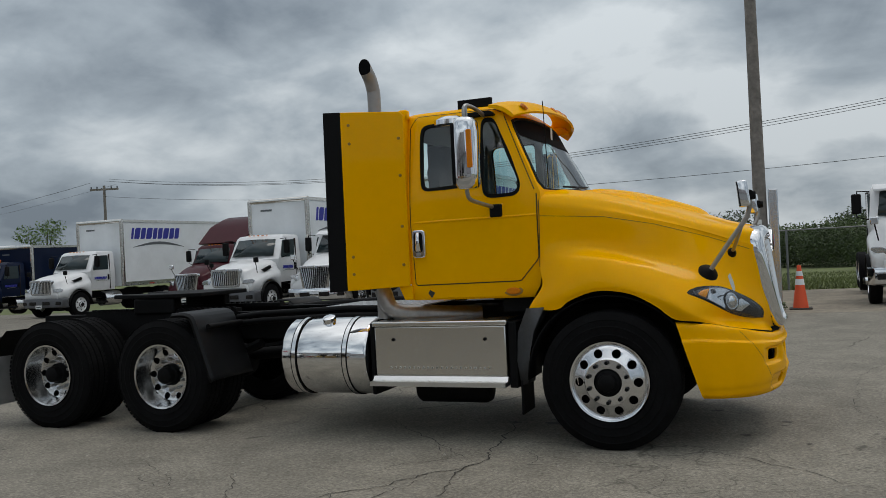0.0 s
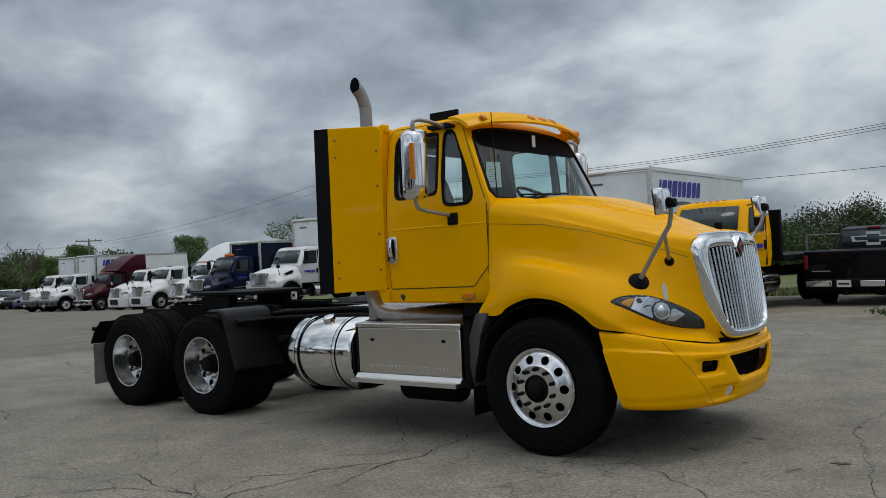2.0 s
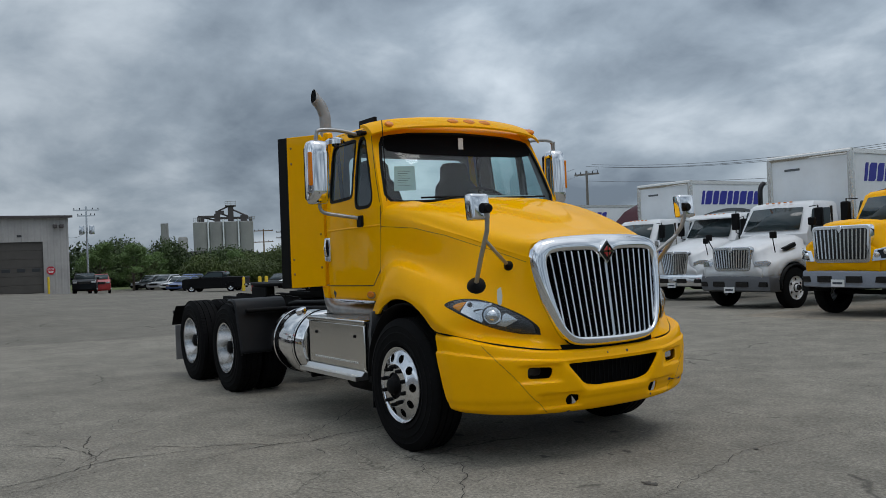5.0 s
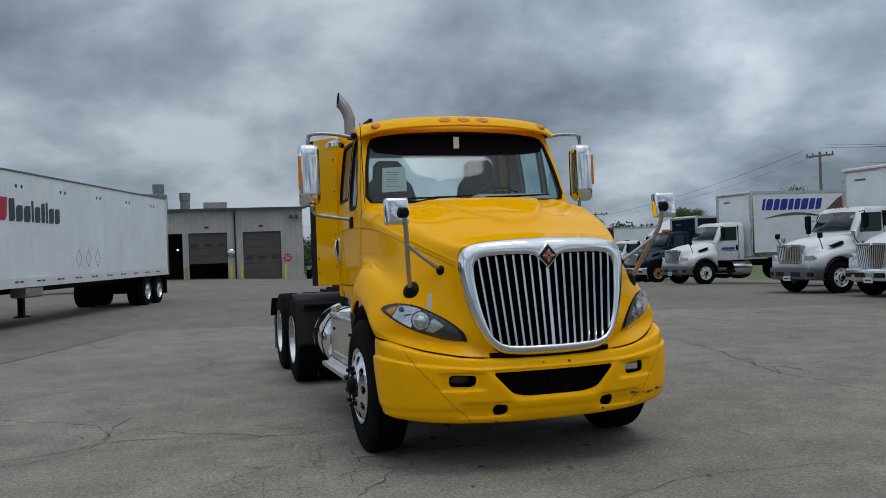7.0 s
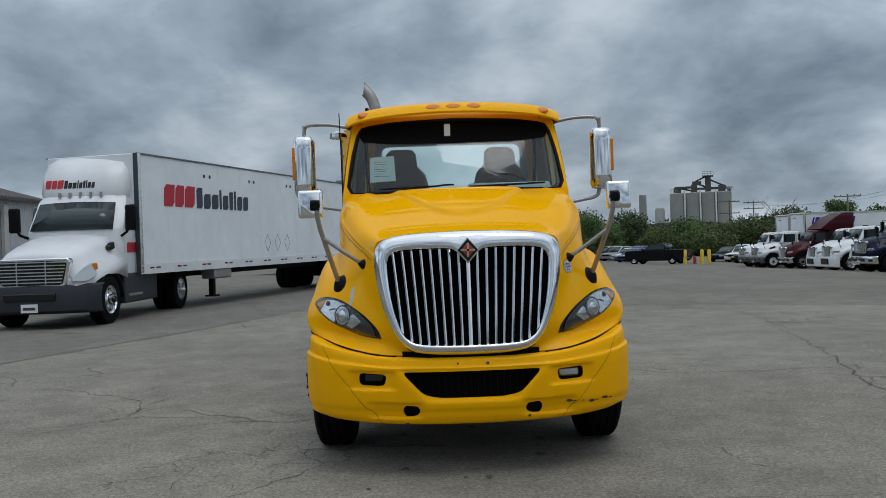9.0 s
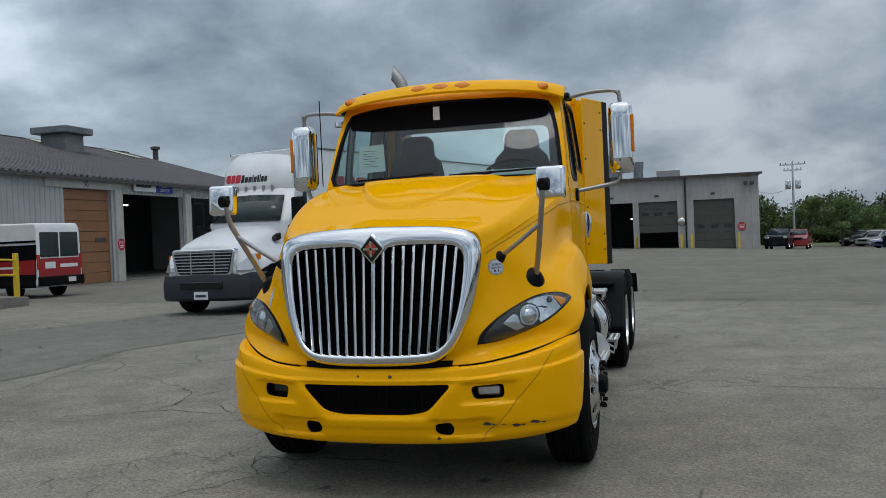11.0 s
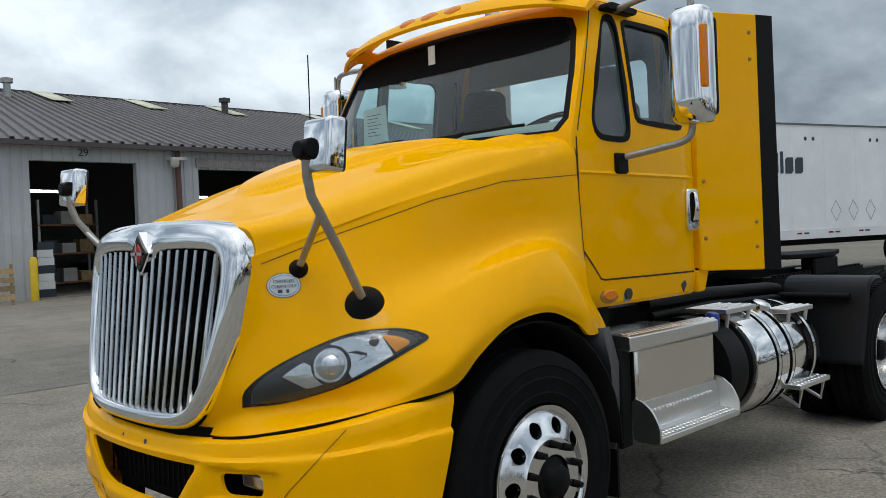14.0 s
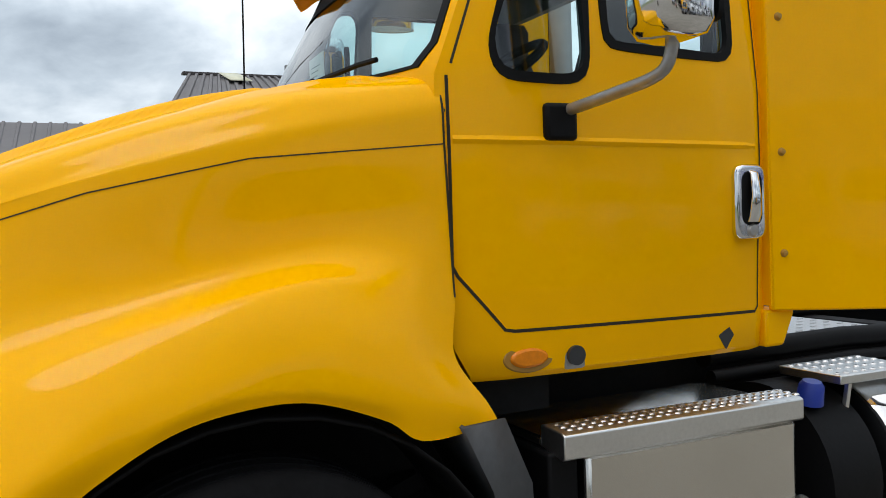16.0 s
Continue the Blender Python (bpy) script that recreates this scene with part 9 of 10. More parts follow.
# ---- the service van ----
def service_van(m):
    vn = thing("van", "white, black and red high-roof service van", "van", m=m)
    prof = [(-2.85, 0.45), (-2.85, 2.30), (-2.75, 2.50), (0.9, 2.55), (1.35, 2.38), (2.0, 1.55), (2.75, 1.28), (2.95, 1.0), (2.95, 0.45), (2.8, 0.35), (-2.75, 0.35)]
    bm = bmesh.new()
    bm_loft(bm, [[(x, y * (1 - 0.10 * max(0, z - 1.3) / 1.2), z) for x, z in prof] for y in (-0.98, -0.9, 0, 0.9, 0.98)], caps=True)
    body = part("body", bm, WHITE, vn, smooth=30, bevel=0.05)
    for s in SIDES:
        def panel(name, pts, mat, o=0.008):
            bm = bmesh.new()
            bm_loft(bm, [[(x, s * ((0.98 * (1 - 0.10 * max(0, z - 1.3) / 1.2)) + d), z) for x, z in pts] for d in (-0.03, o)], caps=True)
            return part(name, bm, mat, vn, smooth=0)
        panel("black_wrap", [(-2.82, 0.62), (-2.82, 1.78), (-0.3, 1.78), (0.75, 1.36), (2.5, 1.22), (2.85, 0.9), (2.85, 0.62)], CARBLACK)
        panel("black_line", [(-2.8, 1.86), (-2.8, 1.93), (-0.2, 1.93), (0.85, 1.50), (0.85, 1.43), (-0.25, 1.86)], CARBLACK)
        panel("red_wrap", [(-2.81, 0.80), (-2.81, 1.28), (-0.2, 1.22), (1.0, 0.92), (0.8, 0.80)], CARRED, 0.012)
        panel("sill", [(-2.8, 0.36), (-2.8, 0.62), (2.8, 0.62), (2.8, 0.36)], CARBLACK)
        panel("cab_window", [(0.75, 1.50), (0.85, 2.20), (1.20, 2.25), (1.82, 1.52)], DARKGLASS, 0.012)
        panel("wrap_bars", [(-2.1, 1.0), (-2.1, 1.07), (-0.7, 1.07), (-0.7, 1.0)], BOXWHITE, 0.016)
        panel("wrap_badge", [(-0.5, 1.32), (-0.5, 1.56), (0.1, 1.56), (0.1, 1.32)], CARRED, 0.016)
        for x in (2.0, -1.75):
            simple_wheel(vn, x, 0.99, 0.35, 0.22, s, BLACK)
        part("tail_lamp", boxed(((-2.87, s * 0.93, 0.95), (-2.80, s * 0.82, 1.45))), RED, body, bevel=0.01)
        bm = boxed(((-2.875, s * 0.03, 1.36), (-2.80, s * 0.80, 2.20)))
        part("rear_window", bm, DARKGLASS, body, bevel=0.03)
        part("door_mirror", boxed(((1.45, s * 0.98, 1.50), (1.60, s * 1.22, 1.80))), BLACK, vn, bevel=0.03)
    part("rear_wrap", boxed(((-2.862, -0.88, 0.72), (-2.84, 0.88, 1.32))), CARRED, vn)
    part("rear_bars", boxed(((-2.868, -0.75, 1.0), (-2.86, 0.0, 1.12))), BOXWHITE, vn)
    part("rear_badge", boxed(((-2.868, 0.2, 0.98), (-2.86, 0.62, 1.2))), BOXWHITE, vn)
    part("rear_bumper", boxed(((-3.0, -0.92, 0.40), (-2.8, 0.92, 0.72))), BLACK, vn, bevel=0.04)
    part("licence_plate", boxed(((-3.01, -0.52, 0.50), (-2.99, -0.2, 0.66))), PAPER, vn)
    return vn


service_van(pose(-19.4, -21.3, 0.0, 0, 0, -98))

# ---- the far grey building ----
garage = tagged(new("service_building"), "grey metal service building with four bay doors", "building")
XB, BT, YE, YW = -71.5, 5.75, 8.6, -60.0
BZ = ground_z(-71, 3) + 0.1
BAYS = [(-11.2, -7.45), (-5.3, -1.85), (-1.35, 1.93), (3.28, 6.62)]
ys = [YW] + [v for a in BAYS for v in a] + [YE]
for a, c in zip(ys[0::2], ys[1::2]):
    bm = bmesh.new()
    ribbed(bm, (XB, a), (XB, c), BZ - 0.4, BT, 0.45, 0.03)
    part("wall_panel", bm, GARAGEWALL, garage, "grey ribbed wall sheet", smooth=0)
    part("wall_core", boxed(((XB - 0.3, a, BZ - 0.4), (XB - 0.04, c, BT))), GARAGEWALL, garage)
for a, c in BAYS:
    bm = bmesh.new()
    ribbed(bm, (XB, a), (XB, c), 3.75, BT, 0.45, 0.03)
    part("wall_panel", bm, GARAGEWALL, garage, smooth=0)
    part("wall_core", boxed(((XB - 0.3, a, 3.75), (XB - 0.04, c, BT))), GARAGEWALL, garage)
    for y in (a - 0.25, c + 0.25):
        bm = bmesh.new()
        bm_lathe(bm, [(0.0, 1.42), (0.06, 1.40), (0.09, 1.34), (0.09, 0.0)], (XB + 0.5, y, BZ - 0.3), (0, 0, 1), 14)
        tagged(part("bollard", bm, SAFETY), "yellow painted steel bollard beside a bay door", "bollard", "door bollards")
    part("bay_number", boxed(((XB + 0.03, (a + c) / 2 - 0.25, 4.15), (XB + 0.045, (a + c) / 2 + 0.1, 4.32))), INK, garage)
bm = bmesh.new()
ribbed(bm, (XB, YE), (XB - 25, YE), BZ - 0.4, BT, 0.45)
part("side_wall", bm, GARAGEWALL, garage, smooth=0)
bm = bmesh.new()
bm_prism(bm, [(XB + 0.35, BT), (XB + 0.35, BT + 0.12), (XB - 12, BT + 0.65), (XB - 26, BT + 0.1), (XB - 26, BT)], "y", YW, YE + 0.3)
part("roof", bm, ROOFING, garage, "dark low-slope metal roof")
part("rear_wall", boxed(((XB - 25.2, YW, BZ - 0.4), (XB - 25, YE, BT))), SIDING, garage)
# added sheet behind the bays, near-black in place of the shade inside
part("bay_back", boxed(((XB - 9, YW, BZ - 0.4), (XB - 8.8, YE, BT))), material("bay_shade", (0.04, 0.04, 0.04), 0.9), garage)
for y in (2.6, -5.60):
    part("downpipe", boxed(((XB + 0.02, y - 0.06, BZ - 0.3), (XB + 0.15, y + 0.06, BT + 0.05))), GLOSSBLACK, garage)
part("roof_edge", boxed(((XB + 0.35, YW, BT - 0.06), (XB + 0.40, YE + 0.3, BT + 0.13))), TRIMDARK, garage, "dark roof edge")
# glowing boxes: two lamps in one bay, two greenish windows in the end bay
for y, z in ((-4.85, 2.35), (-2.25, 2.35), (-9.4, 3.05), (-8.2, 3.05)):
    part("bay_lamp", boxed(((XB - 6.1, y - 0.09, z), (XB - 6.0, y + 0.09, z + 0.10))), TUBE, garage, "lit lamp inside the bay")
d3 = part("door_back", boxed(((XB - 0.25, BAYS[3][0], BZ - 0.2), (XB - 0.22, BAYS[3][1], 3.75))), TRIMDARK, garage)
roll_door(d3, BAYS[3][0], BAYS[3][1], BZ - 0.2, 3.74, XB - 0.14, ROLLGREY, 6, "x")
d2 = part("door_back", boxed(((XB - 0.25, BAYS[2][0], 1.05), (XB - 0.22, BAYS[2][1], 3.75))), TRIMDARK, garage)
roll_door(d2, BAYS[2][0], BAYS[2][1], 1.05, 3.74, XB - 0.14, ROLLGREY, 4, "x")
for d, z, (a, c) in ((d3, 1.30, BAYS[3]), (d2, 2.55, BAYS[2])):
    for k in range(3):
        y = a + (c - a) * (k + 0.5) / 3
        part("door_window", boxed(((XB - 0.142, y - 0.32, z), (XB - 0.12, y + 0.32, z + 0.28))), SMOKE, d, bevel=0.02)
md = part("man_door", boxed(((XB + 0.03, -7.08, BZ - 0.2), (XB + 0.08, -6.14, 2.0))), SMOKE, garage, "grey steel door")
part("door_note", boxed(((XB + 0.08, -6.75, 1.25), (XB + 0.09, -6.45, 1.5))), PAPER, md)
stop_sign(garage, pose(XB + 0.06, -5.92, 1.4, 90, 0, 90), 0.36)
stop_sign(garage, pose(XB + 0.06, 7.15, 1.35, 90, 0, 90), 0.36)
bm = bmesh.new()
bm_lathe(bm, [(0.0, 0.16), (0.25, 0.12), (0.36, 0.03), (0.38, 0.0)], (XB + 0.05, 2.25, 1.95), (1, 0, 0), 20)
part("round_vent", bm, BRUSHED, garage, "round metal wall vent")
for k in (0, 0.5):
    part("wall_lamp", boxed(((XB + 0.05, 7.4 + k, 4.85), (XB + 0.4, 7.7 + k, 5.15))), TRIMDARK, garage, bevel=0.04)
UNITGREY = material("weathered_unit", (0.235, 0.25, 0.265), 0.5, 0.3, grain=0.1, scale=3, stain=0.2)
for y, r, h in ((-3.75, 0.46, 2.55), (-1.45, 0.44, 1.75)):
    bm = bmesh.new()
    bm_lathe(bm, [(r, 0), (r, h * 0.6), (r * 1.1, h * 0.6), (r * 1.18, h), (0, h)], (-76.5, y, 5.9), (0, 0, 1), 20)
    part("exhaust_flue", bm, UNITGREY, garage, "round galvanised exhaust stack")
for y, x in ((-7.1, -75.5), (-4.2, -77)):
    bm = bmesh.new()
    bm_prism(bm, [(y - 1.2, 6.3), (y - 1.6, 7.3), (y - 1.2, 7.6), (y + 1.2, 7.5), (y + 1.2, 6.3)], "x", x - 1.2, x + 1.2)
    part("roof_unit", bm, UNITGREY, garage, "galvanised rooftop air unit", bevel=0.03)
    bm = bmesh.new()
    bm_prism(bm, [(y - 1.22, 6.34), (y - 1.60, 7.22), (y - 1.66, 7.22), (y - 1.28, 6.34)], "x", x - 1.1, x + 1.1)
    part("unit_inlet", bm, SHADE, garage)
    bm = bmesh.new()
    bm_prism(bm, [(y - 1.12, 6.38), (y - 1.50, 7.15), (y - 0.25, 7.10), (y + 0.1, 6.38)], "x", x + 1.195, x + 1.215)
    part("unit_inlet", bm, SHADE, garage)
    part("unit_curb", boxed(((x - 0.9, y - 0.9, 5.85), (x + 0.9, y + 0.9, 6.3))), TRIMDARK, garage)
part("roof_unit", boxed(((-78, 0.2, 6.0), (-76, 2.3, 6.75))), STEEL, garage, bevel=0.05)
# small white cab-over truck by the garage
cov = thing("utility_truck", "white cab-over utility truck behind the trailer", "truck", m=pose(-40.75, -5.15, ground_z(-41.0, -5.2), 0, 0, 72))
bm = bmesh.new()
bm_loft(bm, [[(x, y, z) for x, z in ((-1.0, 0.6), (-1.0, 2.2), (0.6, 2.25), (0.95, 1.35), (1.0, 0.6))] for y in (-0.95, 0.95)], caps=True)
part("cab", bm, WHITE, cov, bevel=0.06)
for s in SIDES:
    bm = bmesh.new()
    bm_prism(bm, [(-0.6, 1.4), (-0.6, 2.05), (0.5, 2.05), (0.8, 1.4)], "y", s * 0.93, s * 0.965)
    part("side_window", bm, DARKGLASS, cov)
    simple_wheel(cov, -1.0, 0.95, 0.42, 0.22, s, WHITE)
    bm = bmesh.new()
    bm_sweep(bm, [(0.60, s * 0.96, 2.2), (0.98, s * 0.97, 1.35), (1.04, s * 0.9, 0.8)], 0.035, 6)
    part("guard_bar", bm, BLACK, cov)
bm = boxed(((-4.5, -1.0, 0.7), (-1.05, 1.0, 1.0)))
part("chassis", bm, FRAMEBLACK, cov)
bm = bmesh.new()
bm_loft(bm, [[(0.655, y, 2.16), (0.945, y, 1.42)] for y in (-0.84, 0, 0.84)], closed=False)
part("windshield", bm, DARKGLASS, cov, "dark windshield", solid=0.02)
part("wiper_bar", boxed(((1.0, -0.8, 1.0), (1.05, 0.8, 1.06)), ((1.0, -0.05, 0.65), (1.05, 0.05, 1.06))), BLACK, cov)
part("front_grille", boxed(((0.95, -0.6, 0.72), (1.012, 0.6, 0.95))), BLACK, cov)
part("bumper", boxed(((0.6, -0.98, 0.42), (1.25, 0.98, 0.66))), FRAMEBLACK, cov, bevel=0.03)

# ---- bollards, hydrant, poles and wires ----
for x, y in ((-69.7, 22.9), (-69.4, 24.35), (-69.3, 24.95)):
    z = ground_z(x, y)
    bm = bmesh.new()
    bm_lathe(bm, [(0.0, 1.30), (0.10, 1.28), (0.16, 1.2), (0.16, 0.0)], (x, y, z), (0, 0, 1), 14)
    tagged(part("bollard", bm, SAFETY), "yellow painted steel bollard in the open yard", "bollard", "yard bollards")
bm = bmesh.new()
bm_lathe(bm, [(0.0, 0.75), (0.10, 0.70), (0.14, 0.6), (0.13, 0.1), (0.2, 0.06), (0.2, 0)], (-69.6, 23.75, ground_z(-69.6, 23.7)), (0, 0, 1), 14)
tagged(part("fire_hydrant", bm, CARRED), "red fire hydrant between yellow bollards", "hydrant")
POLEWOOD = material("weathered_pole", (0.22, 0.20, 0.18), 0.85, grain=0.3, scale=10, stain=0.2, bump=0.4)
POLEWARM = material("brown_pole", (0.20, 0.12, 0.06), 0.85, grain=0.3, scale=10, stain=0.2)
WIRE = material("wire_dark", (0.05, 0.05, 0.055), 0.6)


def utility_pole(x, y, h, arms, mat=POLEWOOD, cans=0, lean=0.0, r=0.15, turn=0.0, base=None, label="weathered wooden utility pole with cross-arms"):
    z = ground_z(x, y) if base is None else base
    p = thing("utility_pole", label, "utility pole", "utility poles", pose(x, y, z, 0, 0, turn))
    bm = bmesh.new()
    bm_cyl(bm, (0, 0, -0.2), (lean, 0, h), r, r * 0.62, 14)
    part("pole_shaft", bm, mat, p)
    for k, (za, half) in enumerate(arms):
        arm = part("cross_arm", boxed(((-half, -0.06, za - 0.07), (half, 0.06, za + 0.07))), mat, p)
        for f in (-0.92, -0.5, 0.5, 0.92):
            bm = bmesh.new()
            bm_lathe(bm, [(0.02, 0), (0.05, 0.03), (0.05, 0.12), (0.03, 0.18), (0, 0.18)], (f * half, 0, za + 0.07), (0, 0, 1), 8)
            part("insulator", bm, SMOKE, arm)
    for k in range(cans):
        s = -1 if k % 2 else 1
        bm = bmesh.new()
        bm_lathe(bm, [(0, 0), (0.26, 0.02), (0.28, 0.1), (0.28, 0.85), (0.22, 0.95), (0, 0.98)], (s * 0.5, 0.0, h - 3.0), (0, 0, 1), 16)
        part("transformer", bm, LAMPGREY, p)
    return p


pole = utility_pole(0.75, 11.15, 11.0, [(10.3, 1.2)], r=0.14, label="tall weathered utility pole beside a steel post at the yard edge")
bm = bmesh.new()
bm_prism(bm, [(0.16, -0.10), (0.34, -0.10), (0.34, 0.10), (0.16, 0.10)], "z", -0.2, 2.45)
part("conduit_post", bm, LAMPGREY, pole, "grey galvanised steel post", bevel=0.02)
part("meter_box", boxed(((-0.25, -0.28, 0.72), (0.10, -0.15, 1.30))), LAMPGREY, pole, "grey electrical box", bevel=0.02)
part("pole_tag", boxed(((-0.06, -0.20, 1.75), (0.02, -0.185, 1.85))), PAPER, pole)
utility_pole(-47.4, 44.6, 9.2, [(8.9, 1.1)], turn=20)
utility_pole(-92.1, 13.9, 9.2, [(8.8, 1.3), (8.2, 0.9)], LAMPGREY, 2, turn=75)
utility_pole(-133.6, 49.9, 8.4, [(8.1, 1.6), (6.2, 1.6)], POLEWARM, turn=70)
utility_pole(-134.9, 54.4, 8.2, [(7.9, 1.6), (6.9, 1.6)], POLEWOOD, 2, turn=70)
utility_pole(-101, 53.3, 7.4, [(7.1, 1.6)], POLEWOOD, turn=60)


def wire(a, c, sag, r=0.018):
    bm = bmesh.new()
    a, c = Vector(a), Vector(c)
    bm_sweep(bm, [a.lerp(c, f) - Vector((0, 0, sag * 4 * f * (1 - f))) for f in steps(36)], r, 5)
    tagged(part("overhead_wire", bm, WIRE), "thin dark overhead power line", "wire", "overhead wires", kind="structure")


for dy, dz in ((0, 0), (0.6, 0.18), (1.0, 0.0)):
    wire((-47.4, 44.6 + dy, 8.2 + dz), (40, 25.5 + dy, 12.4 + dz), 4.0, 0.012)
wire((-47.4, 44.6, 7.0), (40, 25.5, 6.85), 2.43, 0.012)
for dy, thick in ((-1, 0.013), (1, 0.008)):
    wire((-47.4 + 0.4 * dy, 44.6 + dy, 8.0), (-134.9, 54.4 + dy * 1.2, 6.2), 2.2, thick)
wire((-92.1, 13.9, 5.4), (-75, 8.3, 4.6), 0.6)

# ---- traffic cone ----
CONE = material("cone_orange", (0.80, 0.10, 0.03), 0.55, grain=0.08)
cone = thing("traffic_cone", "orange traffic cone with a pale reflective band", "traffic cone", m=pose(1.42, 11.7, ground_z(1.4, 11.7)))
bm = bmesh.new()
bm_lathe(bm, [(0.15, 0.03), (0.04, 0.86), (0.035, 0.90), (0.0, 0.90)], (0, 0, 0), (0, 0, 1), 24)
part("cone_body", bm, CONE, cone)
part("cone_base", boxed(((-0.22, -0.22, 0), (0.22, 0.22, 0.035))), material("cone_base_black", (0.03, 0.025, 0.02), 0.8), cone, bevel=0.02)
for z0, z1 in ((0.50, 0.62), (0.68, 0.78)):
    bm = bmesh.new()
    rr = lambda z: 0.153 - (z - 0.03) * 0.1325 + 0.003
    bm_lathe(bm, [(rr(z0), z0), (rr(z1), z1)], (0, 0, 0), (0, 0, 1), 24)
    part("reflective_band", bm, BOXWHITE, cone)

# ---- chain-link fence past the verge ----
FENCEWIRE = material("fence_wire", (0.20, 0.21, 0.21), 0.5, 0.6)
fence = tagged(new("fence"), "chain-link fence along the meadow", "fence")
for i in range(9):
    x = -4.0 + i * 2.6
    y = 21.0
    z = ground_z(x, y)
    bm = bmesh.new()
    bm_cyl(bm, (x, y, z - 0.1), (x, y, z + 1.85), 0.035, n=10)
    part("fence_post", bm, FENCEWIRE, fence)
bm = bmesh.new()
bm_sweep(bm, [(-4 + 2.6 * i, 21.0, ground_z(-4 + 2.6 * i, 21) + 1.83) for i in range(9)], 0.022, 6)
part("top_rail", bm, FENCEWIRE, fence)
verts, faces = [], []
for i in range(180):
    for s in (-1, 1):
        x = -4 + i * 0.116
        a, c = (x, 21.0, ground_z(x, 21) + 0.05), (x + s * 1.75, 21.0, ground_z(x, 21) + 1.8)
        k = len(verts)
        verts += [(a[0] - 0.0016, a[1], a[2]), (a[0] + 0.0016, a[1], a[2]), (c[0] + 0.0016, c[1], c[2]), (c[0] - 0.0016, c[1], c[2])]
        faces.append((k, k + 1, k + 2, k + 3))
me = bpy.data.meshes.new("fence_mesh")
me.from_pydata(verts, [], faces)
me.materials.append(FENCEWIRE)
fm = new("fence_mesh", me)
fm.parent = fence
fm["kind"] = "stuff"

# ---- silos and smokestack ----
SILO = material("silo_concrete", (0.30, 0.30, 0.29), 0.8, grain=0.08, scale=0.5, stain=0.15, stain_scale=0.08)
silo = thing("silo_tower", "row of tall grey concrete silos with dark conveyor gear on top", "silo", m=pose(-272, 90, -6, 0, 0, 71))
for k in range(4):
    bm = bmesh.new()
    bm_lathe(bm, [(2.38, 0), (2.38, 20.6), (2.2, 20.8), (0, 20.9)], ((k - 1.5) * 4.85, 0, 0), (0, 0, 1), 32)
    part("silo_drum", bm, SILO, silo)
    if k:
        bm = bmesh.new()
        bm_cyl(bm, ((k - 2) * 4.85, -1.5, 0), ((k - 2) * 4.85, -1.5, 21.6), 0.28, n=10)
        part("silo_pipe", bm, BOXWHITE, silo)
for a, c in (((-8.2, -1.2, 20.8), (-6.0, 1.2, 22.6)), ((-7.4, -0.8, 22.2), (-2.2, 0.8, 22.9)), ((-2.8, -1.4, 20.8), (-0.9, 1.4, 23.4)), ((-2.4, -0.9, 23.2), (0.4, 0.9, 24.4)), ((-1.0, -1, 21.6), (8.2, 1, 22.3)), ((1.6, -1.5, 21.0), (3.4, 1.5, 26.0)), ((0.8, -1.9, 25.8), (4.2, 1.9, 26.1)), ((5.6, -1.2, 20.8), (7.8, 1.2, 22.9)), ((8.4, -1.0, 20.8), (9.4, 1.0, 22.0))):
    part("conveyor_gear", boxed((a, c)), TRIMDARK, silo)
for a, c in (((-2.2, 0, 24.2), (2.4, 0, 22.2)), ((-1.4, 0, 24.4), (1.8, 0, 25.9)), ((-8.0, 0, 22.8), (-2.6, 0, 21.4)), ((3.0, 0, 24.8), (8.0, 0, 22.4))):
    bm = bmesh.new()
    bm_sweep(bm, [a, c], 0.28, 6)
    part("conveyor_boom", bm, TRIMDARK, silo)
for x0, z0, w in ((0.8, 26.1, 3.4), (-9.4, 20.9, 2.2), (8.2, 20.9, 2.0)):
    for f in steps(4):
        bm = bmesh.new()
        bm_cyl(bm, (x0 + w * f, -1.9, z0), (x0 + w * f, -1.9, z0 + 1.3), 0.06, n=6)
        part("rail_post", bm, STEEL, silo)
    part("guard_rail", boxed(((x0, -1.95, z0 + 1.2), (x0 + w, -1.85, z0 + 1.32)), ((x0, -1.95, z0 + 0.6), (x0 + w, -1.85, z0 + 0.7))), STEEL, silo)
bm = bmesh.new()
bm_lathe(bm, [(1.6, 0), (1.6, 15.6), (1.2, 16.2), (0, 16.2)], (-13.0, 0, 0), (0, 0, 1), 20)
part("small_silo", bm, SILO, silo)
bm = bmesh.new()
bm_cyl(bm, (0, 0, 0), (0, 0, 21.3), 1.35, 1.25, 24)
st = tagged(part("smokestack", bm, SILO, loc=pose(-290, 75.7, -6)), "tall pale grey smokestack in the distance", "chimney")

# ---- trees ----
BARK = material("bark", (0.07, 0.055, 0.04), 0.9, grain=0.3, scale=6)


def leaf_material(name, color):
    m = material(name, color, 0.7, grain=0.45, scale=0.5, stain=0.35, stain_scale=0.15)
    return m


LEAF = leaf_material("leaf_green", (0.055, 0.092, 0.020))
LEAF2 = leaf_material("leaf_olive", (0.078, 0.108, 0.026))
LEAFBRIGHT = leaf_material("leaf_fresh", (0.115, 0.19, 0.050))
LEAF3 = leaf_material("leaf_dark", (0.040, 0.068, 0.019))


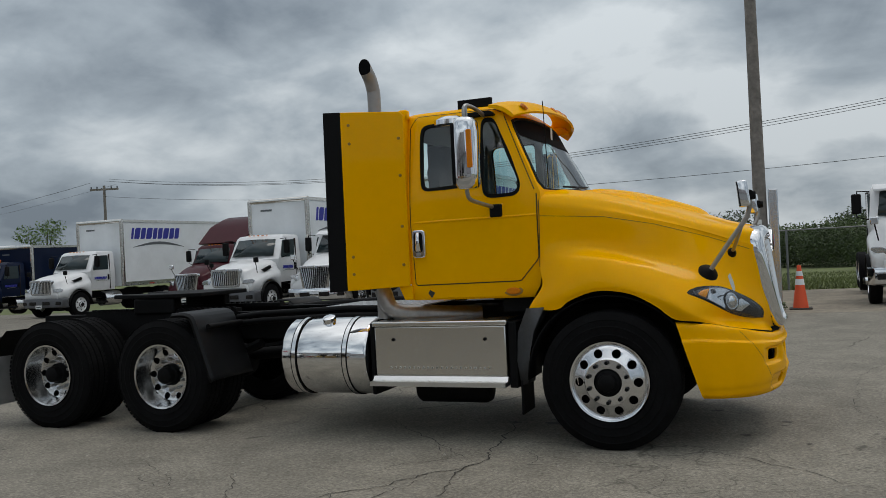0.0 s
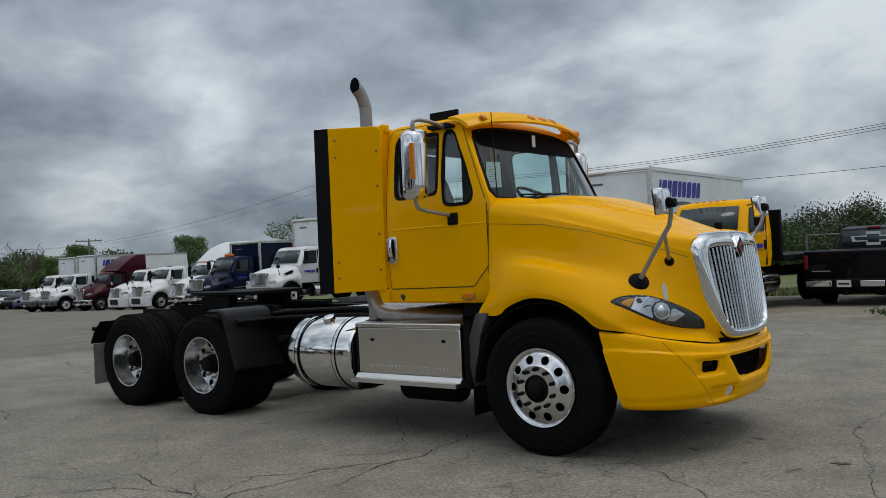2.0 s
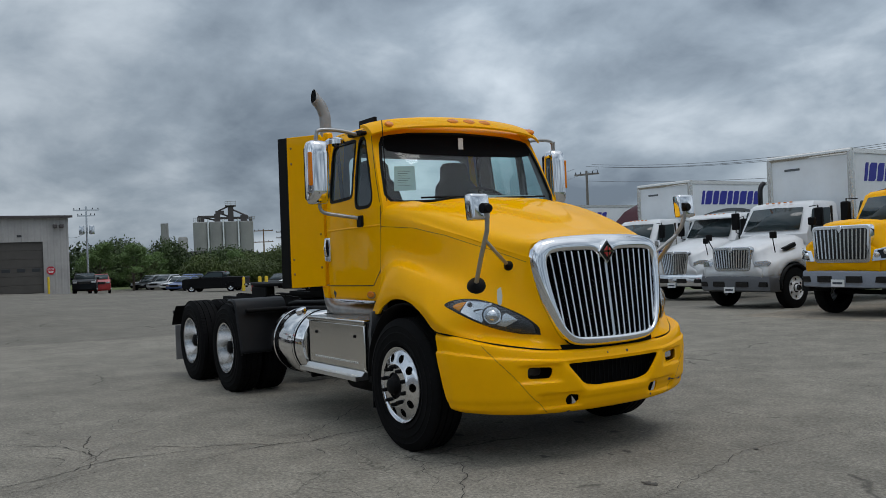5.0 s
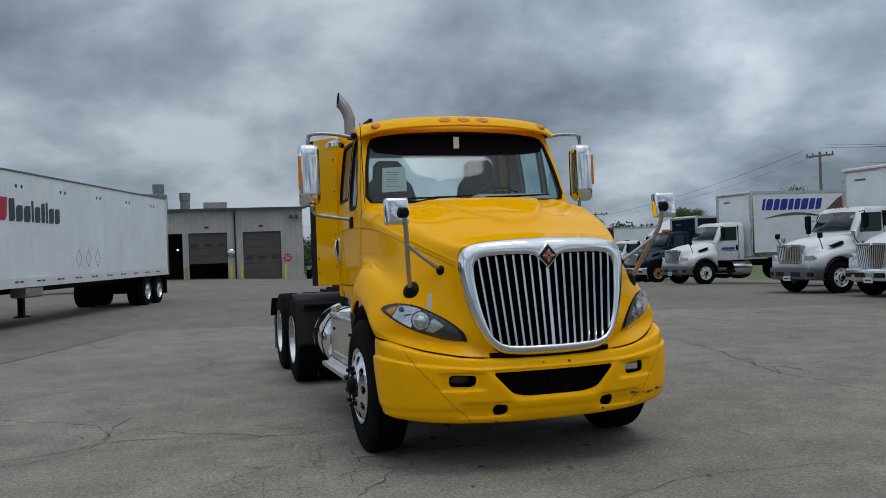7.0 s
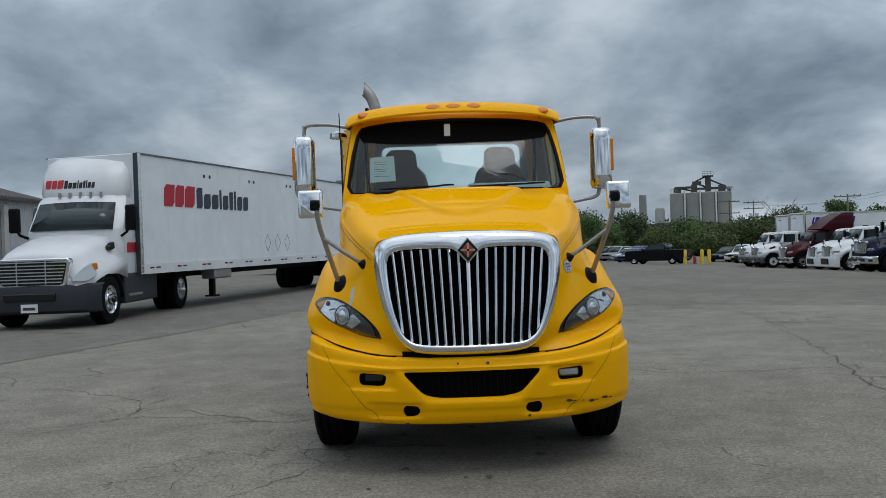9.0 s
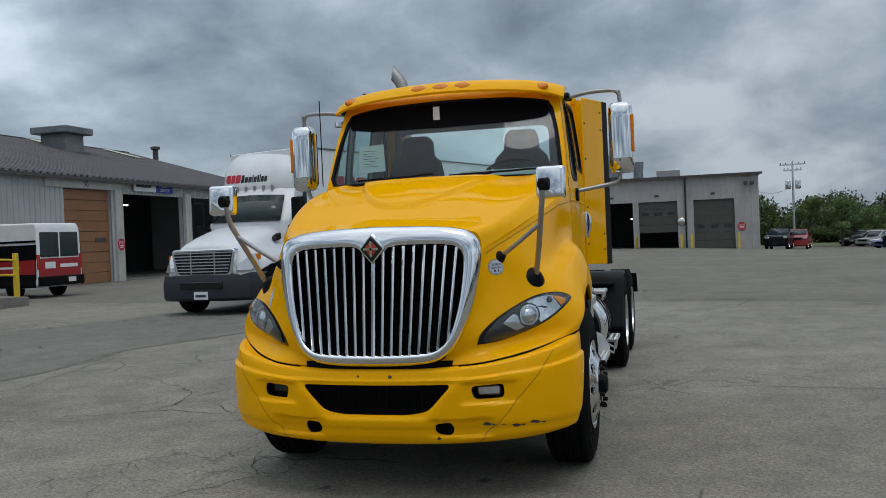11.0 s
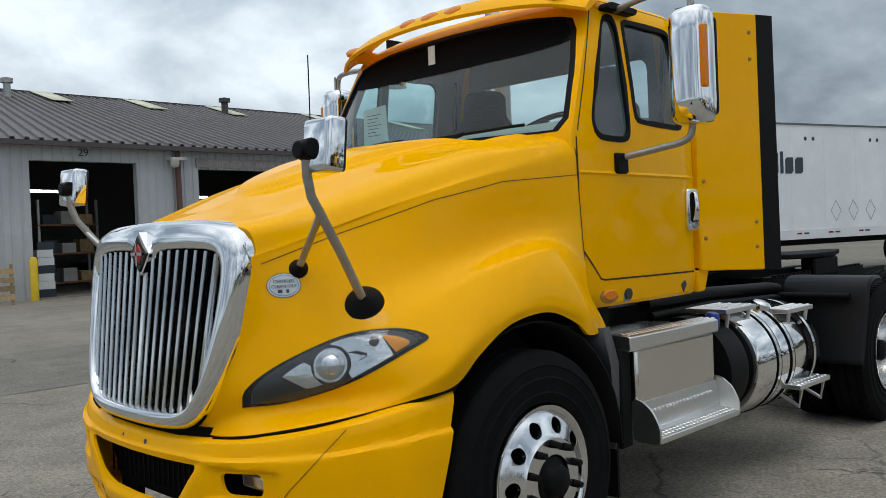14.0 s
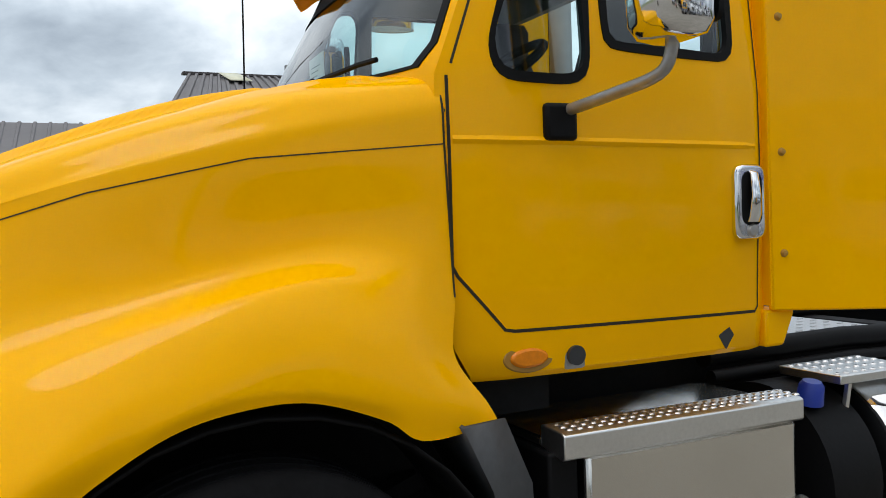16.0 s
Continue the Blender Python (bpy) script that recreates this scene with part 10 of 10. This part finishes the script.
def leaf_cloud(blobs, n, size, seed):
    """Many small leaf sprays scattered through uneven clumps."""
    r = np.random.RandomState(seed)
    blobs = np.array(blobs, float)
    vol = blobs[:, 3] * blobs[:, 4]
    pick = r.choice(len(blobs), n, p=vol / vol.sum())
    d = r.normal(size=(n, 3))
    d /= np.linalg.norm(d, axis=1)[:, None]
    rad = r.uniform(0.25, 1.0, n) ** 0.5 * r.uniform(0.8, 1.12, n)
    c = blobs[pick, :3] + d * rad[:, None] * np.stack([blobs[pick, 3], blobs[pick, 3], blobs[pick, 4]], 1)
    u = r.normal(size=(n, 3))
    u /= np.linalg.norm(u, axis=1)[:, None]
    w = np.cross(u, d + 0.5 * r.normal(size=(n, 3)))
    w /= np.linalg.norm(w, axis=1)[:, None] + 1e-9
    s = size * r.uniform(0.5, 1.3, n)[:, None]
    v = np.empty((n, 4, 3))
    v[:, 0], v[:, 1], v[:, 2], v[:, 3] = c - u * s, c + w * s * 0.55, c + u * s, c - w * s * 0.55
    me = bpy.data.meshes.new("leaves")
    me.from_pydata(v.reshape(-1, 3).tolist(), [], np.arange(4 * n).reshape(n, 4).tolist())
    return me


def tree_model(h, wide, seed, mat, n=6500, size=0.14):
    t = thing("tree", "leafy green tree at the edge of the yard", "tree", "trees")
    r = random.Random(seed)
    bm = bmesh.new()
    bm_sweep(bm, [(0, 0, -0.3), (0.1, 0.05, h * 0.25), (0.05, -0.1, h * 0.5), (0.1, 0.1, h * 0.8)], [h * 0.03, h * 0.024, h * 0.016, 0.03], 8)
    tr = part("trunk", bm, BARK, t)
    blobs = [(0, 0, h * 0.7, wide * 0.32, h * 0.22)]
    for k in range(11):
        a, e = r.uniform(0, 6.28), r.uniform(0.32, 0.92)
        d = wide * 0.42 * math.sin(math.pi * min(1, e * 0.95)) * r.uniform(0.7, 1.1)
        p = (d * math.cos(a), d * math.sin(a), h * e)
        blobs.append((*p, wide * r.uniform(0.13, 0.22), h * r.uniform(0.07, 0.13)))
        bm = bmesh.new()
        bm_sweep(bm, [(0, 0, h * e * 0.55), (p[0] * 0.5, p[1] * 0.5, h * e * 0.8), p], [h * 0.010, h * 0.007, 0.015], 5)
        part("limb", bm, BARK, tr)
    me = leaf_cloud(blobs, n, size, seed)
    me.materials.append(mat)
    cr = new("crown", me)
    cr.parent = t
    return t


models = [tree_model(7.5, 6.0, 1, LEAFBRIGHT), tree_model(6.0, 6.5, 2, LEAF2), tree_model(8.5, 7.0, 3, LEAFBRIGHT, 7500), tree_model(8.6, 5.6, 5, LEAFBRIGHT, 3200, 0.12)]
SPOTS = [(-70.3, 60.5, 3, 1.08), (-88.5, 59.5, 2, 0.90), (-92, 18.5, 0, 0.75), (-97, 16, 2, 0.7), (-99, 21, 1, 0.7), (-104, 24, 0, 0.65), (-108, 36, 2, 0.6), (-106, 42, 1, 0.7), (-104, 49, 0, 0.8), (-104, 53.5, 2, 0.86)]
for i, (x, y, k, s) in enumerate(SPOTS):
    c = copy_thing(models[k], pose(x, y, ground_z(x, y) - 0.3, 0, 0, 47 * i) @ Matrix.Scale(s, 4))
    c.scale = (s, s, s)
for m0 in models:
    for o in list(m0.children_recursive):
        bpy.data.objects.remove(o)
    bpy.data.objects.remove(m0)


bare = thing("tree", "leafless grey tree above the hedge", "tree", "trees", pose(-97, 43.3, ground_z(-97, 43.3) - 0.2))
rng = random.Random(12)
bm = bmesh.new()
bm_sweep(bm, [(0, 0, 0), (0.1, 0, 2.5), (0.0, 0.1, 4.6)], [0.16, 0.12, 0.06], 8)
stem = part("trunk", bm, BARK, bare)
for k in range(16):
    a, up = rng.uniform(0, 6.28), rng.uniform(2.2, 4.2)
    out = rng.uniform(1.4, 2.8)
    end = Vector((out * math.cos(a), out * math.sin(a), up + rng.uniform(1.8, 3.0)))
    root = Vector((0.05, 0.05, up))
    bm = bmesh.new()
    mids = [root, root.lerp(end, 0.4) + Vector((0, 0, -0.15)), root.lerp(end, 0.7), end]
    bm_sweep(bm, mids, [0.05, 0.035, 0.025, 0.012], 5)
    for f in (0.35, 0.5, 0.65, 0.8, 0.9):
        q = root.lerp(end, f)
        bm_sweep(bm, [q, q + Vector((rng.uniform(-0.6, 0.6), rng.uniform(-0.6, 0.6), rng.uniform(0.4, 1.1)))], [0.018, 0.008], 4)
    part("limb", bm, BARK, stem)


def hedge(name, a, c, depth, h, n, size, seed, mat, lab):
    """A band of far woodland as one mass of leaf sprays."""
    r = random.Random(seed)
    a, c = Vector(a), Vector(c)
    length = (c - a).length
    blobs = []
    k = max(6, int(length / (h * 0.55)))
    for i in range(k):
        p = a.lerp(c, (i + r.uniform(-0.3, 0.3)) / k)
        z = ground_z(p.x, p.y)
        hh = h * r.uniform(0.55, 1.05)
        blobs.append((p.x + r.uniform(-depth, depth), p.y + r.uniform(-depth, depth), z + hh * 0.45, h * r.uniform(0.4, 0.7), hh * 0.55))
    me = leaf_cloud(blobs, n, size, seed)
    me.materials.append(mat)
    return tagged(new(name, me), lab, "woods", kind="stuff")


hedge("far_woods", (-112, 8), (-128, 70), 4, 6.6, 90000, 0.20, 21, LEAF, "dense green woods behind the far end of the yard")
hedge("far_woods", (-104, 26), (-112, 60), 3, 4.9, 60000, 0.16, 22, LEAF2, "olive green scrub in front of the woods")
hedge("far_woods", (-150, 10), (-190, 120), 6, 7.5, 20000, 0.40, 27, LEAF3, "dark woods in the distance")
hedge("far_woods", (-30, 110), (120, 96), 5, 7.4, 120000, 0.20, 23, LEAF3, "line of dark green trees beyond the meadow")
hedge("far_woods", (-34, 66), (8, 76), 3.5, 6.4, 150000, 0.12, 24, LEAF, "green bushes beyond the meadow")
hedge("far_woods", (-130, 60), (-104, 66), 4, 7.0, 14000, 0.25, 25, LEAF, "green woods behind the parked trucks")
hedge("far_woods", (-110, -8), (-125, 14), 3, 4.8, 20000, 0.24, 26, LEAF, "green trees behind the grey building")
coal = bmesh.new()
bm_loft(coal, [[(-200 + r * math.cos(a) * 1.0, 62 + 2.2 * r * math.sin(a), z + 0.5 * math.sin(5 * a)) for a in [2 * math.pi * i / 40 for i in range(40)]] for r, z in ((14, -3), (9, 2), (4, 3.6), (1, 4.0))], caps=True)
tagged(part("gravel_heap", coal, material("dark_heap", (0.035, 0.034, 0.032), 0.95, grain=0.4, scale=1)), "dark heap of crushed stone behind the trees", "heap", kind="stuff")
# meadow grass and weeds at the pole
GRASS = material("meadow_blades", (0.14, 0.17, 0.052), 0.8, grain=0.4, scale=1.2, stain=0.3, stain_scale=0.2)


def blades(x0, x1, y0, y1, n, high, seed):
    """Upright blades of grass over a stretch of ground."""
    r = random.Random(seed)
    verts, faces = [], []
    for i in range(n):
        x, y = r.uniform(x0, x1), y0 + (y1 - y0) * r.random() ** 1.5
        z, h, a = ground_z(x, y), high * r.uniform(0.4, 1.2), r.uniform(0, 6.28)
        dx, dy = 0.03 * math.cos(a), 0.03 * math.sin(a)
        k = len(verts)
        verts += [(x - dx, y - dy, z), (x + dx, y + dy, z), (x + r.uniform(-0.1, 0.1), y + r.uniform(-0.1, 0.1), z + h)]
        faces.append((k, k + 1, k + 2))
    me = bpy.data.meshes.new("blades")
    me.from_pydata(verts, [], faces)
    return me


me = blades(-8, 26, 21.0, 60, 34000, 0.16, 31)
me.materials.append(GRASS)
tagged(new("meadow_grass", me), "rough yellow-green meadow grass behind the fence", "grass", kind="stuff")
me = leaf_cloud([(0.55, 11.05, 0.12, 0.22, 0.2), (1.02, 11.1, 0.08, 0.16, 0.14), (-0.1, 11.6, 0.05, 0.4, 0.08)], 420, 0.035, 32)
me.materials.append(LEAF)
tagged(new("weeds", me), "weeds round the foot of the pole", "weeds", kind="stuff")
